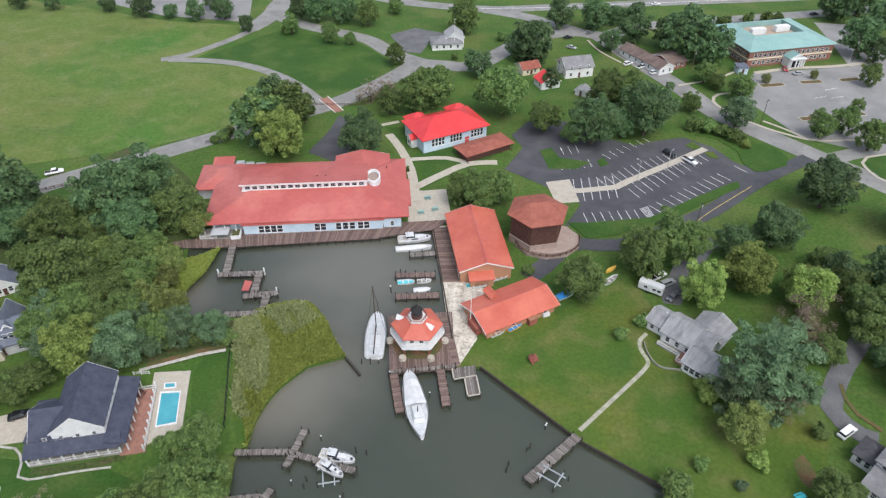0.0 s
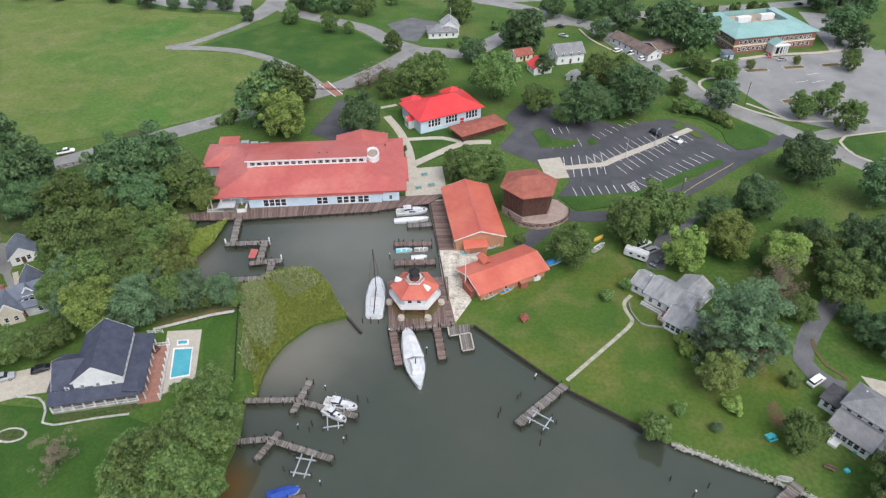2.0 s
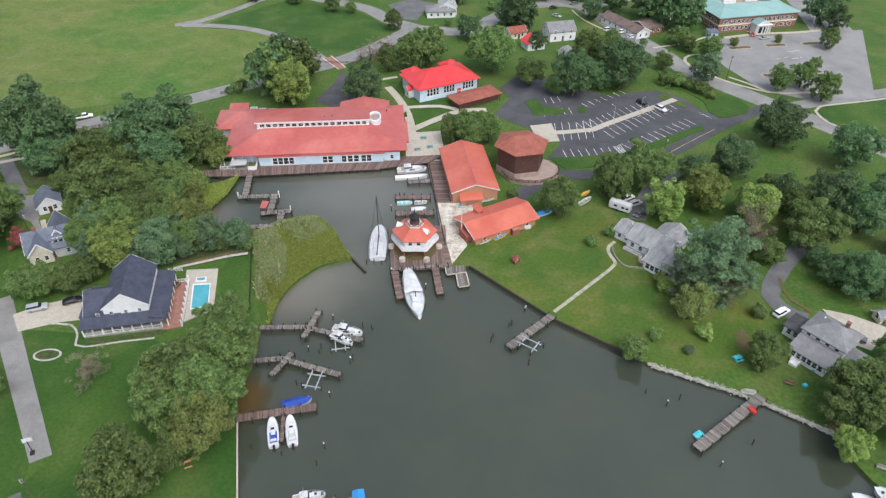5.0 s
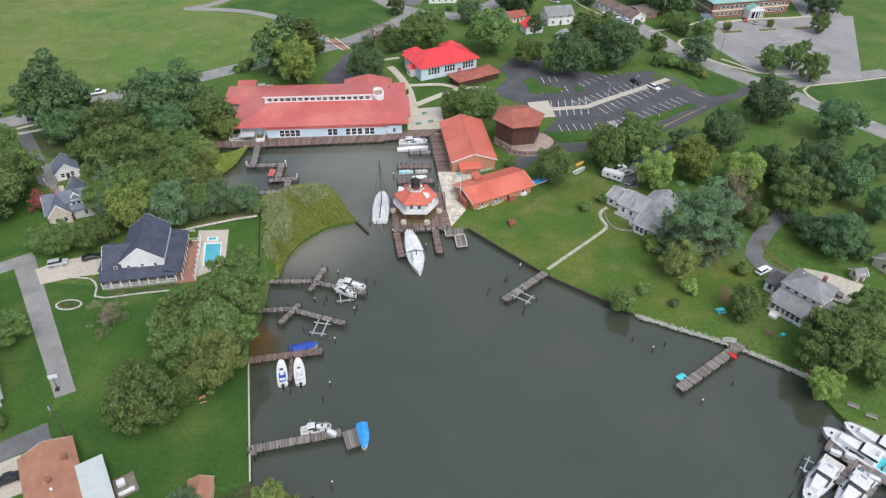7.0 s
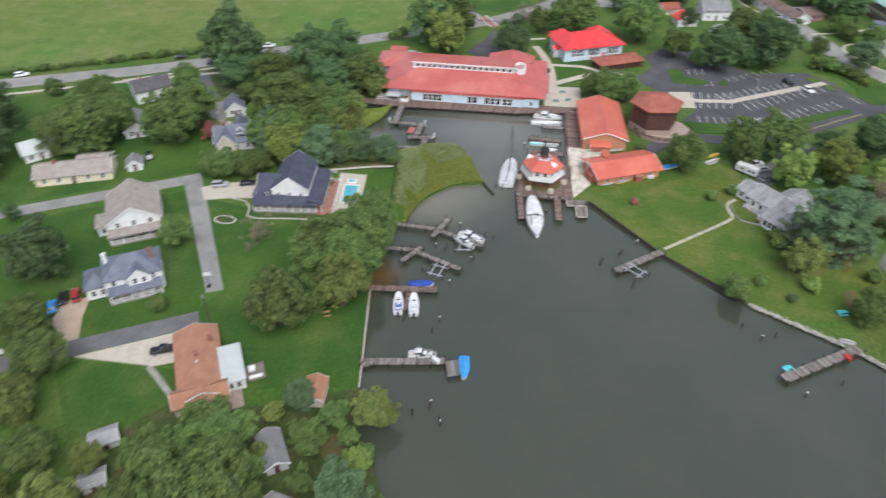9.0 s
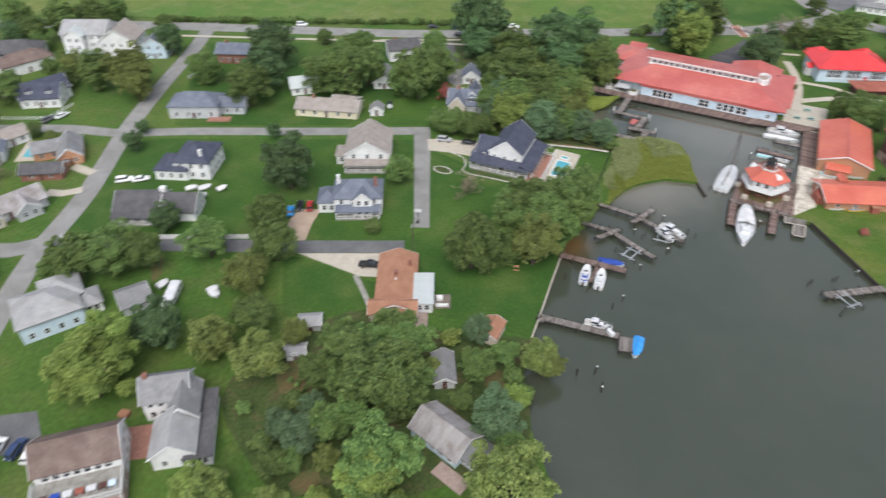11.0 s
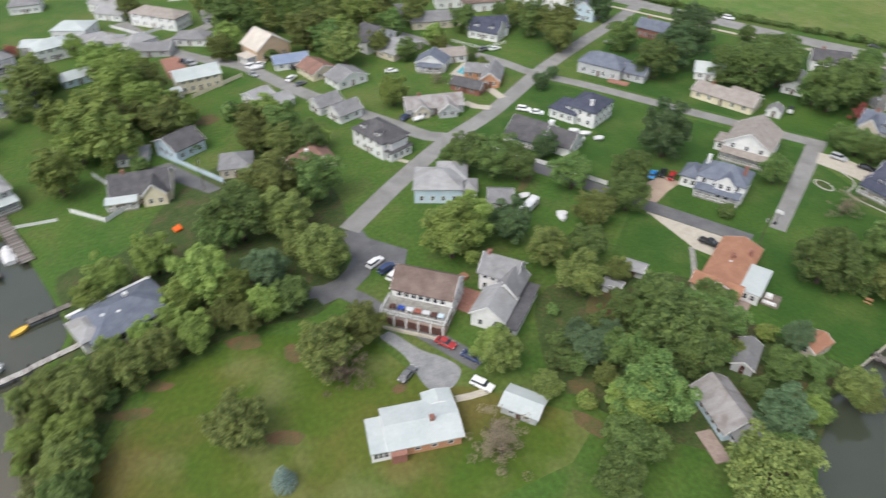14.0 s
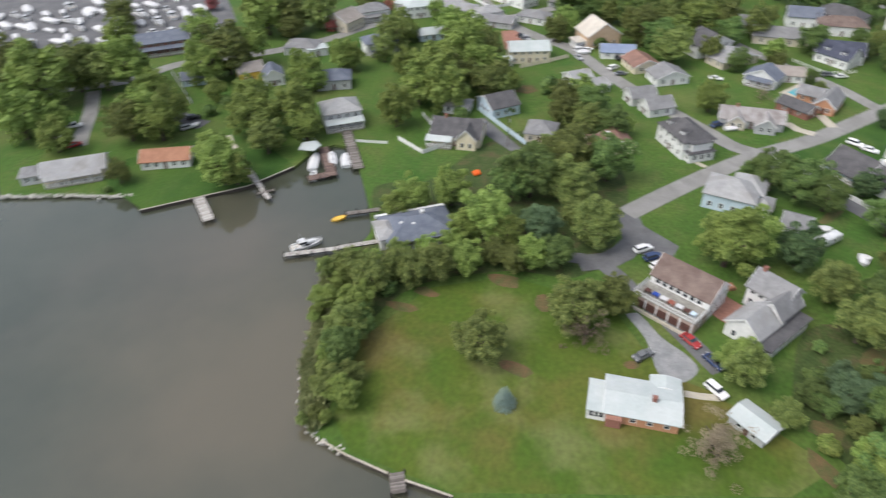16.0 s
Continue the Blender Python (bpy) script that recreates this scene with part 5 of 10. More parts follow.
# six-sided lighthouse cottage on iron piles
lh = new("lighthouse")
tagged(lh, "white six-sided cottage lighthouse with red roof on piles", "lighthouse")
LHX, LHY = -6.0, 112.5
lh.matrix_world = pose(LHX, LHY, 0)
bm = bmesh.new()
prism(bm, ngon(0, 0, 6.5, 6), 3.0, 3.25)
part("gallery_floor", bm, M_WHITE, lh)
bm = bmesh.new()
prism(bm, ngon(0, 0, 4.9, 6), 3.25, 5.9)
part("cottage_wall", bm, M_WHITE, lh)
for i in range(6):
    p, q = Vector(ngon(0, 0, 4.92, 6)[i]), Vector(ngon(0, 0, 4.92, 6)[(i + 1) % 6])
    mid = (p + q) / 2
    ang = math.degrees(math.atan2(mid.y, mid.x)) + 90
    for k in (-1.1, 1.1):
        ob = new("window", WIN_FRAME)
        ob.parent = lh
        ob.matrix_local = pose(mid.x, mid.y, 3.9, 0, 0, ang) @ pose(k, 0, 0)
        pane = new("pane", WIN_PANE)
        pane.parent = ob
    g0, g1 = ngon(0, 0, 6.4, 6)[i], ngon(0, 0, 6.4, 6)[(i + 1) % 6]
    bm = bmesh.new()
    for zz in (3.45, 3.85, 4.2):
        beam(bm, (*g0, zz), (*g1, zz), 0.08, 0.1)
    for k in range(24):
        x, y = g0[0] + (g1[0] - g0[0]) * k / 24, g0[1] + (g1[1] - g0[1]) * k / 24
        beam(bm, (x, y, 3.2), (x, y + 0.001, 4.2), 0.06, 0.06)
    part("railing", bm, M_WHITE, lh)
bm = bmesh.new()
lo = [bm.verts.new((x, y, 5.75)) for x, y in ngon(0, 0, 6.15, 6)]
up = [bm.verts.new((x, y, 5.95)) for x, y in ngon(0, 0, 6.15, 6)]
tp = [bm.verts.new((x, y, 8.1)) for x, y in ngon(0, 0, 2.0, 6)]
bm.faces.new(lo[::-1]), bm.faces.new(tp)
for i in range(6):
    j = (i + 1) % 6
    bm.faces.new((lo[i], lo[j], up[j], up[i])), bm.faces.new((up[i], up[j], tp[j], tp[i]))
part("roof", bm, M_ORANGE, lh, "bright orange-red six-sided roof")
bm = bmesh.new()
prism(bm, ngon(0, 0, 2.5, 6), 8.1, 8.35)
part("lantern_deck", bm, M_WHITE, lh)
for i in range(6):
    g0, g1 = ngon(0, 0, 2.4, 6)[i], ngon(0, 0, 2.4, 6)[(i + 1) % 6]
    bm = bmesh.new()
    for zz in (8.7, 9.2):
        beam(bm, (*g0, zz), (*g1, zz), 0.08, 0.1)
    for k in range(6):
        x, y = g0[0] + (g1[0] - g0[0]) * k / 6, g0[1] + (g1[1] - g0[1]) * k / 6
        beam(bm, (x, y, 8.3), (x, y + 0.001, 9.25), 0.07, 0.07)
    part("lantern_rail", bm, M_RUSTRED, lh)
bm = bmesh.new()
cyl(bm, 0, 0, 8.3, 9.4, 1.35, n=10)
part("lantern_base", bm, M_BARN, lh)
bm = bmesh.new()
cyl(bm, 0, 0, 9.4, 10.6, 1.2, n=10)
part("lantern_glass", bm, M_GLASS, lh, "dark lantern room glass")
bm = bmesh.new()
cyl(bm, 0, 0, 10.6, 11.6, 1.5, 0.2, 10)
cyl(bm, 0, 0, 11.6, 12.1, 0.2, 0.1, 8)
part("lantern_roof", bm, M_BLACK, lh)
for x, y, turn in ((3.3, -2.0, -30), (-4.2, 1.2, 150)):
    bm = bmesh.new()
    v0 = [bm.verts.new(p) for p in ((-0.8, -0.6, 0), (0.8, -0.6, 0), (0, -0.6, 1.2))]
    v1 = [bm.verts.new(p) for p in ((-0.8, 1.2, 0.3), (0.8, 1.2, 0.3), (0, 1.2, 1.2))]
    bm.faces.new(v0), bm.faces.new(v1[::-1])
    for i in range(3):
        bm.faces.new((v0[i], v1[i], v1[(i + 1) % 3], v0[(i + 1) % 3]))
    d = part("dormer", bm, M_WHITE, lh)
    d.matrix_local = pose(x, y, 6.6, 0, 0, turn + 90)
for x, y in ngon(0, 0, 5.6, 6) + [(0, 0)]:
    bm = bmesh.new()
    cyl(bm, x, y, -0.8, 3.05, 0.16, n=8)
    part("post", bm, M_RUSTRED, lh)
for i in range(6):
    bm = bmesh.new()
    g0, g1 = ngon(0, 0, 5.6, 6)[i], ngon(0, 0, 5.6, 6)[(i + 1) % 6]
    beam(bm, (*g0, 0.5), (*g1, 2.8), 0.08, 0.08)
    beam(bm, (*g0, 2.8), (*g1, 0.5), 0.08, 0.08)
    part("brace", bm, M_RUSTRED, lh)
for x, y in ngon(LHX, LHY, 6.6, 6):
    bm = bmesh.new()
    cyl(bm, x, y, 0.0, 0.9, 0.95, 0.8, 14)
    tagged(part("round_planter", bm, M_CONC), "round pale stone planter on a wharf", "planter", "planters round the lighthouse")

# office building with a teal roof ring
off = House("office_building", (131.9, 278.6), (173.0, 288.6), "two-storey brick office building with pale teal metal roof", "office building")
OL = 42.0
off.block(0, 0, OL, 32, 7.2, 0, M_BRICK, M_GRAVELROOF, "flat", over=0.0, wins=(0, 0, 0, 0), th=0.3)
off.flat("band", -0.1, -0.1, OL + 0.1, 32.1, 3.9, M_CREAM, 0.7)
for s in (0, 1):
    off.row(2, OL - 2, 0, 1.0 + s * 3.2, 16, 0, 1.5, 1.1)
    off.row(2, 30, 0, 1.0 + s * 3.2, 11, 3, 1.5, 1.1)
bm = bmesh.new()
outer = [(-0.9, -0.9), (OL + 0.9, -0.9), (OL + 0.9, 32.9), (-0.9, 32.9)]
inner = [(8, 10), (OL - 9, 10), (OL - 9, 26), (8, 26)]
lo = [bm.verts.new((x, y, 7.1)) for x, y in outer]
up = [bm.verts.new((x, y, 7.4)) for x, y in outer]
tp = [bm.verts.new((x, y, 9.9)) for x, y in inner]
dn = [bm.verts.new((x, y, 7.4)) for x, y in inner]
for i in range(4):
    j = (i + 1) % 4
    for f in ((lo[i], lo[j], up[j], up[i]), (up[i], up[j], tp[j], tp[i]), (tp[i], tp[j], dn[j], dn[i]), (lo[j], lo[i], dn[i], dn[j])):
        bm.faces.new(f)
part("roof", bm, M_TEAL, off.ob, "pale teal sloping metal roof ring")
off.block(17.5, -4.5, 7, 4.6, 4.2, 1.9, M_WHITE, M_TEAL, "y", over=0.5, wins=(0, 0, 0, 0))
for x in (17.8, 20.2, 21.8, 24.2):
    bm = bmesh.new()
    cyl(bm, x, -5.6, 0, 4.1, 0.28, n=10)
    part("column", bm, M_WHITE, off.ob)
off.flat("portico_roof", 17.2, -6.2, 24.8, -4.4, 4.4, M_WHITE, 0.4)
off.flat("entrance_opening", 18.6, -4.6, 23.4, -4.5, 3.0, M_GLASS, 3.0)
for x, y, l in ((11, 16, 7), (24, 17, 7)):
    off.flat("roof_unit", x, y, x + l, y + 2.6, 10.2, M_WHITE, 2.6)

h = House("brown_roof_office", (94.1, 270.9), (108.4, 278.3), "long low white building with brown shingle roof", "office building")
h.block(-3, 0, 8, 26, 2.9, 2.0, M_WHITE, M_BROWNROOF, "y", wins=(2, 0, 0, 6))
h.block(5, 2, 9, 12, 2.9, 1.8, M_BRICK, M_BROWNROOF, "x", wins=(3, 2, 0, 0))

# waterfront house with a long grey roof and sunroom
eh = House("waterfront_house", (49.8, 115.3), (59.8, 105.3), "long white bungalow with streaked grey shingle roof", "house")
eh.block(-1.6, 1.8, 5.2, 6.8, 2.6, 1.7, M_WHITE, M_STREAKED, "x", wins=(2, 0, 2, 1))
eh.block(3.2, 0.4, 11, 8.6, 3.1, 2.5, M_WHITE, M_STREAKED, "x", wins=(4, 0, 3, 0))
eh.block(7, 7, 8, 7, 2.8, 2.0, M_WHITE, M_STREAKED, "y", wins=(0, 2, 2, 2))
eh.block(11.5, -4.6, 9, 7.5, 2.8, 1.9, M_WHITE, M_STREAKED, "x", wins=(0, 2, 0, 0))
eh.row(12, 20.2, -4.6, 0.7, 6, 0, 1.15, 1.2)
eh.door(5, 0.6)
eh.rail(3.4, -1.4, 9.0, -1.4, 0.5)
eh.flat("veranda", 3.2, -1.5, 9.2, 0.4, 0.5, M_GREYPLANK, 0.5)
eh.flat("sun_deck", 9.2, -3.4, 12.6, 0.4, 0.6, M_BRICKPAVE, 0.6, "pinkish sun deck with white rails")
eh.rail(9.3, -3.3, 12.4, -3.3, 0.6)
eh.rail(9.3, -3.3, 9.3, -1.4, 0.6)
eh.vent(1.4, 5.2, 4.2, M_WHITE)

# house beside the riprap shore
rh = House("shore_house", (84.1, 75.9), (89.5, 69.2), "two-storey white house with grey shingle roofs", "house")
rh.block(-0.4, 0, 9.6, 8, 5.4, 2.4, M_WHITE, M_SHINGLE, "hip", storeys=2, wins=(4, 3, 3, 2))
rh.block(0.0, -4.8, 8.4, 5.0, 2.6, 1.7, M_WHITE, M_SHINGLE, "shed", wins=(6, 2, 0, 2))
rh.flat("steps", 1.6, -7.0, 3.4, -4.8, 0.6, M_WHITE, 0.6)
rh.rail(1.6, -7.0, 1.6, -4.8, 0.5)
rh.rail(3.4, -7.0, 3.4, -4.8, 0.5)
rh.block(-4.4, 1.0, 4.2, 5.5, 2.7, 1.2, M_WHITE, M_DARKROOF, "hip", wins=(2, 0, 0, 2))
rh.block(9.0, -2.6, 5.0, 8.5, 2.7, 1.4, M_WHITE, M_SHINGLE, "hip", wins=(2, 3, 0, 0))
rh.chimney(6.2, 6.0, 5.4, 8.4)
rh.vent(1.6, 5.4, 6.4, M_WHITE)

# house with the pool
ph = House("pool_house", (-82.0, 77.4), (-64.3, 80.8), "white house with navy shingle roof and long railed porch", "house")
ph.block(5.0, 2.8, 10.0, 14.5, 6.0, 3.8, M_WHITE, M_NAVY, "y", over=0.25, wins=(0, 0, 0, 0))
ph.row(3.2, 16.8, 15.0, 4.75, 7, 1, 0.8, 0.4)
ph.block(0.8, 3.2, 7.5, 9.5, 4.3, 3.4, M_WHITE, M_NAVY, "x", wins=(0, 0, 0, 2))
ph.row(2.0, 14.5, 2.8, 4.0, 4, 0, 0.8, 0.6)
ph.porch(0, 2.6, 17.6, 2.6, 2.7, M_NAVY, n=9, rise=1.2)
ph.block(-0.6, 4, 3, 10, 3.2, 1.8, M_WHITE, M_NAVY, "hip", wins=(0, 0, 0, 2))
ph.block(15.0, 2.6, 2.2, 14.8, 2.8, 0, M_WHITE, M_NAVY, "flat", over=0.0, wins=(0, 5, 0, 0))
bm = bmesh.new()
v = [bm.verts.new(q) for q in ((15.0, 0.2, 4.0), (19.1, 0.2, 2.9), (19.1, 17.8, 2.9), (15.0, 17.8, 4.0))]
u = [bm.verts.new(q.co + Vector((0, 0, 0.2))) for q in v]
bm.faces.new(v[::-1]), bm.faces.new(u)
for i in range(4):
    bm.faces.new((v[i], v[(i + 1) % 4], u[(i + 1) % 4], u[i]))
part("veranda_roof", bm, M_NAVY, ph.ob)
for i in range(8):
    bm = bmesh.new()
    box(bm, 18.7, 0.5 + i * 2.35, 0.3, 18.95, 0.75 + i * 2.35, 2.95)
    part("post", bm, M_TRIM, ph.ob)
for i in range(9):
    bm = bmesh.new()
    box(bm, 21.8, -0.4 + i * 2.08, 0.3, 22.1, -0.1 + i * 2.08, 2.3)
    part("post", bm, M_TRIM, ph.ob)
ph.vent(8, 13, 7.6, M_WHITE)
ph.door(9, 2.6)
ph.flat("terrace", 17.2, -0.5, 22.1, 16.5, 0.35, M_BRICKPAVE, 0.35, "reddish paved terrace")
ph.rail(18.4, 16.4, 22.0, 16.4, 0.35)
ph.rail(22.0, -0.4, 22.0, 16.4, 0.35)

# pool and its surround
pool = new("swimming_pool")
tagged(pool, "rectangular blue swimming pool with pale paved surround", "pool", kind="structure")
bm = bmesh.new()
prism(bm, pairs(-65.6, 102.2, -57.5, 102.8, -54.6, 87.1, -61.6, 82.1), 0.0, 0.28)
part("surround", bm, M_CONC, pool)
bm = bmesh.new()
prism(bm, pairs(-62.4, 96.6, -57.9, 96.9, -56.0, 88.0, -60.3, 87.1), 0.05, 0.30)
part("coping", bm, M_WHITE, pool)
bm = bmesh.new()
prism(bm, pairs(-61.9, 96.1, -58.0, 96.4, -56.4, 88.5, -60.1, 87.5), 0.05, 0.31)
part("water_surface", bm, M_POOL, pool)
bm = bmesh.new()
prism(bm, pairs(-62.2, 98.9, -59.5, 99.1, -59.1, 97.6, -61.8, 97.3), 0.05, 0.6)
part("spa", bm, M_WHITE, pool)
bm = bmesh.new()
prism(bm, pairs(-61.8, 98.6, -59.8, 98.75, -59.5, 97.8, -61.5, 97.6), 0.3, 0.62)
part("spa_water", bm, M_POOL, pool)

# ---- village houses ----
garage = dict(category="garage", name="garage")
plain_house((-115.5, 126.9), (-110.1, 130.2), 7, 2.6, 2.6, M_WHITE, M_BLUEROOF, "y", "small white garage with slate blue gable roof", wins=(2, 1, 0, 1), **garage)
h = plain_house((-107.6, 104.8), (-96.7, 109.8), 9, 3.2, 3.6, M_GREYSIDE, M_BLUEROOF, "x", "grey cottage with slate roof and wide dormer", chim=True)
h.block(h.L * 0.52, 1.0, h.L * 0.4, 5, 5.0, 0.8, M_WHITE, M_BLUEROOF, "shed", wins=(3, 0, 0, 0), z0=3.2)
h.block(h.L * 0.06, -1.5, 5.2, 6, 3.6, 3.0, M_BEIGE, M_BLUEROOF, "y", wins=(2, 0, 0, 0))
h.block(h.L * 0.45, 3, 5.0, 9, 3.6, 3.4, M_GREYSIDE, M_BLUEROOF, "y", wins=(0, 0, 2, 0))
h = House("house", (-111.9, 55.8), (-101.0, 63.0), "white two-storey house with taupe roof and front gable", "house", "village houses")
h.block(0, 1, h.L, 14, 5.2, 4.0, M_WHITE, M_TANROOF, "y", storeys=2, wins=(3, 4, 2, 4))
h.porch(0, 1, h.L, 2.6, 2.7, M_TANROOF, n=5)
h.block(-3, 4, 3, 6, 2.8, 1.0, M_WHITE, M_TANROOF, "hip", wins=(1, 0, 0, 1))
h = House("house", (-101.5, 32.6), (-88.0, 42.2), "large white house with blue-grey hipped roof and porch", "house", "village houses")
h.block(4, 2, h.L - 4, 9, 5.4, 3.2, M_WHITE, M_BLUEROOF, "hip", storeys=2, wins=(4, 3, 3, 3))
h.block(-0.5, 3.5, 5, 7, 3.2, 2.4, M_WHITE, M_BLUEROOF, "hip", wins=(2, 0, 0, 2))
h.block(h.L * 0.55, 1.2, 5, 5, 5.4, 2.2, M_WHITE, M_BLUEROOF, "y", wins=(2, 0, 0, 0), storeys=2)
h.porch(4.5, 2, h.L - 5, 2.4, 2.7, M_BLUEROOF, n=6)
h.chimney(h.L - 1.5, 6, 5.4, 9.3, M_BRICK)
h.chimney(5, 8, 5.4, 9.0, M_WHITE)
h = House("house", (-65.5, 9.8), (-57.6, 15.0), "low ranch house with orange-brown shingle roof", "house", "village houses")
h.block(0.5, 1.5, 8.4, 19.2, 2.7, 1.6, M_BEIGE, M_RUSTROOF, "y", over=0.6, wins=(2, 5, 2, 5))
h.block(-0.8, 0.4, 10.2, 4.2, 2.7, 1.4, M_BEIGE, M_RUSTROOF, "x", over=0.5, wins=(3, 1, 0, 1))
h.block(8.9, 3.2, 4.2, 10.2, 2.8, 0.5, M_WHITE, M_WHITEROOF, "flat", over=0.3, wins=(2, 5, 1, 0))
h.chimney(4.6, 11.5, 3.6, 5.4)
h.chimney(7.6, 16, 3.2, 4.6)
h.vent(4.6, 9.5, 4.2, M_WHITE)
h.flat("patio", 9.0, -1.5, 12, 3.0, 0.3, M_TAUPE, 0.3)
h.flat("deck", 13.4, 4.5, 17.2, 9.0, 0.4, M_PLANK, 0.4)
h.flat("patio_table", 14.0, 6.8, 15.4, 8.0, 1.1, M_WHITE, 0.7)
h.flat("bench", 13.8, 4.8, 16.6, 5.4, 0.85, M_WHITE, 0.45)
shed = House("garden_shed", (-43.5, 17.5), (-38.8, 18.3), "small garden shed with orange-brown roof", "shed")
shed.block(0.2, 0.2, 4.2, 5.8, 2.2, 1.0, M_BEIGE, M_RUSTROOF, "y", over=0.25, wins=(1, 1, 0, 1))
h = House("house", (-154.6, 21.7), (-140.8, 29.4), "white two-storey house with navy hipped roof", "house", "village houses")
h.block(0, 0, h.L * 0.6, 9, 3.2, 3.0, M_WHITE, M_NAVY, "hip", wins=(3, 2, 2, 2))
h.block(h.L * 0.35, 1, h.L * 0.65, 12, 5.4, 3.2, M_WHITE, M_NAVY, "hip", storeys=2, wins=(3, 4, 3, 3))
h.chimney(h.L * 0.85, 3, 5.4, 8.6, M_WHITE)
h = House("house", (-145.3, 1.0), (-127.7, 12.7), "pale blue house with charcoal roof and white gables", "house", "village houses")
h.block(0, 1.5, h.L * 0.55, 10, 3.4, 3.0, M_BLUESIDE, M_DARKROOF, "x", wins=(4, 2, 3, 2))
h.porch(0, 1.5, h.L * 0.5, 2.2, 2.5, M_DARKROOF, n=5)
h.block(h.L * 0.6, 1.5, h.L * 0.4, 9, 3.2, 3.0, M_WHITE, M_DARKROOF, "x", wins=(0, 3, 0, 0))
h.chimney(h.L * 0.57, 7, 3, 7.2, M_WHITE, 1.4)
h = House("house", (-123.2, -36.7), (-117.1, -22.1), "pale blue house with light grey gable roof", "house", "village houses")
h.block(0, 0, h.L * 0.8, 11, 4.4, 3.0, M_BLUESIDE, M_LSHINGLE, "hip", storeys=1, wins=(4, 3, 3, 3))
h.block(h.L * 0.38, 5.5, h.L * 0.5, 9, 4.2, 2.6, M_BLUESIDE, M_LSHINGLE, "hip", wins=(0, 3, 2, 0))
h.block(h.L * 0.8, 2, 4, 6, 2.6, 1.5, M_WHITE, M_LSHINGLE, "hip", wins=(2, 2, 0, 0))
plain_house((-112.8, -19.5), (-110.2, -13.8), 7, 2.5, 1.8, M_GREYSIDE, M_SHINGLE, "x", "small grey garage with shingle roof", wins=(1, 1, 0, 1), **garage)
h = House("hall", (-82.6, -59.1), (-73.4, -47.8), "large hall with brown stained roof and white upper deck", "hall")
h.block(0.5, 5.8, h.L - 0.6, 8.4, 5.2, 3.4, M_WHITE, M_BROWNROOF, "x", storeys=2, wins=(0, 3, 4, 3), over=0.3)
h.block(0, 0, h.L, 5.8, 2.9, 0, M_TAUPE, M_GREYPLANK, "flat", over=0.1, wins=(0, 1, 0, 1))
# dark brown panel on the wall, standing in for shade behind the posts
h.flat("painted_porch_shade", 0.6, -0.08, h.L - 0.6, 0.0, 2.1, M_BARN, 1.9)
for i in range(6):
    bm = bmesh.new()
    box(bm, 0.3 + i * (h.L - 0.9) / 5, -0.2, 0, 0.6 + i * (h.L - 0.9) / 5, 0.0, 2.9)
    part("porch_post", bm, M_WHITE, h.ob)
h.row(1.5, h.L - 1.5, 5.8, 3.5, 7, 0, 1.2, 1.2)
for q in ((0, 0.1, h.L, 0.1), (0.1, 0.1, 0.1, 5.6), (h.L - 0.1, 0.1, h.L - 0.1, 5.6)):
    h.rail(*q, 3.1, 1.1)
for x, w, m in ((1.5, 1.4, M_BARN), (3.4, 1.4, M_BLUETARP), (5.3, 1.5, M_COVER), (7.2, 1.4, M_RUSTRED), (9.0, 1.5, M_COVER), (10.9, 1.4, M_BARN), (12.4, 1.2, M_BLUESIDE)):
    bm = bmesh.new()
    box(bm, x, 1.4, 3.85, x + w, 2.6, 3.95)
    for k in (x + 0.1, x + w - 0.2):
        box(bm, k, 1.5, 3.1, k + 0.1, 2.5, 3.86)
    ob = part("deck_table", bm, m)
    ob.matrix_world = h.ob.matrix_world
    tagged(ob, "small table with coloured cloth on an upper deck", "table", "deck tables")
h.flat("terrace_wall", -1.5, -1.6, h.L + 2.5, -1.1, 0.7, M_CONC, 0.7)
fh = House("farmhouse", (-84.8, -34.9), (-76.7, -27.1), "white farmhouse with grey roofs and several wings", "house")
fh.block(0, 0, fh.L * 0.75, 7, 5.2, 3.0, M_WHITE, M_SHINGLE, "x", storeys=2, wins=(4, 2, 3, 2))
fh.block(fh.L * 0.45, -4, 5.2, 8, 4.6, 2.8, M_WHITE, M_SHINGLE, "y", wins=(2, 2, 0, 1), storeys=1)
fh.block(fh.L * 0.25, -11.5, 7.5, 8, 3.8, 2.8, M_WHITE, M_LSHINGLE, "y", wins=(2, 2, 0, 2))
fh.block(fh.L * 0.78, -12, 4.2, 15, 2.9, 0.7, M_WHITE, M_DARKROOF, "flat", wins=(3, 5, 0, 0))
fh.chimney(1.0, 3.5, 5, 9)
fh.flat("brick_yard", -4, -8.5, fh.L * 0.24, -1, 0.2, M_BRICKPAVE, 0.2)
bk = House("brick_cottage", (-48.9, -68.2), (-46.9, -54.5), "low brick cottage with large white low-pitched roof", "house")
bk.block(0.4, 0.5, 12.9, 8.7, 2.6, 0.8, M_BRICKORANGE, M_WHITEROOF, "x", over=0.5, wins=(4, 2, 2, 0))
bk.block(-2.9, 0.3, 3.4, 7.4, 2.5, 0.5, M_WHITE, M_WHITEROOF, "flat", over=0.2, wins=(3, 0, 2, 4))
bk.block(8.4, 8.6, 5.0, 2.4, 2.6, 0.5, M_BRICKORANGE, M_WHITEROOF, "y", over=0.4, wins=(0, 1, 1, 1))
bk.block(0.6, -0.8, 2.6, 1.3, 2.1, 0.3, M_BRICK, M_BRICKPAVE, "flat", over=0.1, wins=(0, 0, 0, 0))
bk.chimney(8.8, 4.4, 3.0, 4.3)
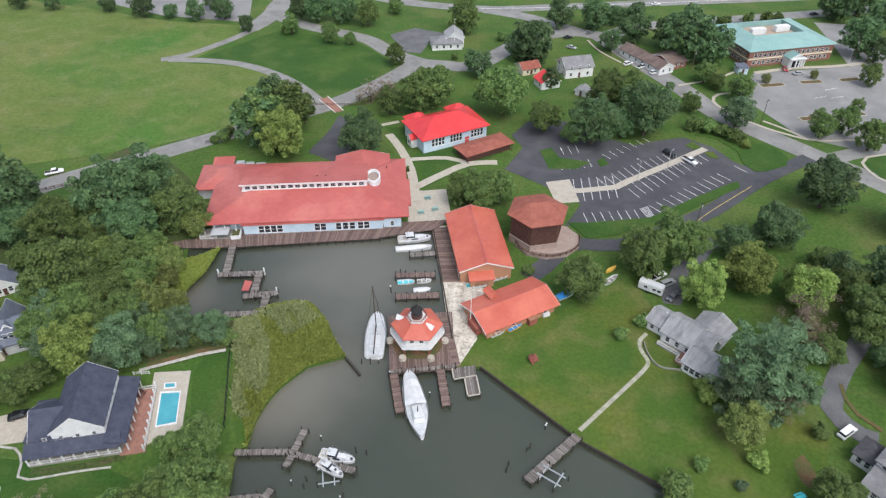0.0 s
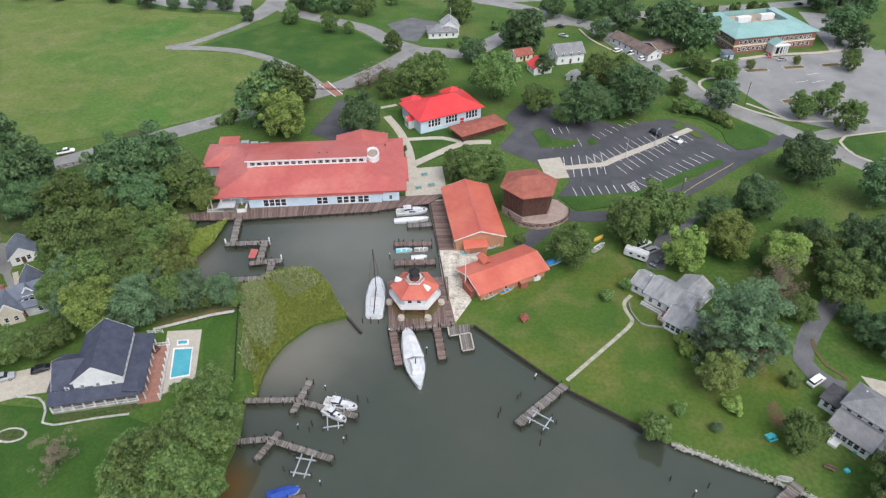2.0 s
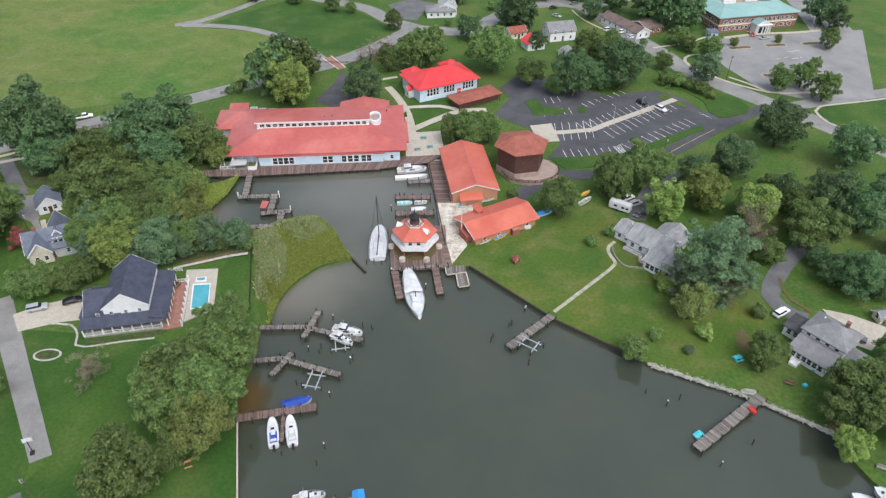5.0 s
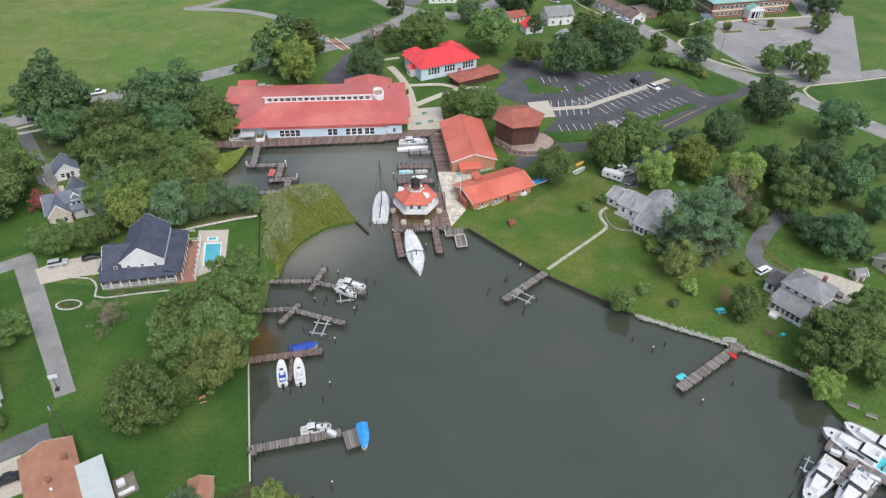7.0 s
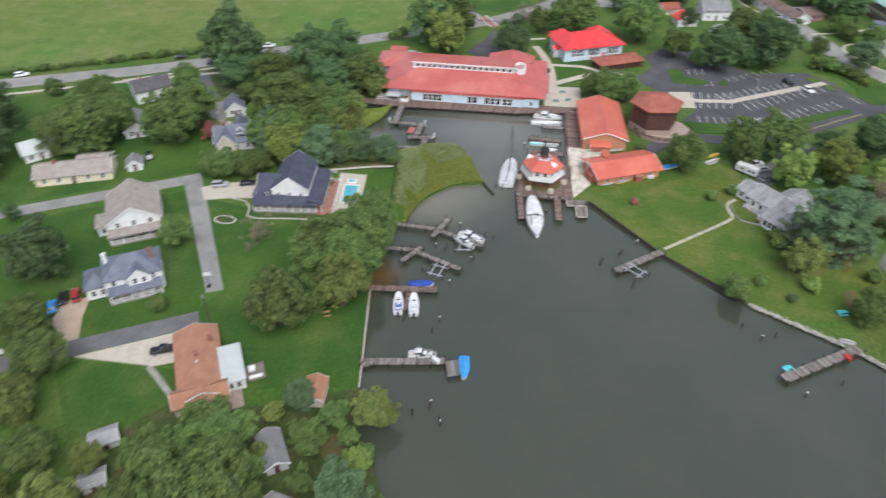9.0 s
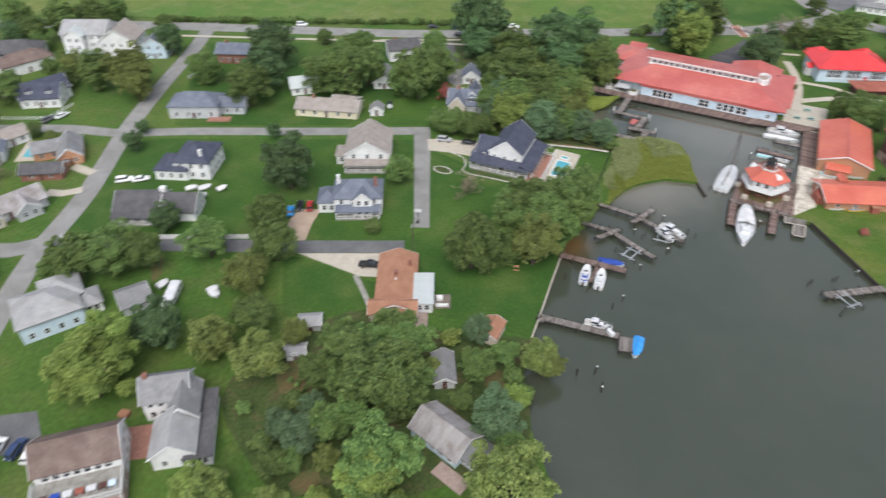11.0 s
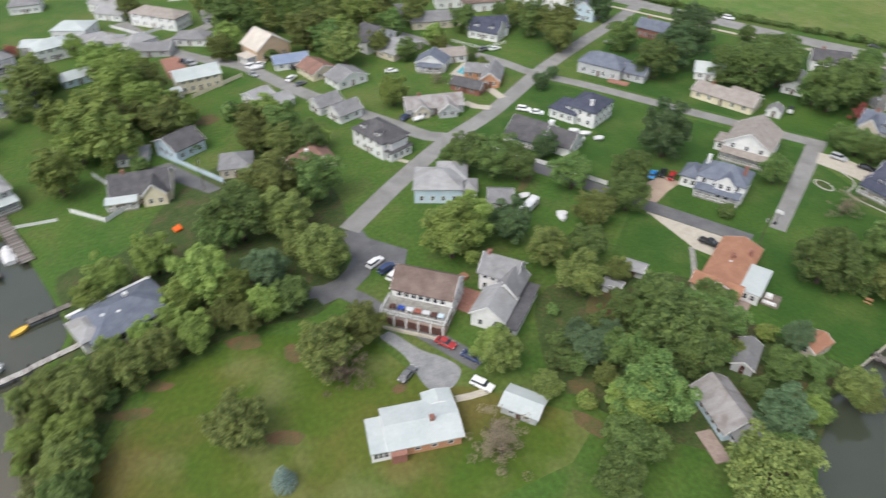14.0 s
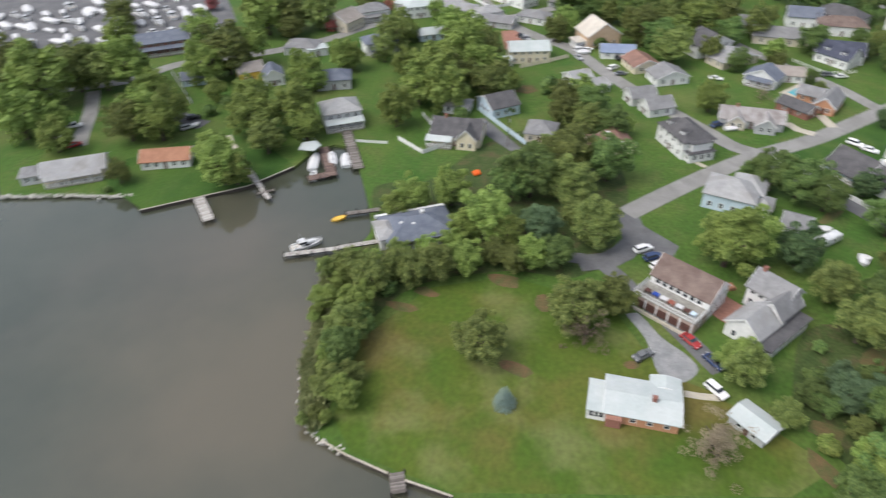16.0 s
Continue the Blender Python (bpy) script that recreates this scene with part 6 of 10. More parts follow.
plain_house((-51.1, -45.4), (-45.9, -40.8), 5.2, 2.2, 0.9, M_GREYSIDE, M_WHITEROOF, "x", "white-roofed open shed on a lawn", wins=(2, 1, 0, 1), category="shed", name="shed")
lg = House("long_cottage", (-39.7, -10.6), (-30.5, -11.9), "long cottage with weathered grey-brown shingle roof", "house")
lg.block(-1.5, 0.5, lg.L + 1.5, 7.2, 2.7, 2.4, M_BLUESIDE, M_WEATHERED, "x", over=0.5, wins=(5, 2, 4, 2))
lg.block(lg.L - 0.5, 2, 4.2, 5.2, 2.5, 1.7, M_GREYSIDE, M_SHINGLE, "x", over=0.5, wins=(3, 2, 0, 0))
lg.flat("terrace", lg.L * 0.7, -3.0, lg.L + 4, 0, 0.25, M_TAUPE, 0.25)
plain_house((-43.6, 1.6), (-40.4, 4.0), 7.4, 2.3, 1.2, M_GREYSIDE, M_SHINGLE, "y", "narrow shed with grey roof among shrubs", wins=(1, 2, 0, 2), category="shed", name="shed")
plain_house((-148.8, 74.1), (-129.9, 83.2), 9, 2.8, 2.0, M_CREAM, M_TANROOF, "x", "long cream ranch house with taupe roof", chim=True, wins=(5, 2, 2, 2))
plain_house((-160.6, 84.6), (-154.3, 91.7), 7, 3.0, 2.6, M_WHITE, M_WHITEROOF, "x", "white house with pale metal roof")
plain_house((-139.9, 105.3), (-133.8, 109.4), 11, 2.8, 2.4, M_WHITE, M_SHINGLE, "y", "white garage with grey gable roof", wins=(2, 2, 0, 2), **garage)
plain_house((-127.7, 87.7), (-124.2, 90.0), 4, 2.2, 1.6, M_WHITE, M_SHINGLE, "y", "small white garden shed with grey roof", wins=(1, 1, 0, 1), category="shed", name="shed")
plain_house((-150.1, 128.4), (-141.5, 137.5), 9, 4.5, 2.6, M_WHITE, M_DARKROOF, "x", "white house with dark roof behind trees", chim=True, wins=(4, 2, 0, 2))
h = plain_house((-182.5, 49.0), (-169.0, 58.1), 10, 4.2, 3.2, M_GREYSIDE, M_BLUEROOF, "hip", "grey house with hipped slate roof and deck", wins=(4, 2, 0, 2))
h.block(h.L, 3, 8, 6, 3.0, 2.2, M_GREYSIDE, M_BLUEROOF, "x", wins=(2, 2, 0, 0))
h.flat("deck", h.L * 0.8, -2.5, h.L * 1.25, 0.5, 0.5, M_BRICKPAVE, 0.5)
plain_house((-205.4, 89.9), (-194.2, 96.1), 10, 4.0, 2.4, M_BRICK, M_BLUEROOF, "x", "brick house with slate blue roof", chim=True, wins=(4, 2, 0, 2))
h = House("guest_house", (-261.1, 62.1), (-237.8, 77.8), "large white three-storey house with many gables", "house", "village houses")
h.block(0, 0, h.L * 0.6, 13, 8.4, 3.6, M_WHITE, M_LSHINGLE, "x", storeys=3, wins=(5, 3, 4, 3))
h.block(h.L * 0.5, -1, h.L * 0.5, 13, 6.0, 4.6, M_WHITE, M_TANROOF, "y", storeys=2, wins=(4, 3, 3, 2))
h.block(h.L * 0.08, -3, 7, 5, 8.8, 2.6, M_WHITE, M_WHITEROOF, "y", storeys=3, wins=(2, 1, 0, 1))
h.porch(h.L * 0.1, -3, h.L * 0.4, 2.4, 2.8, M_WHITEROOF, n=6)
plain_house((-232.8, 76.9), (-225.4, 81.9), 10, 5.2, 3.0, M_BLUESIDE, M_BLUEROOF, "y", "tall pale blue house with slate roof", storeys=2, wins=(2, 3, 0, 2))
plain_house((-274.0, 37.3), (-260.0, 50.6), 11, 5.2, 3.4, M_WHITE, M_DARKROOF, "hip", "large white house with brown-black roof", storeys=2, porch=True, wins=(5, 3, 0, 3))
plain_house((-230.6, 25.5), (-220.5, 33.8), 9, 3.6, 3.6, M_WHITE, M_NAVY, "x", "white house with steep navy roof and dormers", dormers=2, wins=(4, 2, 0, 2))
h = plain_house((-184.2, 10.3), (-180.6, 15.8), 12, 3.0, 2.6, M_BRICKORANGE, M_SHINGLE, "y", "orange brick house with grey roof beside a pool", wins=(2, 4, 0, 3))
h.block(-7, 6, 7.5, 7, 2.8, 2.0, M_BRICKORANGE, M_SHINGLE, "x", wins=(2, 0, 0, 2))
plain_house((-185.9, -0.7), (-177.2, 6.6), 6, 2.5, 1.8, M_BRICK, M_DARKROOF, "x", "low brick outbuilding with dark roof", wins=(2, 1, 0, 1))
sheet("pavement_pool_terrace", pairs(-198.6, 4.1, -207.4, 13.8, -202.0, 16.5, -192.9, 8.8), M_CONC, 0.12, "pale paved terrace round a garden pool", "pavement")
sheet("water_garden_pool", pairs(-199.1, 7.1, -204.8, 13.3, -201.2, 15.3, -195.4, 9.5), M_POOL, 0.17, "small bright blue garden pool", "pool")
h = plain_house((-171.6, -21.9), (-168.2, -3.3), 9, 2.8, 2.4, M_GREYSIDE, M_WEATHERED, "x", "grey ranch house with weathered brown-grey roof", chim=True, wins=(5, 2, 0, 2))
h.block(h.L * 0.55, -3, 6, 6, 2.8, 2.2, M_GREYSIDE, M_WEATHERED, "y", wins=(2, 1, 0, 1))
h.block(h.L * 0.12, -2, 5, 6, 2.8, 2.0, M_BEIGE, M_WEATHERED, "y", wins=(2, 1, 0, 1))
h = plain_house((-151.9, -112.7), (-150.1, -97.5), 10, 3.4, 3.8, M_CREAM, M_DARKROOF, "x", "cream house with dark slate roof and white balconies", wins=(5, 2, 0, 2), chim=True)
h.block(h.L * 0.55, -2, 6, 7, 3.8, 3.0, M_CREAM, M_DARKROOF, "y", wins=(2, 2, 0, 1))
h.porch(-1, 0, h.L * 0.5, 2.6, 2.6, M_WHITEROOF, n=5)
plain_house((-206.8, -6.2), (-200.6, 2.9), 8, 3.2, 3.0, M_WHITE, M_BLUEROOF, "y", "white cottage with slate roof and porch", porch=True, wins=(2, 3, 0, 2))
plain_house((-208.4, 4.7), (-207.2, 14.7), 7, 2.8, 2.0, M_WHITE, M_TANROOF, "x", "white cottage with brown roof", wins=(3, 1, 0, 1))
plain_house((-229.6, 25.5), (-225.9, 41.4), 9, 3.6, 3.4, M_WHITE, M_NAVY, "x", "white house with steep navy roof", wins=(4, 2, 0, 2))
plain_house((-247.0, 6.9), (-242.7, 28.4), 9, 3.4, 2.8, M_BEIGE, M_SHINGLE, "x", "beige house with grey roof among trees", wins=(4, 2, 0, 2))
plain_house((-262.1, -2.8), (-258.8, 8.9), 8, 3.4, 2.8, M_CREAM, M_SHINGLE, "x", "cream house with grey roof among trees", wins=(3, 2, 0, 2))
plain_house((-300.8, -104.1), (-284.1, -86.5), 10, 5.2, 2.4, M_WHITE, M_TANROOF, "hip", "white two-storey house with taupe roof", storeys=2, wins=(5, 3, 0, 3))
plain_house((-267.7, -89.0), (-262.2, -76.7), 9, 2.8, 2.0, M_WHITE, M_SHINGLE, "hip", "white bungalow with grey roof", wins=(3, 2, 0, 2))
plain_house((-273.1, -121.1), (-271.7, -107.7), 9, 2.8, 2.0, M_WHITE, M_LSHINGLE, "hip", "white bungalow with pale roof", wins=(3, 2, 0, 2))
plain_house((-261.4, -106.2), (-256.6, -91.0), 9, 2.6, 1.6, M_GREYSIDE, M_SHINGLE, "x", "low grey building with grey roof", wins=(3, 2, 0, 2))
plain_house((-314.0, -119.0), (-306.6, -108.1), 9, 3.0, 2.0, M_WHITE, M_LSHINGLE, "x", "white house with pale grey roof", wins=(3, 2, 0, 2))
plain_house((-328.1, -87.2), (-326.3, -68.1), 10, 4.5, 1.0, M_WHITE, M_WHITEROOF, "flat", "white flat-roofed commercial building", wins=(6, 2, 0, 2))
plain_house((-288.2, -74.7), (-288.4, -64.3), 8, 2.8, 2.2, M_GREYSIDE, M_SHINGLE, "x", "grey cottage with shingle roof", wins=(3, 1, 0, 1))
plain_house((-268.3, 25.9), (-265.6, 38.7), 9, 4.6, 3.0, M_WHITE, M_BLUEROOF, "x", "white house with slate roof", wins=(3, 2, 0, 2))
plain_house((-258.7, 35.6), (-255.5, 53.8), 9, 4.0, 3.0, M_WHITE, M_BROWNROOF, "hip", "white house with brown roof", wins=(3, 2, 0, 2))
dk = House("dock_house", (-95.3, -115.5), (-101.8, -100.3), "large low house with dark slate roof among trees", "house")
dk.block(0, 0, dk.L, 12, 3.0, 2.6, M_WHITE, M_BLUEROOF, "hip", over=0.8, wins=(5, 3, 0, 3))
dk.flat("parapet", -1.2, 11.6, dk.L + 0.6, 12.4, 3.7, M_WHITE, 0.7)
dk.vent(4, 5, 4.6, M_WHITE, 0.3, 0.7)
dk.vent(7, 4, 4.4, M_WHITE, 0.3, 0.7)
dk.chimney(10, 7, 4.0, 6.2, M_WHITE)
dk.block(-2, 2, 5, 8, 3.2, 1.2, M_WHITE, M_LSHINGLE, "hip", wins=(2, 0, 0, 2))
h = House("shore_bungalow", (-117.8, -220.7), (-124.7, -205.2), "long white bungalow with pale grey hipped roof", "house")
h.block(0, 0, h.L, 9.5, 2.8, 2.2, M_CREAM, M_LSHINGLE, "x", wins=(7, 2, 0, 2))
h.porch(1, 0, h.L - 2, 2.4, 2.5, M_LSHINGLE, n=6)
h.block(-6, 2, 6, 6, 2.6, 1.0, M_GREYSIDE, M_SHINGLE, "hip", wins=(2, 0, 0, 1))
plain_house((-128.7, -196.3), (-131.9, -182.6), 8, 2.7, 2.0, M_WHITE, M_RUSTROOF, "x", "white bungalow with salmon brown roof", wins=(5, 2, 0, 2))
h = House("house", (-157.9, -147.7), (-162.8, -136.8), "tall grey house with slate roof and white balconies", "house", "village houses")
h.block(0, 0, h.L, 10, 5.4, 3.0, M_GREYSIDE, M_LSHINGLE, "hip", storeys=2, wins=(4, 3, 0, 3))
h.porch(0, 0, h.L, 2.6, 2.8, M_WHITEROOF, n=5)
plain_house((-187.9, -158.7), (-190.8, -146.8), 9, 3.6, 2.6, M_GREYSIDE, M_BLUEROOF, "hip", "grey house with slate blue roof", wins=(3, 2, 0, 2))
plain_house((-191.7, -188.5), (-196.4, -181.0), 7, 4.2, 2.4, M_YELLOWPL, M_TANROOF, "x", "yellow cottage with taupe roof", wins=(3, 2, 0, 2))
plain_house((-189.9, -178.8), (-192.9, -172.3), 8, 3.8, 2.4, M_WHITE, M_BLUEROOF, "y", "white cottage with pale blue roof", wins=(2, 3, 0, 2))
plain_house((-221.4, -181.0), (-221.1, -168.0), 9, 3.0, 2.4, M_WHITE, M_SHINGLE, "hip", "white bungalow with grey roof", wins=(3, 2, 0, 2))
plain_house((-222.5, -147.5), (-228.2, -135.8), 9, 4.5, 2.4, M_WHITE, M_BLUEROOF, "hip", "white house with slate roof and terraces", storeys=1, porch=True, wins=(4, 2, 0, 2))
plain_house((-187.7, -209.3), (-190.8, -201.9), 7, 2.6, 1.8, M_BLUESIDE, M_BLUEROOF, "x", "small blue shed with slate roof", wins=(2, 1, 0, 1), category="shed", name="shed")
plain_house((-267.4, -138.4), (-272.1, -126.1), 10, 5.0, 2.4, M_WHITE, M_WHITEROOF, "hip", "tall white house with pale roof", storeys=2, wins=(4, 2, 0, 2))
plain_house((-239.5, -128.1), (-243.5, -117.8), 8, 2.8, 1.6, M_BLUESIDE, M_WHITEROOF, "x", "pale blue cottage with white roof", wins=(3, 1, 0, 1))
# cottages along the two village lanes
h = plain_house((-161.0, -43.1), (-148.0, -37.7), 10, 5.4, 3.2, M_WHITE, M_DARKROOF, "hip", "white two-storey house with charcoal roof and dormers", storeys=2, dormers=2, wins=(4, 3, 0, 2))
h.block(h.L, 1, 2.6, 8, 2.9, 0.6, M_WHITE, M_DARKROOF, "flat", wins=(1, 3, 0, 0))
h.block(h.L, 2, 1.6, 6, 5.6, 0.6, M_WHITE, M_DARKROOF, "flat", wins=(0, 2, 0, 0))
h = plain_house((-148.7, -59.6), (-150.0, -51.4), 9, 2.7, 2.2, M_CREAM, M_BROWNRED, "y", "cream cottage with reddish-brown roof", wins=(2, 2, 0, 2))
h.block(-4.5, 2, 5, 7, 2.5, 1.8, M_CREAM, M_BROWNRED, "x", wins=(1, 0, 0, 1))
h.chimney(1.2, 4.5, 2.6, 5.6, M_WHITE)
plain_house((-155.6, -83.9), (-154.0, -75.2), 9, 3.0, 2.8, M_BEIGE, M_SHINGLE, "hip", "small beige cottage with grey hipped roof", wins=(3, 2, 0, 2))
plain_house((-173.9, -111.3), (-172.3, -103.1), 7, 2.6, 1.0, M_WHITE, M_LSHINGLE, "hip", "white outbuilding with pale grey roof", wins=(3, 1, 0, 1))
plain_house((-179.8, -100.2), (-170.2, -94.6), 10, 3.6, 2.6, M_BLUESIDE, M_DARKROOF, "y", "pale blue cottage with charcoal gable roof", wins=(2, 3, 0, 3))
h = plain_house((-218.2, -90.3), (-220.4, -75.3), 10, 5.0, 2.2, M_CREAM, M_WHITEROOF, "x", "large cream two-storey house with white metal roof", storeys=2, wins=(5, 3, 0, 3))
h.porch(-2.6, 0, 3.0, 3.0, 2.6, M_WHITEROOF)
h = plain_house((-236.3, -59.9), (-241.6, -46.5), 12, 4.8, 4.6, M_TANSIDE, M_PALETAN, "y", "tall tan house with steep pale shingle roof", storeys=1, wins=(3, 3, 0, 3))
h.block(-4.5, 1, 4.6, 6, 2.8, 1.0, M_WHITE, M_PALETAN, "flat", wins=(2, 0, 0, 2))
plain_house((-226.1, -55.3), (-225.7, -42.6), 7, 2.8, 2.0, M_WHITE, M_BRIGHTBLUE, "x", "small white cottage with blue roof", wins=(3, 1, 0, 1))
plain_house((-211.3, -44.2), (-214.7, -34.5), 11, 2.8, 2.2, M_CREAM, M_BROWNRED, "y", "cream cottage with brown-red roof", wins=(2, 3, 0, 3))
plain_house((-200.7, -37.5), (-204.5, -25.8), 9, 2.8, 2.4, M_WHITE, M_SHINGLE, "y", "white cottage with grey gable roof", wins=(3, 2, 0, 2))
for ax, bx in (((-205.0, -70.6), (-198.4, -67.2)), ((-198.0, -65.0), (-191.5, -61.5))):
    plain_house(ax, bx, 8, 2.6, 1.6, M_WHITE, M_LSHINGLE, "y", "low white cottage with pale grey roof", wins=(2, 3, 0, 3))
for ax, bx in (((-189.8, -50.4), (-183.6, -48.2)), ((-182.0, -46.2), (-175.2, -43.5))):
    plain_house(ax, bx, 9, 3.0, 2.4, M_WHITE, M_SHINGLE, "y", "narrow white cottage with grey gable roof", wins=(2, 2, 0, 2))
plain_house((-217.6, -11.2), (-226.4, 3.6), 9, 2.8, 1.8, M_BEIGE, M_LSHINGLE, "y", "beige bungalow with pale roof", wins=(3, 2, 0, 2))
plain_house((-228.2, -18.6), (-235.2, -4.4), 10, 5.0, 3.6, M_WHITE, M_DARKROOF, "y", "tall white house with dark roof", storeys=2, wins=(3, 3, 0, 2))
h = plain_house((-213.6, -241.0), (-223.6, -221.4), 14, 5.0, 2.0, M_BRICK, M_BLUEROOF, "x", "brick marina building with wide slate roof", storeys=2, wins=(7, 2, 0, 2))
h.porch(1, 0, h.L - 2, 2.4, 2.8, M_BLUEROOF, n=7)
plain_house((-219.1, -170.3), (-222.6, -163.7), 5, 3.0, 0.6, M_WHITE, M_WHITEROOF, "flat", "white flat-roofed garage by a lane", wins=(1, 1, 0, 1), **garage)
plain_house((-254.0, -173.0), (-247.6, -161.3), 11, 4.4, 3.2, M_BEIGE, M_TANROOF, "y", "tan house with brown roof by a lane", wins=(3, 3, 0, 2))
plain_house((-260.9, -157.9), (-267.7, -146.3), 9, 4.4, 2.6, M_WHITE, M_SHINGLE, "hip", "white house with grey roof and porch", storeys=1, porch=True, wins=(4, 2, 0, 2))
plain_house((-265.7, -104.5), (-270.8, -95.2), 9, 3.4, 2.0, M_WHITE, M_LSHINGLE, "hip", "white house with light grey roof", wins=(4, 1, 0, 1))
plain_house((-279.8, -145.7), (-275.4, -132.2), 9, 3.4, 1.4, M_WHITE, M_WHITEROOF, "x", "white building with long pale roof", wins=(4, 2, 0, 2))
plain_house((-293.7, -135.0), (-288.3, -122.1), 12, 4.0, 1.8, M_WHITE, M_WHITEROOF, "hip", "large white building with pale hipped roof", wins=(4, 2, 0, 2))
plain_house((-277.9, -122.9), (-279.5, -114.0), 8, 2.8, 1.6, M_WHITE, M_LSHINGLE, "x", "white cottage with light roof", wins=(3, 2, 0, 2))
plain_house((-335.1, -155.0), (-334.7, -142.2), 10, 3.6, 2.4, M_WHITE, M_SHINGLE, "hip", "white house with grey hipped roof", wins=(4, 2, 0, 2))
plain_house((-327.7, -121.7), (-313.9, -108.5), 9, 3.6, 2.2, M_WHITE, M_LSHINGLE, "x", "white house with light grey roof by a lane", wins=(4, 2, 0, 2))
# far side houses north of the museum
h = House("restaurant", (-5.3, 296.3), (8.4, 297.9), "low white building with grey roofs and a tall mast", "restaurant")
h.block(0, 0, h.L, 9, 2.8, 2.2, M_WHITE, M_SHINGLE, "hip", wins=(4, 2, 0, 2))
h.block(h.L * 0.5, 3, 8, 8, 4.6, 2.8, M_WHITE, M_LSHINGLE, "y", wins=(2, 2, 0, 2))
bm = bmesh.new()
cyl(bm, h.L * 0.75, 1.0, 4, 14, 0.12, 0.06)
part("mast", bm, M_WHITE, h.ob)
plain_house((51.1, 265.7), (63.1, 268.8), 10, 4.4, 3.0, M_WHITE, M_SHINGLE, "x", "white two-storey house with grey roof", storeys=2, wins=(3, 2, 0, 2))
plain_house((39.8, 254.4), (47.6, 257.2), 7, 3.0, 2.4, M_WHITE, M_REDBRIGHT, "y", "small white house with red gable roof", wins=(2, 2, 0, 2))
plain_house((33.5, 268.4), (41.0, 271.5), 7, 2.8, 1.8, M_CREAM, M_RUSTRED, "x", "small house with dull red roof", wins=(2, 1, 0, 1))
for ax in ((52.8, 250.3), (57.0, 248.3)):
    plain_house(ax, (ax[0] + 4, ax[1] - 2.5), 4, 2.2, 1.4, M_WHITE, M_LSHINGLE, "y", "small white shed on a lawn", wins=(1, 1, 0, 1), category="shed", name="shed")
plain_house((125.7, 271.3), (129.8, 271.3), 5, 2.8, 0.8, M_BLUESIDE, M_BLUEROOF, "flat", "small blue roadside kiosk", wins=(1, 1, 0, 1), category="kiosk", name="kiosk")
plain_house((107.0, 83.0), (109.4, 83.4), 2.8, 2.0, 1.0, M_BEIGE, M_SHINGLE, "x", "small beige garden shed with grey roof", wins=(1, 1, 0, 1), category="shed", name="shed")
plain_house((117.0, 84.5), (125.0, 88.0), 6, 2.5, 1.6, M_BEIGE, M_SHINGLE, "x", "beige house with grey shingle roof", wins=(3, 1, 0, 1))
plain_house((-141.4, 83.0), (-133.6, 85.8), 8, 2.6, 1.6, M_CREAM, M_TANROOF, "x", "cream outbuilding with taupe roof", wins=(3, 1, 0, 1))
plain_house((-76.8, -1.3), (-73.5, 1.4), 3.5, 2.0, 0.9, M_GREYSIDE, M_LSHINGLE, "x", "small grey metal garden shed", wins=(0, 1, 0, 1), category="shed", name="shed")
plain_house((-73.4, -9.2), (-70.5, -6.9), 3.0, 1.9, 0.6, M_WHITE, M_LSHINGLE, "x", "small white lean-to shed in a garden", wins=(1, 0, 0, 0), category="shed", name="shed")

# ---- trees and shrubs ----
def crown_mesh(name, material, seed, leaves=5000, lobes=64, size=0.050, flat=0.95, shape="round"):
    """A crown of unit radius round the origin: clumps of leaves over uneven lobes, with gaps."""
    rng = np.random.default_rng(seed)
    if shape == "cone":
        c = np.array([[0.0, 0.0, -0.9 + 2.2 * k / lobes] for k in range(lobes)])
        rad = 0.95 * (1 - np.arange(lobes) / (lobes + 0.5)) ** 0.85 + 0.05
        c[:, :2] += rng.normal(0, 0.06, (lobes, 2))
    elif shape == "layer":
        c = rng.normal(0, 1, (lobes, 3)) * (0.48, 0.48, 0.55)
        rad = rng.uniform(0.12, 0.26, lobes)
    else:
        d = rng.normal(0, 1, (lobes, 3))
        d /= np.linalg.norm(d, axis=1)[:, None]
        bulge = 1 + 0.16 * np.sin(3 * np.arctan2(d[:, 1], d[:, 0]) + seed) + rng.normal(0, 0.12, lobes)
        c = d * (0.77 * bulge)[:, None] * (1, 1, flat)
        rad = rng.uniform(0.09, 0.22, lobes)
        c[0], rad[0] = 0, 0.68
    w = rad ** 2
    which = rng.choice(lobes, leaves, p=w / w.sum())
    d = rng.normal(0, 1, (leaves, 3))
    d[:, 2] = np.where(d[:, 2] < -0.6, -d[:, 2], d[:, 2])
    d /= np.linalg.norm(d, axis=1)[:, None]
    sq = {"cone": (1, 1, 0.32), "layer": (1.1, 1.1, 0.5)}.get(shape, (1, 1, 0.85))
    p = c[which] + d * (rad[which] * rng.uniform(0.74, 1.16, leaves))[:, None] * sq
    nrm = d * 0.75 + rng.normal(0, 0.45, (leaves, 3)) + (0, 0, 0.55)
    nrm /= np.linalg.norm(nrm, axis=1)[:, None]
    t = np.cross(nrm, rng.normal(0, 1, (leaves, 3)))
    t /= np.linalg.norm(t, axis=1)[:, None]
    b = np.cross(nrm, t)
    s = size * rng.uniform(0.55, 1.3, leaves)[:, None]
    tri = np.stack([p - t * s - b * s * 0.6, p + t * s * 0.9 - b * s * 0.5, p + b * s * 1.1], 1)
    me = bpy.data.meshes.new(name)
    me.from_pydata(tri.reshape(-1, 3).tolist(), [], np.arange(leaves * 3).reshape(-1, 3).tolist())
    me.materials.append(material)
    return me


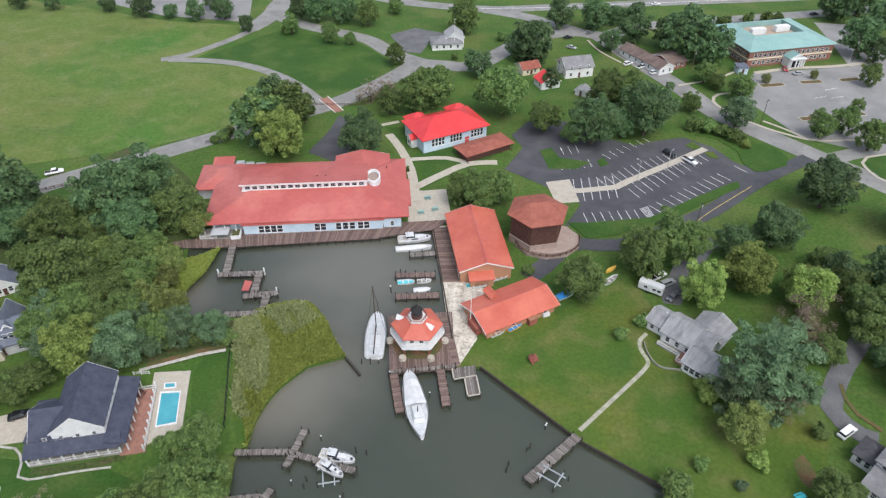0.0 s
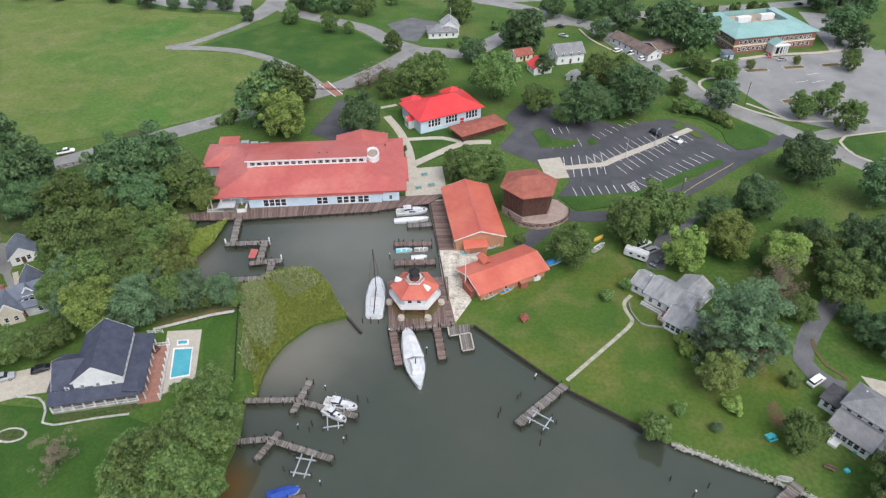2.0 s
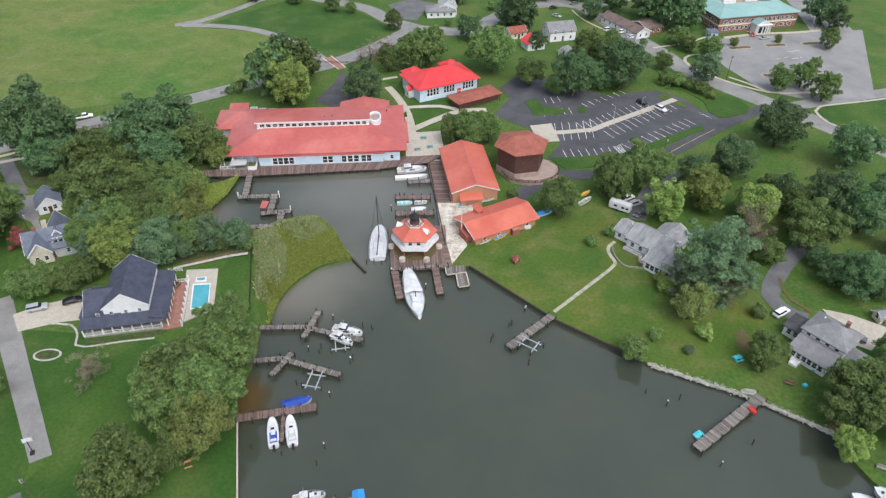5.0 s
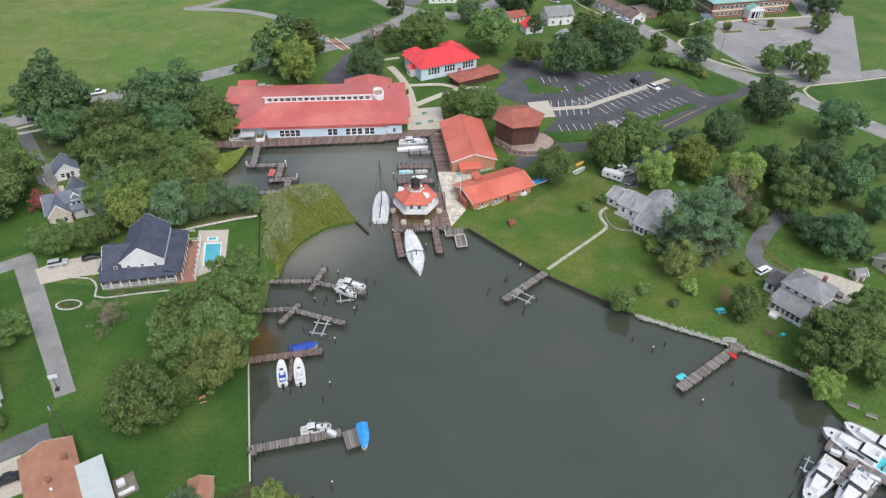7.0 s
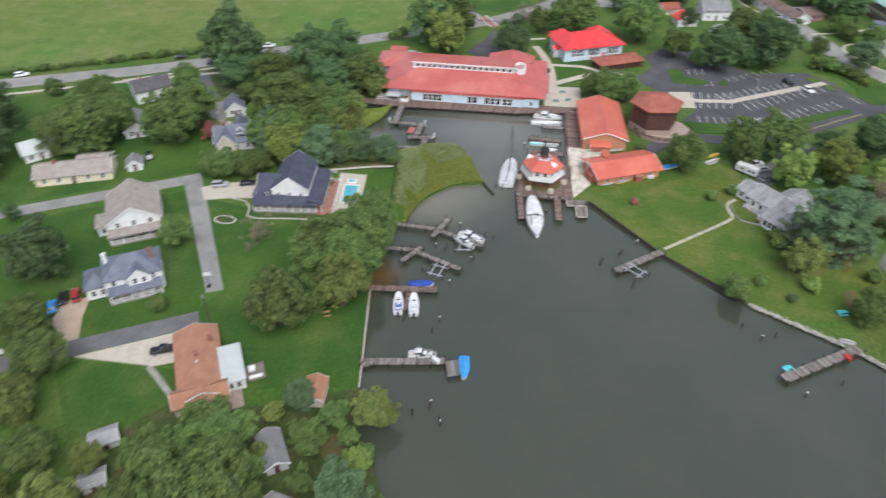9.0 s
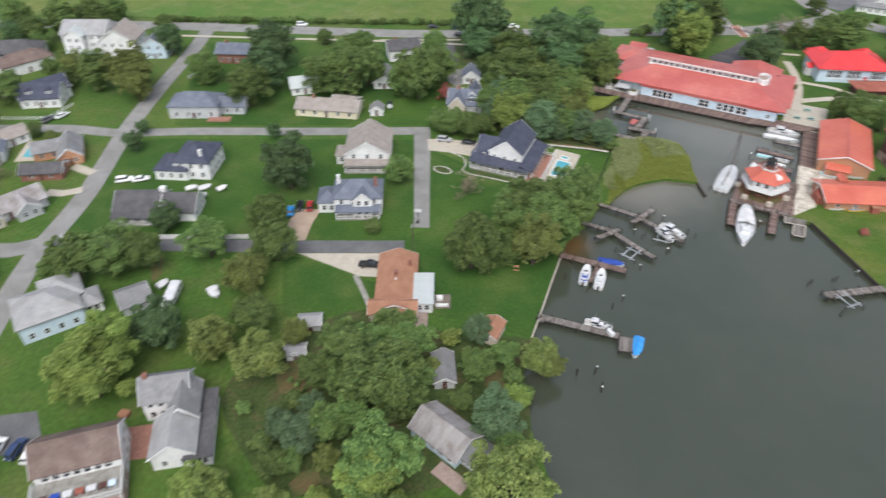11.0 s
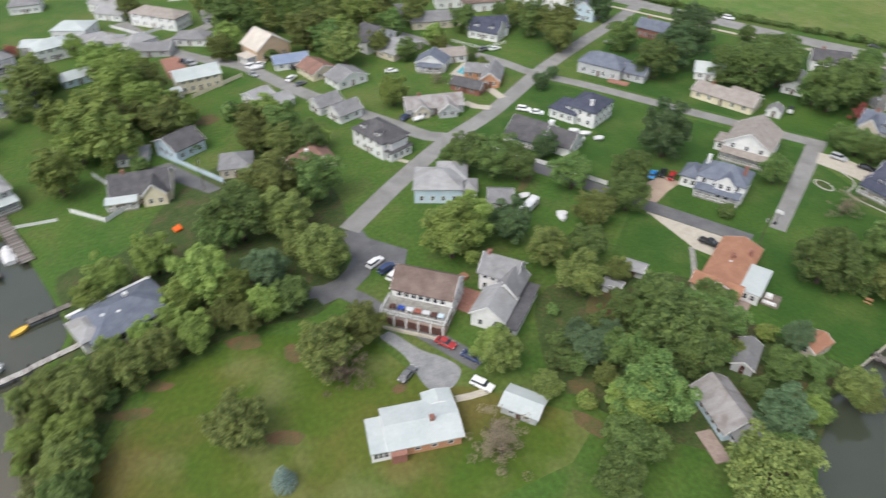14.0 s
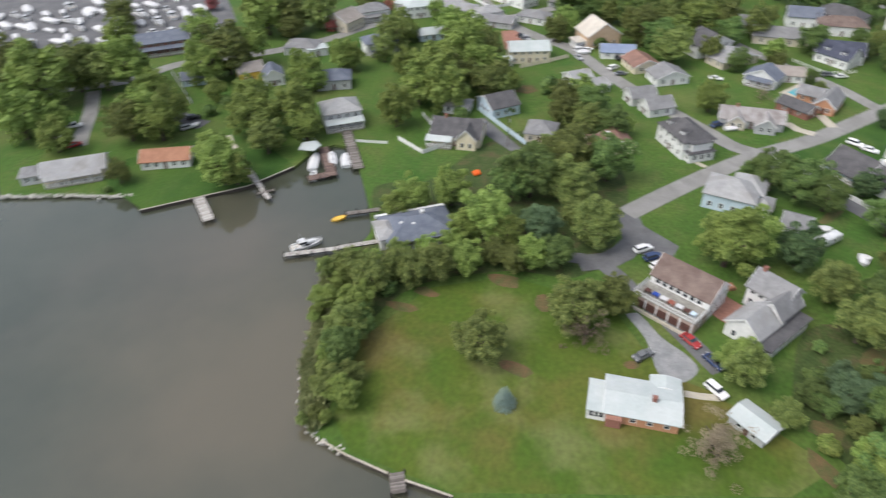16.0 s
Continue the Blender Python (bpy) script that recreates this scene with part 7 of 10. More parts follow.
def trunk_mesh(seed, height, r=0.085, limbs=6):
    """A tapered trunk with limbs, for a crown of unit radius."""
    rng = random.Random(seed)
    bm = bmesh.new()
    cyl(bm, 0, 0, -0.05, height * 0.75, r, r * 0.55, 7)
    cyl(bm, 0, 0, height * 0.74, height * 1.35, r * 0.55, r * 0.15, 6)
    for i in range(limbs):
        a = 6.28 * i / limbs + rng.uniform(-0.4, 0.4)
        z = height * rng.uniform(0.45, 0.85)
        l = rng.uniform(0.45, 0.7)
        beam(bm, (0, 0, z), (l * math.cos(a), l * math.sin(a), z + l * rng.uniform(0.5, 0.9)), r * 0.5, r * 0.5)
    return mesh_of(bm, "trunk", M_BARK)


PROTO = {}


def species(key, name, label, category, material, seed, hc, **kw):
    """Prototypes of a kind of plant; hc: height of the crown's middle in crown radii. The second half of the forms has fewer, larger leaves, for far plants."""
    mk, n = [], kw.pop("forms", 2)
    far = dict(kw, leaves=int(kw["leaves"] * 0.42), size=kw.get("size", 0.050) * 1.5)
    for k in range(2 * n):
        mk.append((crown_mesh("crown", material, seed + k, **(kw if k < n else far)), trunk_mesh(seed + k, hc)))
    PROTO[key] = (name, label, category, mk, hc, n)


species("oak", "oak_tree", "broad leafy green tree with rounded crown", "tree", M_LEAF, 11, 1.02, forms=3, leaves=13000, lobes=86, size=0.038)
species("dark", "maple_tree", "dense dark green leafy tree", "tree", M_LEAFD, 21, 1.02, forms=3, leaves=13000, lobes=79, size=0.038)
species("light", "locust_tree", "yellow-green leafy tree with loose crown", "tree", M_LEAFL, 31, 1.02, forms=2, leaves=12000, lobes=72, size=0.038)
species("blue", "willow_tree", "blue-green feathery leafy tree", "tree", M_LEAFB, 41, 1.02, forms=2, leaves=12000, lobes=86, size=0.038)
species("olive", "elm_tree", "olive green spreading tree", "tree", M_LEAFO, 51, 1.02, forms=2, leaves=12000, lobes=79, size=0.038)
species("pine", "pine_tree", "tall blue-green pine with layered boughs", "tree", M_LEAFB, 61, 1.25, forms=2, leaves=11000, lobes=80, shape="layer", size=0.038)
species("cedar", "cedar_tree", "narrow dark green evergreen tree", "tree", M_LEAFD, 71, 1.2, forms=2, leaves=3850, lobes=14, shape="cone")
species("spruce", "spruce_tree", "small silvery blue conical spruce", "tree", M_SPRUCE, 81, 1.0, forms=1, leaves=3150, lobes=14, shape="cone")
species("red", "flowering_tree", "dusky red flowering garden tree", "tree", M_LEAFR, 91, 0.9, forms=1, leaves=3500, lobes=14)
species("brown", "sparse_tree", "sparse brownish tree losing its leaves", "tree", M_LEAFBR, 101, 1.0, forms=2, leaves=3200, lobes=60, shape="layer", size=0.030)
species("shrub", "shrub", "rounded leafy green shrub", "shrub", M_LEAF, 111, 0.75, forms=2, leaves=1575, lobes=16, size=0.12)
species("yshrub", "shrub", "small yellow-green garden shrub", "shrub", M_LEAFL, 121, 0.75, forms=2, leaves=1575, lobes=16, size=0.12)
species("bshrub", "shrub", "small blue-grey garden shrub", "shrub", M_LEAFB, 131, 0.75, forms=1, leaves=1575, lobes=16, size=0.12)
species("rshrub", "shrub", "small rusty red shrub on a lawn", "shrub", M_LEAFR, 141, 0.75, forms=1, leaves=1225, lobes=14, size=0.12)
plant_rng = random.Random(5)


def plant(key, x, y, r, squash=1.0):
    name, label, category, mk, hc, n = PROTO[key]
    k = plant_rng.randrange(n) + (n if math.hypot(x + 30, y - 30) > (230 if x > 0 else 175) else 0)
    ob = new(name)
    tagged(ob, label, category, category + "s")
    trunk = new("trunk", mk[k][1])
    trunk.parent = ob
    crown = new("crown", mk[k][0])
    crown.parent = ob
    crown.matrix_local = pose(0, 0, hc)
    s = plant_rng.uniform(0.95, 1.14) if category == "tree" else plant_rng.uniform(0.92, 1.1)
    ob.matrix_world = pose(x, y, 0.03, 0, 0, plant_rng.uniform(0, 360)) @ Matrix.Diagonal((r, r, r * s * squash, 1))
    return ob


def plants(key, *nums):
    for i in range(0, len(nums), 3):
        plant(key, *nums[i:i + 3])


# round the museum and school
plants("oak", -61.8, 210.5, 9.9, -54.5, 218, 8.4)
plants("light", -54.4, 199.4, 8.3)
plants("dark", -27.2, 199.9, 7.8)
plants("oak", 11.2, 169.7, 6.5, 5.3, 172.2, 4.9, 17.3, 171.8, 5.2, -3.3, 239.6, 7.6, -10.7, 234.2, 7, -20.3, 232.1, 5.2, -21, 279.6, 4.4, -52.6, 304.8, 4.5, -43.4, 303.1, 3, -73, 316, 4.4, -37.6, 327.9, 5.9, -24.9, 345.7, 4.3)
plants("brown", -28.7, 242.1, 4.1, -21.6, 250.9, 3.7, -24.8, 247.7, 3.2, -33, 242.4, 2.7)
plants("shrub", 23, 138, 1.8, -4.1, 299.6, 1.9, -12.1, 190.5, 1.1, -12.6, 183.8, 0.9)
plants("dark", -152.2, 338.9, 5.9, -173, 347.4, 4.8, -138.4, 338.5, 3.9, -124.3, 335, 5.1, -110.6, 336.8, 5.7, -95.2, 319.5, 3.9, -63.3, 334.1, 7.3, -50.6, 332.8, 7.2, -72.4, 336.9, 5.5, -203.2, 350, 5, -221.3, 351.2, 5.1, -120.5, 352.1, 5.3)
plants("shrub", -78.1, 210.7, 3, -80.9, 209.4, 2.1, -76.8, 215.3, 2.2, -53.1, 228.5, 3.1, -50.5, 232.2, 2.2, -76.6, 319.1, 2.7)
# east side
plants("rshrub", 21, 106.3, 1.3)
# woods west of the museum
plants("dark", -124, 160.5, 7.8, -122.1, 149.5, 7, -118, 151, 6.2, -64.9, 209.1, 9.1, -61.5, 222.9, 8.5, -28, 205.3, 6)
plants("oak", -124.5, 122.9, 7.5, -138.2, 142.2, 5.2)
plants("light", -55.2, 203.3, 7)
# village
plants("dark", -183.9, 99.6, 9.7, -172.1, 84.4, 7.8, -173.9, 28.9, 3.3, -181.1, 37.5, 2.4, -143.8, 58.8, 2.5, -226.9, 86, 6)
plants("oak", -144.9, 95.9, 9.1, -143.7, 106.9, 7.7, -153.1, 93.1, 7.1, -122.4, 108.5, 9, -124, 119.6, 6.8, -127.5, 107.1, 6.2, -166.5, 70.9, 7.8, -193.5, 75.6, 6.3, -182.8, 127.8, 3.5, -163.4, 127.8, 5.2, -166.1, 124, 4.7, -221.8, 50.3, 7)
plants("olive", -209.2, 55.5, 8.2, -201.8, 51.7, 6.2, -237.1, 50.9, 5.4)
# towards the point
plants("oak", -32.9, -29.2, 5.3, -29, -34.4, 4.4)
plants("light", -176.5, -110.8, 8.8, -198.6, -115, 8)
plants("light", -181.5, -23.4, 5.4)
plants("oak", -160.1, -56.9, 5.5)
plants("olive", -162.9, -64.3, 5.6, -167.9, -70.8, 3.9)
plants("olive", -44.1, -120.5, 1.7, -43, -122.9, 1.3)
plants("light", -75.3, -127.8, 2.8, -43.8, -118.7, 1.5)
plants("brown", -259.5, -170.1, 3.2, -192.1, -3.2, 2.5, -253.1, -35.5, 2.5)
plants("spruce", -51, -86.1, 2.2)
plants("brown", -42.2, -49.6, 3.6)

for k in range(60):
    t = k / 59
    ax, ay, bx, by = -261.3, 108.7, -145.6, 180.6
    plant("shrub", ax + (bx - ax) * t + plant_rng.uniform(-1, 1), ay + (by - ay) * t + plant_rng.uniform(-0.8, 0.8), plant_rng.uniform(1.3, 2.0))
plants("light", -70.2, -127.9, 1.6)
# gardens behind the cove
plants("light", -189.7, -162.9, 7.1, -187.4, -159.6, 5)
plants("light", -207.3, -153, 6.2, -229.9, -218.4, 7.7)
plants("olive", -240.1, -138.6, 5.8)
plants("olive", -273.2, -157.3, 6.5, -220.7, -100.3, 5.8)
plants("olive", -240, -183.3, 6.1, -252.6, -115, 5)
plants("olive", -254.9, -196.5, 5.4)
plants("light", -257.6, -206.1, 6, -206.1, -94.1, 3.8)
plants("red", -274.6, -232.4, 4.1, -249.3, -168.8, 3.1, -277.4, -148.5, 3.3)
# woods behind the village
plants("olive", -325.6, -0.4, 7.9, -308.2, 12.4, 5.8, -331.8, -39, 7.3)
plants("oak", -325, 9.4, 6.7, -305.3, -10, 6.3, -324.9, -24.8, 7.2)
plants("dark", -312.6, 25.3, 6.5, -282.8, 55.3, 5.7, -276.2, 30.8, 4.3)
plants("olive", -295, -5.8, 6.6, -288, 7.7, 4.9)
plants("oak", -305.4, 32.2, 5.9, -296.2, 37.1, 6.3, -291.5, 46.4, 5.7, -272.4, 58.7, 3.9, -310, -19.9, 6.4)
plants("light", -310, -35.5, 6.3)
# south shore and the far village
plants("light", -151.7, -205.5, 8, -147.2, -198.1, 6.6, -158.4, -199.7, 6.1, -167.1, -248.8, 10.6, -185.7, -228.2, 9.8, -144.8, -243, 9, -175.3, -213.6, 6.2, -154.2, -253.6, 8.1)
plants("olive", -146.2, -207.9, 6.8, -181, -245.1, 9.5, -175.5, -264.7, 10.7, -183.2, -236, 8.5)
plants("light", -157.8, -157.3, 7.9, -151.2, -152.2, 5.5, -123.1, -168.4, 6.7, -130.6, -174.1, 6, -123.3, -164.8, 5, -149.6, -235.8, 6, -137.3, -227.4, 5.7, -186.2, -115.4, 9.7, -179.9, -120.5, 7.1)
plants("light", -152.7, -170.5, 7.9, -191.7, -201.3, 8.2, -209.9, -190.7, 8, -162.8, -125.5, 6.7)
plants("olive", -141.8, -161.7, 6.1, -251.8, -173.8, 8.4)
plants("light", -167.5, -174, 6.8, -243.9, -194.8, 10.5)
plants("olive", -200.8, -195.8, 10.1, -248, -185.3, 8.4)
plants("light", -208, -150.6, 5.4, -200.1, -100.8, 7.6, -221.7, -250.2, 7, -201.2, -127.8, 6.5)
plants("olive", -228.5, -136.6, 7.1, -192.8, -108.3, 6.2, -249.3, -264.6, 7)
plants("olive", -217.2, -139.2, 5.5, -187.2, -94, 4.9, -186.5, -97.9, 6, -121.3, -198.7, 3.6)
plants("light", -215.3, -108.2, 8.1, -176.6, -191.9, 4.3)
plants("shrub", -116.5, -200.4, 1.3, -173.1, -187, 2.5, -166.2, -190.4, 2.5, -192.4, -90.8, 3.9, -168.8, -105, 3.2, -175, -89.9, 2.6, -237.4, -54.8, 3.3, -192.5, -75.9, 3.9)
plants("oak", -272.9, -55.4, 7.3, -233.8, -32.5, 6.9, -278.4, -64.7, 10.5)
plants("olive", -266.8, -48.1, 5.6, -242.8, -39.3, 7.6, -222.1, -29.3, 7.6, -250.8, -28.9, 7.3, -295.7, -72.3, 6.6, -274.3, -50.2, 9.4)
plants("light", -263, -39.4, 7.6, -253.6, -68.5, 5.8, -255.2, -13.5, 9)
plants("oak", -265.1, -38.4, 10.2, -241.9, -4, 5.8, -217.1, -6.3, 4.5, -236.2, 25.8, 5.9)
plants("olive", -269.3, -23.7, 8.8, -254.9, -4.1, 7.6, -251, 9.2, 6.6, -218.1, 7.9, 3.7, -227.3, -13.9, 4.6)
plants("light", -237.8, -26, 6.6, -227.4, 9.5, 4.7)
plants("light", -233.6, -107.5, 7.3, -242.2, -115.8, 6.6, -247.4, -137.4, 5.4, -240.2, -132.7, 4.3)
plants("olive", -230.6, -101.5, 5.5, -229, -112.7, 5.4, -308.5, -104.3, 5.8, -327.8, -112.3, 6.1)
plants("olive", -195.4, -94, 6, -243.9, -72.4, 5.2, -168.5, -72, 5.6, -178, -71, 5.4)
plants("light", -269.1, -125.4, 4.2)
plants("light", -192.4, -89.5, 4, -184, -66, 5.6, -162.6, -53.4, 3.6)
plants("oak", -213.6, -98.8, 4.3, -172.6, -62.6, 6.2)
plants("oak", -278.7, 73.7, 7.3, -275.1, 84.3, 7.4, -279.6, 61.4, 6.1, -276.4, 95.8, 6.4, -300.2, 66.3, 6.5, -246.3, 47, 3.5, -245.3, 31.5, 3.9, -232.3, 44.7, 3.4, -207.6, 16.8, 2.6, -246.1, 98, 4.3)
plants("olive", -200.6, 18.1, 2.1)
# gardens east of the basin
plants("oak", 53.4, 138.9, 7, 63.4, 142.8, 7.5, 35.3, 128.2, 6.3, 104.4, 130.1, 5.2, 101.8, 113.1, 6.9, 102.7, 140.2, 4.2, 73.4, 70, 4.5)
plants("light", 65.5, 126.4, 6, 78.9, 131.9, 7.4, 90.6, 123.9, 6.7)
plants("dark", 80.3, 146.3, 5.2, 93.3, 150.7, 7.3, 115.9, 170.4, 9, 134.9, 157.3, 8.2, 114.5, 129.2, 7.5, 105.7, 93.8, 5.9)
plants("brown", 84.9, 113, 5.7, 72, 91.6, 3.3)
plants("pine", 77.4, 106.2, 5.4, 67.6, 95.6, 7.7, 63.2, 93, 5.3, 74.2, 93.3, 5.2)
plants("olive", 60.9, 84.8, 5.1, 66.1, 89.8, 3.5)
plants("yshrub", 58.2, 95.3, 2.7, 57.5, 98.5, 1.8, 63, 78.9, 2.4)
plants("shrub", 44.9, 72.2, 3.5, 51.3, 78, 1.7, 78.4, 85.7, 2.1, 42.9, 114.3, 2, 48.8, 118.5, 2.1)
plants("bshrub", 57.8, 73.5, 1.4)
plants("dark", 104.6, 132.7, 5.7, 120.6, 120.9, 7.1, 135.1, 133.4, 5.6, 126.3, 110.2, 5.2, 101.6, 98.1, 4, 106.1, 99.2, 4.4, 108.8, 96.3, 5.1, 110.8, 92.7, 4, 101.1, 105.6, 3.1)
plants("oak", 104.2, 119.3, 5.8, 88.7, 106.5, 4, 88.7, 56.7, 7.2, 84, 53.8, 5.2, 94, 49.6, 4.2, 102.6, 69.2, 4.9, 96, 61, 5.2)
plants("olive", 92.6, 129.2, 5.1)
plants("brown", 85.5, 113.1, 4.1)
plants("light", 81.2, 46.1, 3.7)
# woods between museum and pool
plants("dark", -126.9, 159, 11.4, -94.2, 158, 10.7, -89.7, 167.7, 9.7, -87, 149.4, 7.9)
plants("oak", -107.3, 150, 7.4, -95.2, 126.9, 8.9, -99, 124.4, 5.6, -96.6, 150.3, 7.3, -75.6, 158.5, 7.6, -84.2, 136.5, 5.7, -79.8, 142.1, 5.4, -81.5, 124.3, 5.7, -86.8, 120.8, 5.4, -66.9, 111.4, 4.6, -101.8, 92.2, 4.6, -97.2, 93.2, 4.5, -92.6, 94.3, 4.5, -89.2, 96.9, 4, -112, 138.6, 4.4, -89.1, 117.4, 6.1)
plants("oak", -77.3, 129.4, 5.5, -80.2, 114, 4.8, -89.2, 129.1, 5.2, -75.9, 117.7, 4.8, -95.4, 111.7, 4.6)
plants("blue", -86.8, 158.7, 4.1, -73.3, 106.1, 5.9, -76.4, 103.4, 4, -62.2, 111.9, 4.6, -54.6, 112.7, 4.4, -72.9, 114.9, 4.1, -94, 115.6, 5.1, -67.7, 108.3, 3.6, -90.6, 107.2, 4.5)
plants("olive", -91.5, 139.4, 5.1, -71.6, 121, 4.8, -71.9, 131.2, 3.6, -66, 120.8, 3.9, -73.7, 138.3, 4.8, -70.9, 155, 4.4)
plants("light", -83, 104.4, 7)
plants("red", -112.8, 112.1, 3.4)
plants("shrub", -58.9, 111.4, 2.6, -51.6, 112.2, 2.6)
# village gardens and creek shore
plants("dark", -118.7, 40, 7.8, -131.8, 7.4, 4.2, -99, -20, 5.6)
plants("oak", -57.2, 61.2, 6.0, -50.8, 64.0, 6.2, -55.0, 54.2, 6.4, -48.6, 57.6, 6.8, -53.0, 59.0, 7.4)
plants("oak", -107.9, 21.2, 5.6, -99, 14, 5.8, -113.5, 6, 5.7, -128.2, -11.4, 6.5, -133.1, -16.6, 6.3, -123.7, -5.6, 5.5, -136.9, -20.6, 3.5, -85.3, -6.1, 5, -57.3, 38.1, 7.2, -46, 66.7, 7.5, -48, 78.5, 5.6, -45.6, 54.9, 7.3, -50.7, 44.3, 3.7, -94.7, 59.7, 4.4, -51.3, -6.9, 8.2, -63.9, -1.8, 5.2)
plants("oak", -52, 5.3, 5.1, -57.8, 7.6, 4.8, -38.3, 8.9, 3.8, -35.2, 15.5, 2.9, -40.2, -20.8, 6.5, -53.5, -18.6, 4, -54.7, -27.5, 2.7, -56.9, -29.8, 3.1, -63.7, -9.8, 4.1, -51.5, -14.6, 3.9, -45.6, -6.5, 5, -58.4, -9.1, 3.6, -46.6, -0.5, 3.6, -58.9, 0.5, 4.9, -36.6, 0.6, 2.5)
plants("olive", -61.3, -40.4, 4.8)
plants("oak", -24.1, -3.7, 3.2)
plants("olive", -96.3, 2.2, 5.3, -86.8, -16.1, 5.4, -74.5, -14.9, 5.8, -75.2, -4.5, 3.3, -45.5, 47.6, 6.3, -28.7, 17.7, 4.1, -26, 17.7, 2.9, -19, -13.2, 7.7, -46.3, 4.8, 2.2, -50, -23.4, 2.6)
plants("light", -97.8, -36.2, 7.9, -101.6, -30.6, 6.9, -28.1, 6.4, 3, -39.1, -23.8, 5.2, -42.4, -24.4, 3.8)
plants("shrub", -86.6, 36.5, 2.5, -54.6, -10.3, 3, -63.8, -16.5, 2.4, -62.4, -26.9, 2.3, -71.2, -23.1, 1.7, -31.8, 12, 2.4, -27.5, 10.1, 1.9)
plants("brown", -75.6, 65.4, 3.5)
plants("yshrub", -47.7, 13.7, 2.5, -45.9, -29.2, 1.9, -34.7, -23.7, 2.7)
plants("blue", -43.4, 17.6, 3.2, -28, -1, 4.9, -56.4, -23, 4.2, -61.8, -22.9, 3, -59.5, -16.1, 2.8)
# point and cove woods
plants("olive", -135.6, -70.8, 8, -137.8, -77, 5.4, -111.1, -69.9, 4.9)
plants("oak", -134.3, -60.4, 7, -121.6, -87.4, 5.3)
plants("oak", -124, -81.9, 7.4, -93.8, -75.8, 4.5, -59.4, -119.2, 4, -67.9, -117, 3.1)
plants("olive", -121, -71.3, 7.1, -102.8, -65.7, 6.3, -86.7, -102.8, 4.6, -74, -72.5, 6.3, -53.9, -115.8, 2.7, -51.5, -35.5, 3.1, -93.8, -89.9, 3.4)
plants("light", -118, -103, 5.3, -72.9, -118.6, 4.3, -63.3, -41.3, 4.5)
plants("light", -113.9, -113.1, 5, -110.2, -116.9, 4, -103.9, -92.8, 7.3, -101.9, -97.7, 4.9, -100.2, -87.5, 4.6, -92.6, -81.7, 4.3, -90, -96.8, 4.6, -74.8, -125.7, 3, -48.2, -115.9, 3.6, -97.5, -100.5, 3.5, -94.4, -106.2, 3.2, -80.3, -124.4, 2.5, -89, -119.1, 2.9, -71.2, -127.6, 1.7, -59.1, -122.2, 2.3)
plants("blue", -104.3, -79.1, 5.2)
plants("olive", -85.1, -108.4, 4.6, -78.6, -63.7, 4.7, -63.1, -91.5, 5.7, -86.1, -112.1, 4.3, -81.1, -117.3, 5, -86.3, -123.7, 3.9, -65.7, -119.5, 4.5, -50.4, -119.3, 3.9, -85.8, -129, 2.7, -92, -112.7, 3.2, -90.7, -85.7, 3.6)
plants("brown", -68.7, -70.4, 3.7, -45.1, -49.6, 4)
plants("yshrub", -56.2, -122.5, 1.8, -47, -30, 1.9)
plants("shrub", -80.6, -113.5, 2.2)
# car parks, offices and roads to the north
plants("oak", 22.1, 232.7, 10.4, 36.5, 218.6, 6.1, 63.7, 238.9, 8.5, 71.6, 234.3, 7.6, 94.9, 235.3, 4.1, 9.5, 318.8, 8, 108.2, 262.3, 4.8, 110.9, 255.4, 3.7, 117.5, 246.8, 5.5, 135.5, 215.3, 5, 145.4, 218.4, 5, 148.4, 205.8, 5.6, 175.5, 260, 4.5, 158.4, 235, 2.9, 45.4, 210.4, 4.2)
plants("dark", 52.4, 209.7, 9, 72.6, 217.1, 10.5, 39.1, 282.9, 9.7, 33.2, 287.1, 6.3, 14, 267.8, 6.2, 56.8, 325.9, 7.1, 73.3, 324.8, 7.5, 84, 330.5, 4.9, 98.3, 342.9, 4.1, 88.5, 306.9, 8, 75.6, 297.4, 5.2, 105.6, 286.2, 11.3, 116, 282.6, 8.4, 103.2, 301.8, 7.3, 185.8, 292.1, 8.6, 208.2, 318.9, 7.6)
plants("dark", 189.9, 283.9, 5.7, 198.6, 339.7, 9.3, 212.5, 345.9, 8.1, 43.9, 257.3, 4.2, 63.7, 214.9, 4.8)
plants("blue", 108.4, 223.6, 6.4)
plants("shrub", 104.2, 212.5, 3.4, 91.8, 220.4, 3.8, 96.8, 219.4, 3.6, 100.2, 216.3, 2.7, 27.3, 309.5, 3, 138.9, 330.1, 3.8, 151.4, 333.3, 3.6, 161.1, 334, 4, 169, 338, 2.9, 4.7, 286, 1.8)
plants("yshrub", 106.2, 207.4, 2.1)
plants("olive", 134.1, 262.2, 2.2, 156, 266.9, 1.9)

# ---- docks, decks and shore works ----
M_BOARD = bpy.data.materials.new("dock_boards")
M_BOARD.use_nodes = True


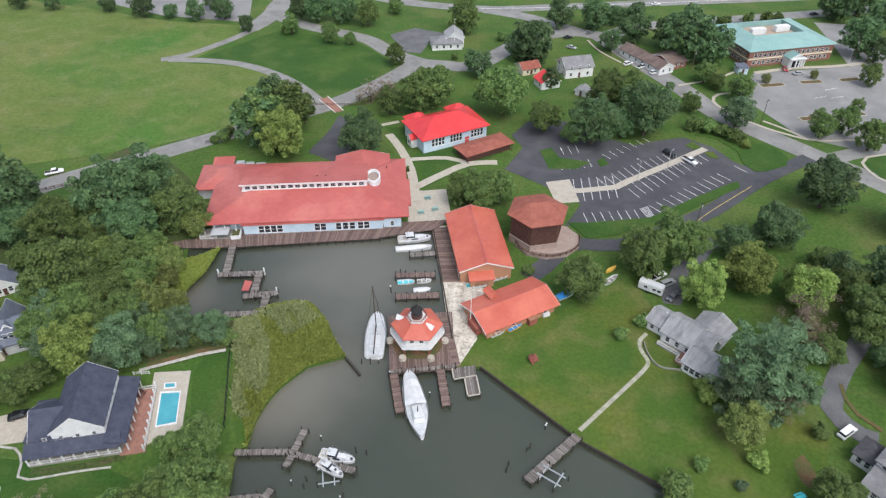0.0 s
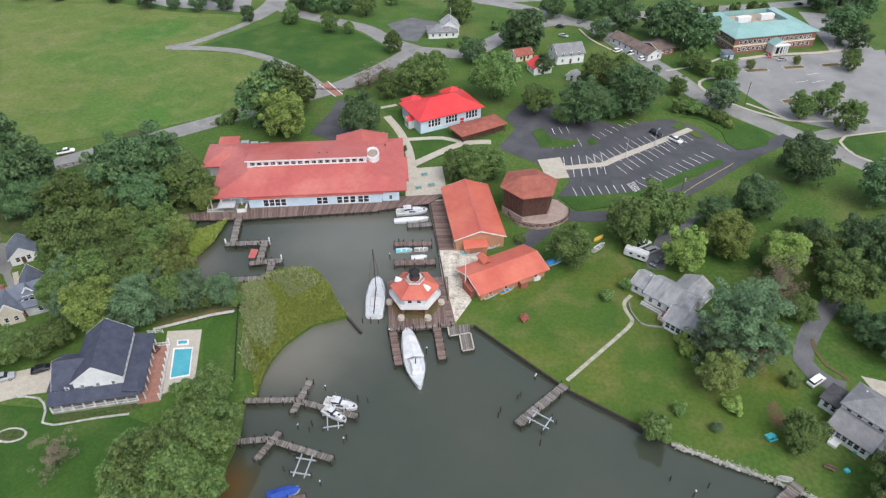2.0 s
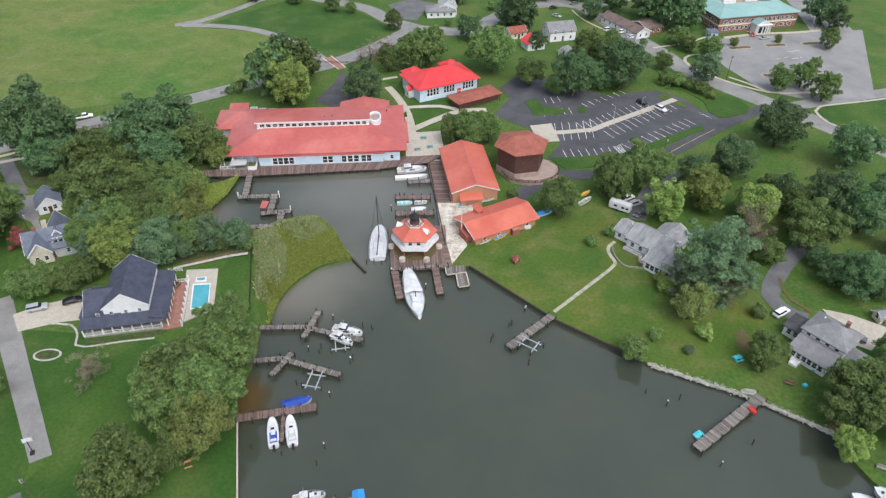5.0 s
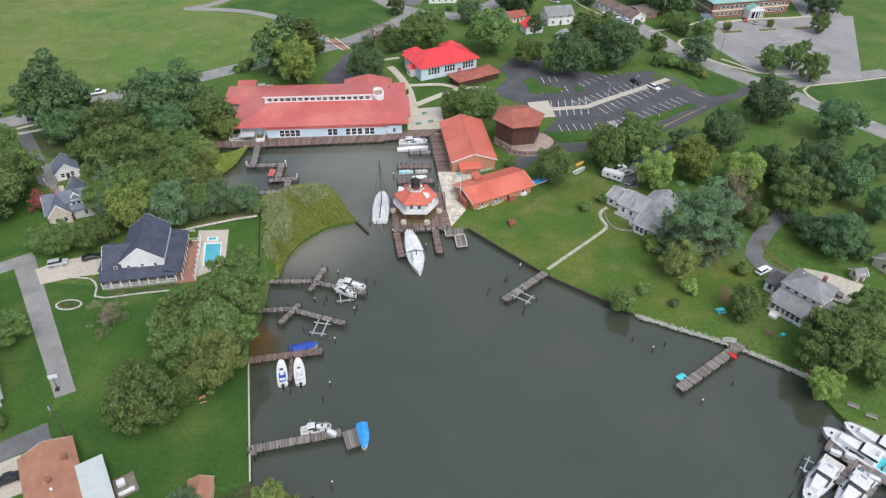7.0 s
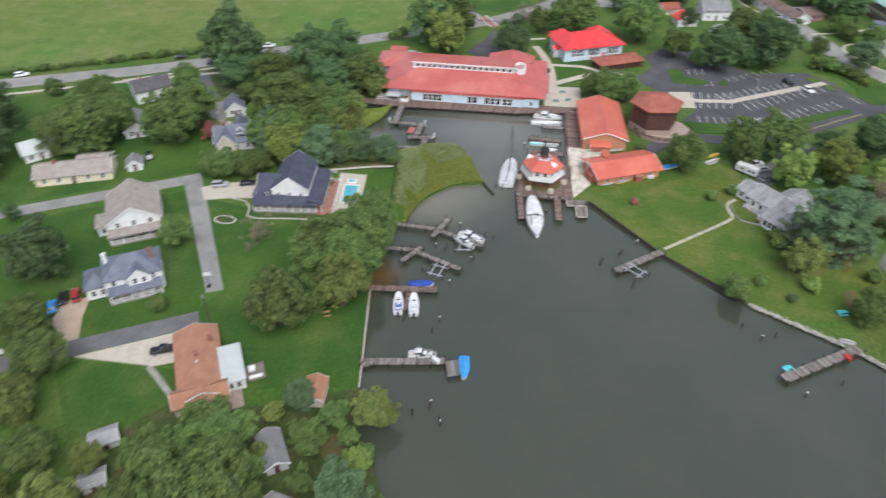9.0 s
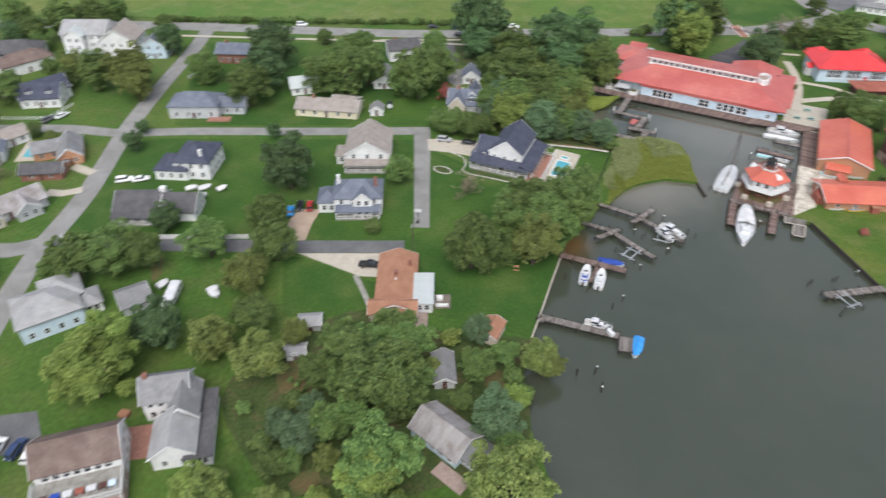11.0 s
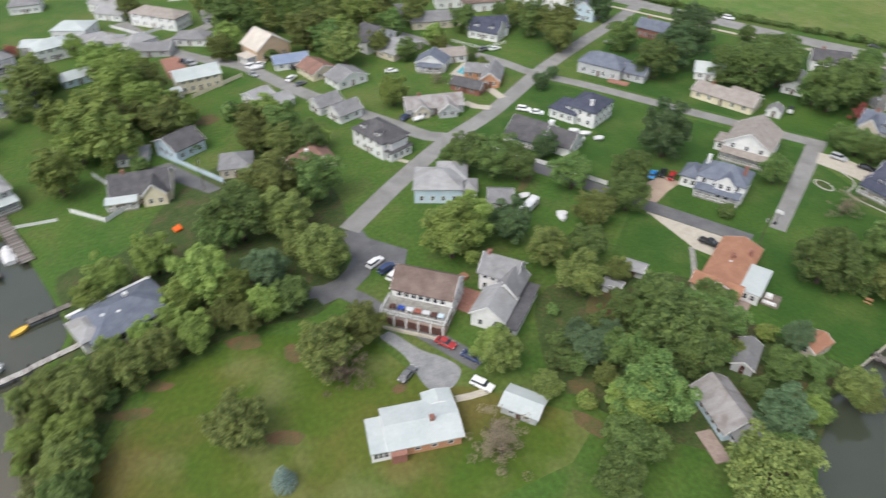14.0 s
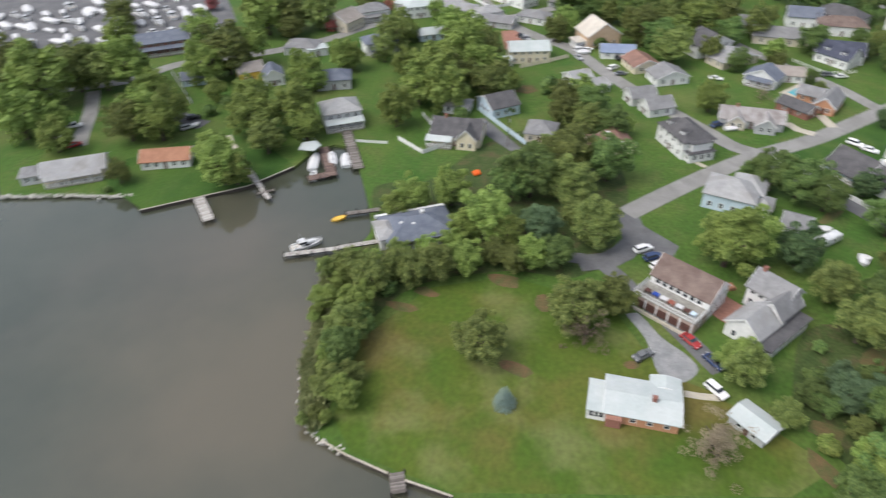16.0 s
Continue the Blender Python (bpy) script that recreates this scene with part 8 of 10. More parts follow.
def board_mat(m, a, b):
    nt = m.node_tree
    geo = nt.nodes.new("ShaderNodeNewGeometry")
    ramp = nt.nodes.new("ShaderNodeValToRGB")
    ramp.color_ramp.elements[0].color, ramp.color_ramp.elements[1].color = (*a, 1), (*b, 1)
    nt.links.new(geo.outputs["Random Per Island"], ramp.inputs["Fac"])
    tc = nt.nodes.new("ShaderNodeTexCoord")
    nz = nt.nodes.new("ShaderNodeTexNoise")
    nz.inputs["Scale"].default_value, nz.inputs["Detail"].default_value = 1.5, 5.0
    nt.links.new(tc.outputs["Object"], nz.inputs["Vector"])
    mx = nt.nodes.new("ShaderNodeMix")
    mx.data_type, mx.blend_type = "RGBA", "MULTIPLY"
    mx.inputs["Factor"].default_value = 0.55
    nt.links.new(ramp.outputs["Color"], mx.inputs["A"])
    nt.links.new(nz.outputs["Fac"], mx.inputs["B"])
    nt.links.new(mx.outputs["Result"], nt.nodes["Principled BSDF"].inputs["Base Color"])
    nt.nodes["Principled BSDF"].inputs["Roughness"].default_value = 0.9
    return m


board_mat(M_BOARD, (0.14, 0.120, 0.105), (0.33, 0.295, 0.27))
M_RBOARD = bpy.data.materials.new("reddish_dock_boards")
M_RBOARD.use_nodes = True
board_mat(M_RBOARD, (0.14, 0.092, 0.078), (0.28, 0.195, 0.165))
M_PALEBOARD = bpy.data.materials.new("pale_dock_boards")
M_PALEBOARD.use_nodes = True
board_mat(M_PALEBOARD, (0.40, 0.37, 0.34), (0.62, 0.59, 0.55))
pile_rng = random.Random(9)


def pile_mesh():
    bm = bmesh.new()
    cyl(bm, 0, 0, -2.0, 1.0, 0.15, 0.13, 8)
    return mesh_of(bm, "post", M_PILE)


PILE = pile_mesh()


def boards(bm, a, b, c, d, z, pitch=0.30):
    """Boards laid across a strip whose long sides are a-b and d-c."""
    a, b, c, d = Vector(a), Vector(b), Vector(c), Vector(d)
    n = max(2, int(max((b - a).length, (c - d).length) / pitch))
    for i in range(n):
        t0, t1 = (i + 0.06) / n, (i + 0.94) / n
        j = pile_rng.uniform(-0.05, 0.05)
        q = [a.lerp(b, t0), a.lerp(b, t1), d.lerp(c, t1), d.lerp(c, t0)]
        u = (q[3] - q[0]).normalized() * j
        z1 = z + pile_rng.uniform(-0.015, 0.015)
        lo = [bm.verts.new((p.x + u.x, p.y + u.y, z1 - 0.07)) for p in q]
        hi = [bm.verts.new((p.x + u.x, p.y + u.y, z1)) for p in q]
        bm.faces.new(hi)
        for k in range(4):
            bm.faces.new((lo[k], lo[(k + 1) % 4], hi[(k + 1) % 4], hi[k]))


def dock(*nums, w=1.8, z=0.35, material=None, label="weathered grey plank dock on dark piles", posts=3.0, ob=None):
    """A plank walk of one or more straight runs: x0, y0, x1, y1, ... each."""
    ob = ob or tagged(new("dock"), label, "dock", "docks")
    for i in range(0, len(nums), 4):
        a, b = Vector(nums[i:i + 2]), Vector(nums[i + 2:i + 4])
        zz = z + 0.004 * (i // 4)
        d = (b - a).normalized()
        s = Vector((-d.y, d.x)) * w / 2
        bm = bmesh.new()
        boards(bm, a + s, b + s, b - s, a - s, zz)
        tagged(part("planking", bm, material or M_BOARD, ob), kind="stuff")
        for k in (-0.8, 0.8):
            bm = bmesh.new()
            p, q = a + s * k, b + s * k
            beam(bm, (p.x, p.y, zz - 0.2), (q.x, q.y, zz - 0.2), 0.12, 0.25)
            part("stringer", bm, M_PILE, ob)
        n = max(1, round((b - a).length / posts))
        for j in range(n + 1):
            for k in (-1.05, 1.05):
                p = a.lerp(b, j / n) + s * k
                pl = new("post", PILE)
                pl.parent = ob
                pl.matrix_local = pose(p.x, p.y, zz - 0.55 + pile_rng.uniform(0, 0.35))
    return ob


def deck(pts, z, label, material=None, pitch=0.45, name="deck", skirt=True):
    """A four-cornered plank deck; boards run from side a-b to side d-c."""
    ob = tagged(new(name), label, "deck", "decks")
    bm = bmesh.new()
    boards(bm, *pts, z, pitch)
    tagged(part("planking", bm, material or M_RBOARD, ob), kind="stuff")
    if skirt:
        a, b, c, d = [Vector(p) for p in pts]
        bm = bmesh.new()
        beam(bm, (d.x, d.y, z - 0.2), (c.x, c.y, z - 0.2), 0.15, 0.3)
        part("fascia", bm, M_PILE, ob)
        n = int((c - d).length / 2.4)
        for j in range(n + 1):
            p = d.lerp(c, j / n)
            pl = new("post", PILE)
            pl.parent = ob
            pl.matrix_local = pose(p.x, p.y, z - 0.75)
    return ob


def quad(*n):
    return pairs(*n)


deck(quad(-60.6, 157.2, -15.8, 160.9, -18.3, 153.1, -58.3, 148.8), 0.35, "long reddish plank wharf in front of the museum")
deck(quad(-15.8, 160.9, 2.7, 162.8, -2.7, 157.6, -18.3, 153.6), 0.30, "reddish plank wharf beside the museum")
deck(quad(-77.4, 151.0, -60.4, 156.0, -58.3, 148.8, -76.0, 148.1), 0.30, "reddish plank walk by the terrace")
deck(quad(-3.4, 158.7, -0.3, 134.3, 4.3, 134.3, 2.0, 159.3), 0.14, "worn reddish boardwalk along the basin", skirt=False)
deck(quad(-0.8, 121.3, 2.5, 104.4, 4.2, 104.8, 1.6, 121.3), 0.12, "worn plank strip along the wharf", skirt=False)
deck(quad(-13.8, 121.2, 2.4, 123.0, 3.0, 103.8, -12.0, 102.0), 0.10, "brown plank platform under the lighthouse")
sheet("ground_under_lighthouse", ngon(LHX, LHY - 1.0, 6.0, 14, 0, 0.8), M_MULCH, 0.16, "brown gravel bed beneath the lighthouse", "gravel")
dock(-11.1, 102.0, -9.1, 91.2, -0.5, 103.6, 0.9, 93.1, w=1.9, material=M_RBOARD)
dock(-12.3, 102.6, 3.0, 104.5, w=1.0)
deck(quad(2.2, 104.1, 7.7, 105.0, 7.6, 102.1, 2.6, 100.7), 0.1, "low floating plank dock with pale edges", M_BOARD)
deck(quad(5.0, 101.4, 7.7, 101.9, 8.4, 96.5, 5.6, 95.9), 0.1, "low floating plank dock with pale edges", M_BOARD)
for q in ((2.2, 104.1, 2.6, 100.7), (2.6, 100.7, 7.6, 101.9), (5.0, 101.4, 5.6, 95.9), (5.6, 95.9, 8.4, 96.5), (7.7, 101.9, 8.4, 96.5)):
    bm = bmesh.new()
    beam(bm, (q[0], q[1], 0.12), (q[2], q[3], 0.12), 0.3, 0.16)
    tagged(part("dock_edge", bm, M_CONC), "pale edge board of a floating dock", "dock edge", "dock edges")
dock(-9.3, 145.6, -2.2, 146.4, w=2.0)
dock(-12.7, 136.8, -2.1, 137.1, w=2.0, material=M_RBOARD)
dock(-12.2, 128.2, -1.0, 128.9, w=2.2, material=M_RBOARD)
dock(-59.6, 149.1, -58.4, 137.6, -60.4, 136.7, -48.1, 137.5, -49.4, 137.0, -49.1, 129.5, -51.7, 128.1, -42.9, 129.5, -45.7, 128.6, -45.2, 121.8, -54.8, 121.2, -44.6, 122.0, w=2.0, label="zigzag weathered plank dock in a basin")
bm = bmesh.new()
prism(bm, pairs(-52.1, 129.2, -52.1, 133.2, -50.1, 132.8, -50.3, 129.2), 1.2, 1.4)
for q in (-52.2, 130.3), (-52.0, 133.0), (-50.7, 132.8), (-50.9, 130.3):
    cyl(bm, q[0], q[1], 0.2, 1.2, 0.06)
tagged(part("dock_awning", bm, M_RED), "small red awning on a dock", "awning")
for q in ((-60.5, 137.4), (-48.3, 138.2), (-43.3, 130.2)):
    bm = bmesh.new()
    cyl(bm, q[0], q[1], -1.6, 1.5, 0.22, n=10)
    tagged(part("white_pile", bm, M_WHITE), "white capped pile at a dock corner", "post", "white piles")
dock(-42.0, 81.0, -30.8, 81.2, -31.4, 81.2, -17.2, 76.8, -31.1, 77.7, -28.7, 86.7, w=1.45)
dock(-42.8, 70.2, -35.2, 71.1, -35.8, 71.3, -21.1, 66.3, -36.3, 66.1, -32.9, 72.8, w=1.45)
dock(-41.2, 54.5, -25.1, 57.6, w=2.0, material=M_RBOARD, label="reddish plank dock beside moored boats")
dock(-31.6, 55.2, -30.8, 48.8, w=0.8, material=M_RBOARD)
dock(-35.9, 31.5, -18.3, 35.8, w=1.9, label="long grey plank dock from a lawn")
deck(quad(-18.2, 35.8, -15.5, 36.8, -14.2, 32.8, -16.8, 31.7), 0.36, "square plank platform at a dock end", M_BOARD)
dock(28.2, 85.4, 16.7, 74.8, w=2.1)
dock(69.9, 60.6, 52.0, 47.4, w=2.3)
dock(76.9, 33.6, 90.8, 20.4, w=3.0, label="wide grey marina pier with white boxes")
dock(81.0, 29.9, 75.0, 24.8, 85.0, 27.1, 79.2, 22.4, w=1.2)
dock(-92.2, -141.6, -96.1, -128.8, -96.4, -128.8, -101.4, -115.4, w=1.6, material=M_PALEBOARD, label="long pale dock with a moored cruiser")
dock(-115.3, -173.2, -104.9, -166.0, w=3.0, material=M_PALEBOARD, label="short broad pale plank dock on a sea wall")
dock(-132.0, -164.8, -116.4, -153.4, w=1.5, material=M_PALEBOARD, label="narrow pale plank dock on piles")
dock(-118.7, -157.6, -121.1, -153.5, w=1.0)
dock(-146.7, -145.9, -130.0, -138.9, -127.9, -145.5, -130.9, -140.0, w=3.0, material=M_RBOARD, label="reddish plank boat slip dock")
dock(-159.2, -141.6, -134.7, -132.2, w=3.2, label="grey plank dock in a cove corner")
dock(-111.2, -130.5, -114.1, -121.9, w=1.6)
dock(-34.5, -103.9, -30.6, -102.8, w=2.6, label="short plank jetty on a stony shore")
dock(-34.8, 30.4, -34.4, 31.1, w=1.5)


def lift(x, y, turn, s=1.0, label="galvanised boat lift cradle on piles"):
    """A boat lift: two long beams on cross beams between four piles."""
    ob = tagged(new("boat_lift"), label, "boat lift", "boat lifts")
    ob.matrix_world = pose(x, y, 0, 0, 0, turn) @ Matrix.Diagonal((s, s, 1, 1))
    for k in (-1.1, 1.1):
        bm = bmesh.new()
        beam(bm, (-2.6, k, 0.5), (2.6, k, 0.5), 0.22, 0.22)
        part("bunk", bm, M_GALV, ob)
        bm = bmesh.new()
        beam(bm, (k * 1.5, -2.2, 0.25), (k * 1.5, 2.2, 0.25), 0.22, 0.22)
        part("cross_beam", bm, M_GALV, ob)
    for i in (-1.65, 1.65):
        for k in (-2.2, 2.2):
            pl = new("post", PILE)
            pl.parent = ob
            pl.matrix_local = pose(i, k, 0.2)


lift(-26.7, 64.7, 80)
lift(21.5, 75.9, -35)
lift(-22.3, 75.9, 100, 1.0)
lift(71.7, 28.5, 50, 0.8)


def piles(*nums):
    for i in range(0, len(nums), 2):
        ob = new("mooring_pile", PILE)
        ob.matrix_world = pose(nums[i], nums[i + 1], pile_rng.uniform(-0.3, 0.4), pile_rng.uniform(-4, 4), pile_rng.uniform(-4, 4), 0)
        tagged(ob, "dark wooden mooring pile standing in water", "post", "mooring piles")
        if i % 6 == 0:
            bm = bmesh.new()
            cyl(bm, 0, 0, 0.98, 1.2, 0.19, 0.07, 10)
            part("cap", bm, M_WHITE, ob, "white cone cap")


piles(-25.1, 84.7, -17.6, 81.8, -15.4, 81.4, -29.4, 74.3, -26.9, 73.7, -26.6, 75.2, -19.4, 70.7, -18.9, 71.7, -30.5, 64.3, -22.8, 61.0, 12.8, 77.5, 17.4, 82.4, 21.8, 87.8, 20.9, 70.3, 24.9, 75.6, 21.9, 88.0, 18.1, 83.0, 13.4, 79.0)
piles(49.1, 58.8, 52.4, 60.6, 63.9, 49.1, 55.8, 44.1, 45.5, 62.3, -21.8, 21.6, -18.7, 24.4, -16.1, 21.0, -23.2, 44.2, -22.2, 48.1, -36.8, 47.9, -30.4, 46.4, -13.6, 131.1, -11.5, 138.9, 65.8, 22.9, 69.8, 27.2, 72.8, 29.1, 76.9, 35.2)
piles(-12.0, 101.8, -11.4, 97.7, -5.6, 102.7, -2.8, 96.1, -18.8, 106.1, -16.8, 106.1, -14.9, 106.1, -21.6, 21.4, -18.7, 23.7, -15.7, 20.0)
# old timber breakwater at the marsh tip
bm = bmesh.new()
beam(bm, (-22.6, 107.4, -0.3), (-18.8, 102.3, -0.5), 0.5, 0.9)
tagged(part("timber_breakwater", bm, M_PILE), "dark old timber breakwater at a marsh tip", "breakwater")


def bulkhead(pts, label, cap, material):
    ob = tagged(new("bulkhead"), label, "sea wall", "sea walls")
    for a, b in zip(pts, pts[1:]):
        bm = bmesh.new()
        beam(bm, (*a, -0.5), (*b, -0.5), 0.3, 1.3)
        part("wall", bm, material, ob)
        bm = bmesh.new()
        beam(bm, (*a, 0.2), (*b, 0.2), 0.34, 0.14)
        part("cap", bm, cap, ob)
        a, b = Vector(a), Vector(b)
        n = max(1, int((b - a).length / 2.2))
        for i in range(n + 1):
            p = a.lerp(b, i / n)
            pl = new("post", PILE)
            pl.parent = ob
            pl.matrix_local = pose(p.x, p.y, -0.75)


bulkhead(EAST_BULKHEAD[:3], "dark timber bulkhead along a lawn", M_PILE, M_PILE)
bulkhead(LAWN_BULKHEAD, "timber bulkhead with pale cap along a lawn", M_CONC, M_PILE)
bulkhead(pairs(-108.2, -186.8, -122.8, -161.5, -134.4, -151.7), "timber sea wall with pale cap", M_CONC, M_PILE)
bulkhead(WHARF_EDGE[:2], "dark timber wharf wall", M_PILE, M_PILE)


def riprap(pts, label, n, spread, size):
    rng = random.Random(17)
    bm = bmesh.new()
    for _ in range(n):
        i = rng.randrange(len(pts) - 1)
        t = rng.random()
        x = pts[i][0] + (pts[i + 1][0] - pts[i][0]) * t + rng.gauss(0, spread)
        y = pts[i][1] + (pts[i + 1][1] - pts[i][1]) * t + rng.gauss(0, spread)
        r = size * rng.uniform(0.6, 1.5)
        v = bmesh.ops.create_icosphere(bm, subdivisions=1, radius=r)["verts"]
        for q in v:
            q.co = Vector((x, y, -0.25 + rng.uniform(-0.2, 0.3))) + Vector((q.co.x * 1.2, q.co.y, q.co.z * 0.7)) * rng.uniform(0.85, 1.15)
    tagged(part("riprap", bm, M_STONE), label, "rocks", kind="stuff")


riprap(curved(EAST_SHORE[3:], 2.0), "bank of pale broken stones along the shore", 1700, 0.34, 0.17)
bulkhead(POINT_SHORE[:4], "low timber sea wall with pale cap on the point", M_CONC, M_PILE)
riprap(COVE_SOUTH[6:], "low bank of brown stones along the shore", 160, 0.5, 0.4)


def blades(name, pts, n, h, material, label, seed=3, cl=0.5, ragged=-9.0):
    """Tufts of upright blades scattered over an area."""
    rng = np.random.default_rng(seed)
    P = np.array(pts)
    lo, hi = P.min(0), P.max(0)
    q = rng.uniform(lo, hi, (n * 3, 2))
    inside = np.zeros(len(q), bool)
    for i in range(len(P)):
        (x0, y0), (x1, y1) = P[i], P[(i + 1) % len(P)]
        with np.errstate(divide="ignore", invalid="ignore"):
            inside ^= ((y0 > q[:, 1]) != (y1 > q[:, 1])) & (q[:, 0] < (x1 - x0) * (q[:, 1] - y0) / (y1 - y0) + x0)
    clump = np.sin(q[:, 0] * 0.31 + seed) * np.cos(q[:, 1] * 0.27) + 0.6 * np.sin(q[:, 0] * 0.83 + q[:, 1] * 0.61) + rng.normal(0, 0.25, len(q))
    q = q[inside & (clump > ragged)][:n]
    m = len(q)
    wave = 0.6 + 0.5 * np.sin(q[:, 0] * 0.35) * np.cos(q[:, 1] * 0.28) + rng.uniform(0, 0.5, m)
    hh = h * wave.clip(0.25, 2.0)
    a = rng.uniform(0, 6.28, m)
    t = np.stack([np.cos(a), np.sin(a), 0 * a], 1) * (cl * rng.uniform(0.5, 1.2, m))[:, None]
    lean = np.stack([rng.normal(0, 0.4, m), rng.normal(0, 0.4, m), np.ones(m)], 1) * hh[:, None]
    base = np.stack([q[:, 0], q[:, 1], np.zeros(m)], 1)
    v = np.stack([base - t, base + t, base + t * 0.5 + lean, base - t * 0.5 + lean], 1)
    me = bpy.data.meshes.new(name)
    me.from_pydata(v.reshape(-1, 3).tolist(), [], np.arange(m * 4).reshape(-1, 4).tolist())
    me.materials.append(material)
    return tagged(new(name, me), label, "grass", kind="stuff")


blades("marsh_grass", curved(COVE_SHORE[4:], 2.0) + curved(MARSH_SHORE[:4], 2.0) + pairs(-44.6, 95.9, -49.5, 113.1), 34000, 0.6, M_MARSH, "dense yellow-green marsh grass by the creek", 3, 0.3)
blades("marsh_grass", pairs(-71.0, 143.4, -63.0, 148.5, -64.1, 138.5, -66.6, 131.6, -69.7, 125.0, -74.0, 125.0, -76.4, 140.8), 9000, 0.8, M_MARSH, "yellow-green marsh grass in a cove", 4, 0.32)
blades("marsh_reeds", pairs(-51.6, 119.0, -44.7, 122.7, -34.6, 126.1, -30.2, 121.1, -36.2, 115.1, -41.3, 113.2, -39.7, 99.1, -41.3, 89.8, -44.7, 89.8), 14000, 1.0, M_REED, "tall grey-green reeds and bushes in a marsh", 5, 0.26, -0.35)


# ---- boats ----
def hull_bm(L, B, H, pointed=False, fine=0.5):
    """A hull along +x from the stern at 0 to the bow at L."""
    bm = bmesh.new()
    rows = []
    n = 14
    for i in range(n + 1):
        t = i / n
        w = math.sqrt(max(0.0, 1 - ((t - 1 + fine) / fine) ** 2.2)) if t > 1 - fine else 1.0
        if pointed and t < 0.35:
            w *= math.sin(math.pi / 2 * (0.12 + t / 0.35 * 0.88))
        w = max(w, 0.03) * B / 2 * (0.88 + 0.12 * math.sin(math.pi * min(t * 1.2, 1)))
        sheer = H * (1 + 0.35 * t * t)
        rows.append([bm.verts.new(p) for p in ((t * L * 1.0, -w, sheer), (t * L * 0.97, -w * 0.82, 0.15 * H), (t * L * 0.95, 0, -0.25), (t * L * 0.97, w * 0.82, 0.15 * H), (t * L, w, sheer))])
    for r, q in zip(rows, rows[1:]):
        for k in range(4):
            bm.faces.new((r[k], r[k + 1], q[k + 1], q[k]))
    bm.faces.new(rows[0])
    bm.faces.new(rows[-1][::-1])
    return bm, rows


def deck_bm(rows, drop=0.12, inset=0.9):
    bm = bmesh.new()
    v = [[bm.verts.new((r[0].x, r[0].y * inset, r[0].z - drop)), bm.verts.new((r[4].x, r[4].y * inset, r[4].z - drop))] for r in rows]
    for a, b in zip(v, v[1:]):
        bm.faces.new((a[0], b[0], b[1], a[1]))
    return bm


def tapered(bm, x0, x1, w0, w1, z0, z1, sx0=0.15, sx1=0.35):
    lo = [bm.verts.new(p) for p in ((x0, -w0, z0), (x1, -w1, z0), (x1, w1, z0), (x0, w0, z0))]
    up = [bm.verts.new(p) for p in ((x0 + sx0, -w0 * 0.85, z1), (x1 - sx1, -w1 * 0.8, z1), (x1 - sx1, w1 * 0.8, z1), (x0 + sx0, w0 * 0.85, z1))]
    bm.faces.new(up), bm.faces.new(lo[::-1])
    for i in range(4):
        bm.faces.new((lo[i], lo[(i + 1) % 4], up[(i + 1) % 4], up[i]))


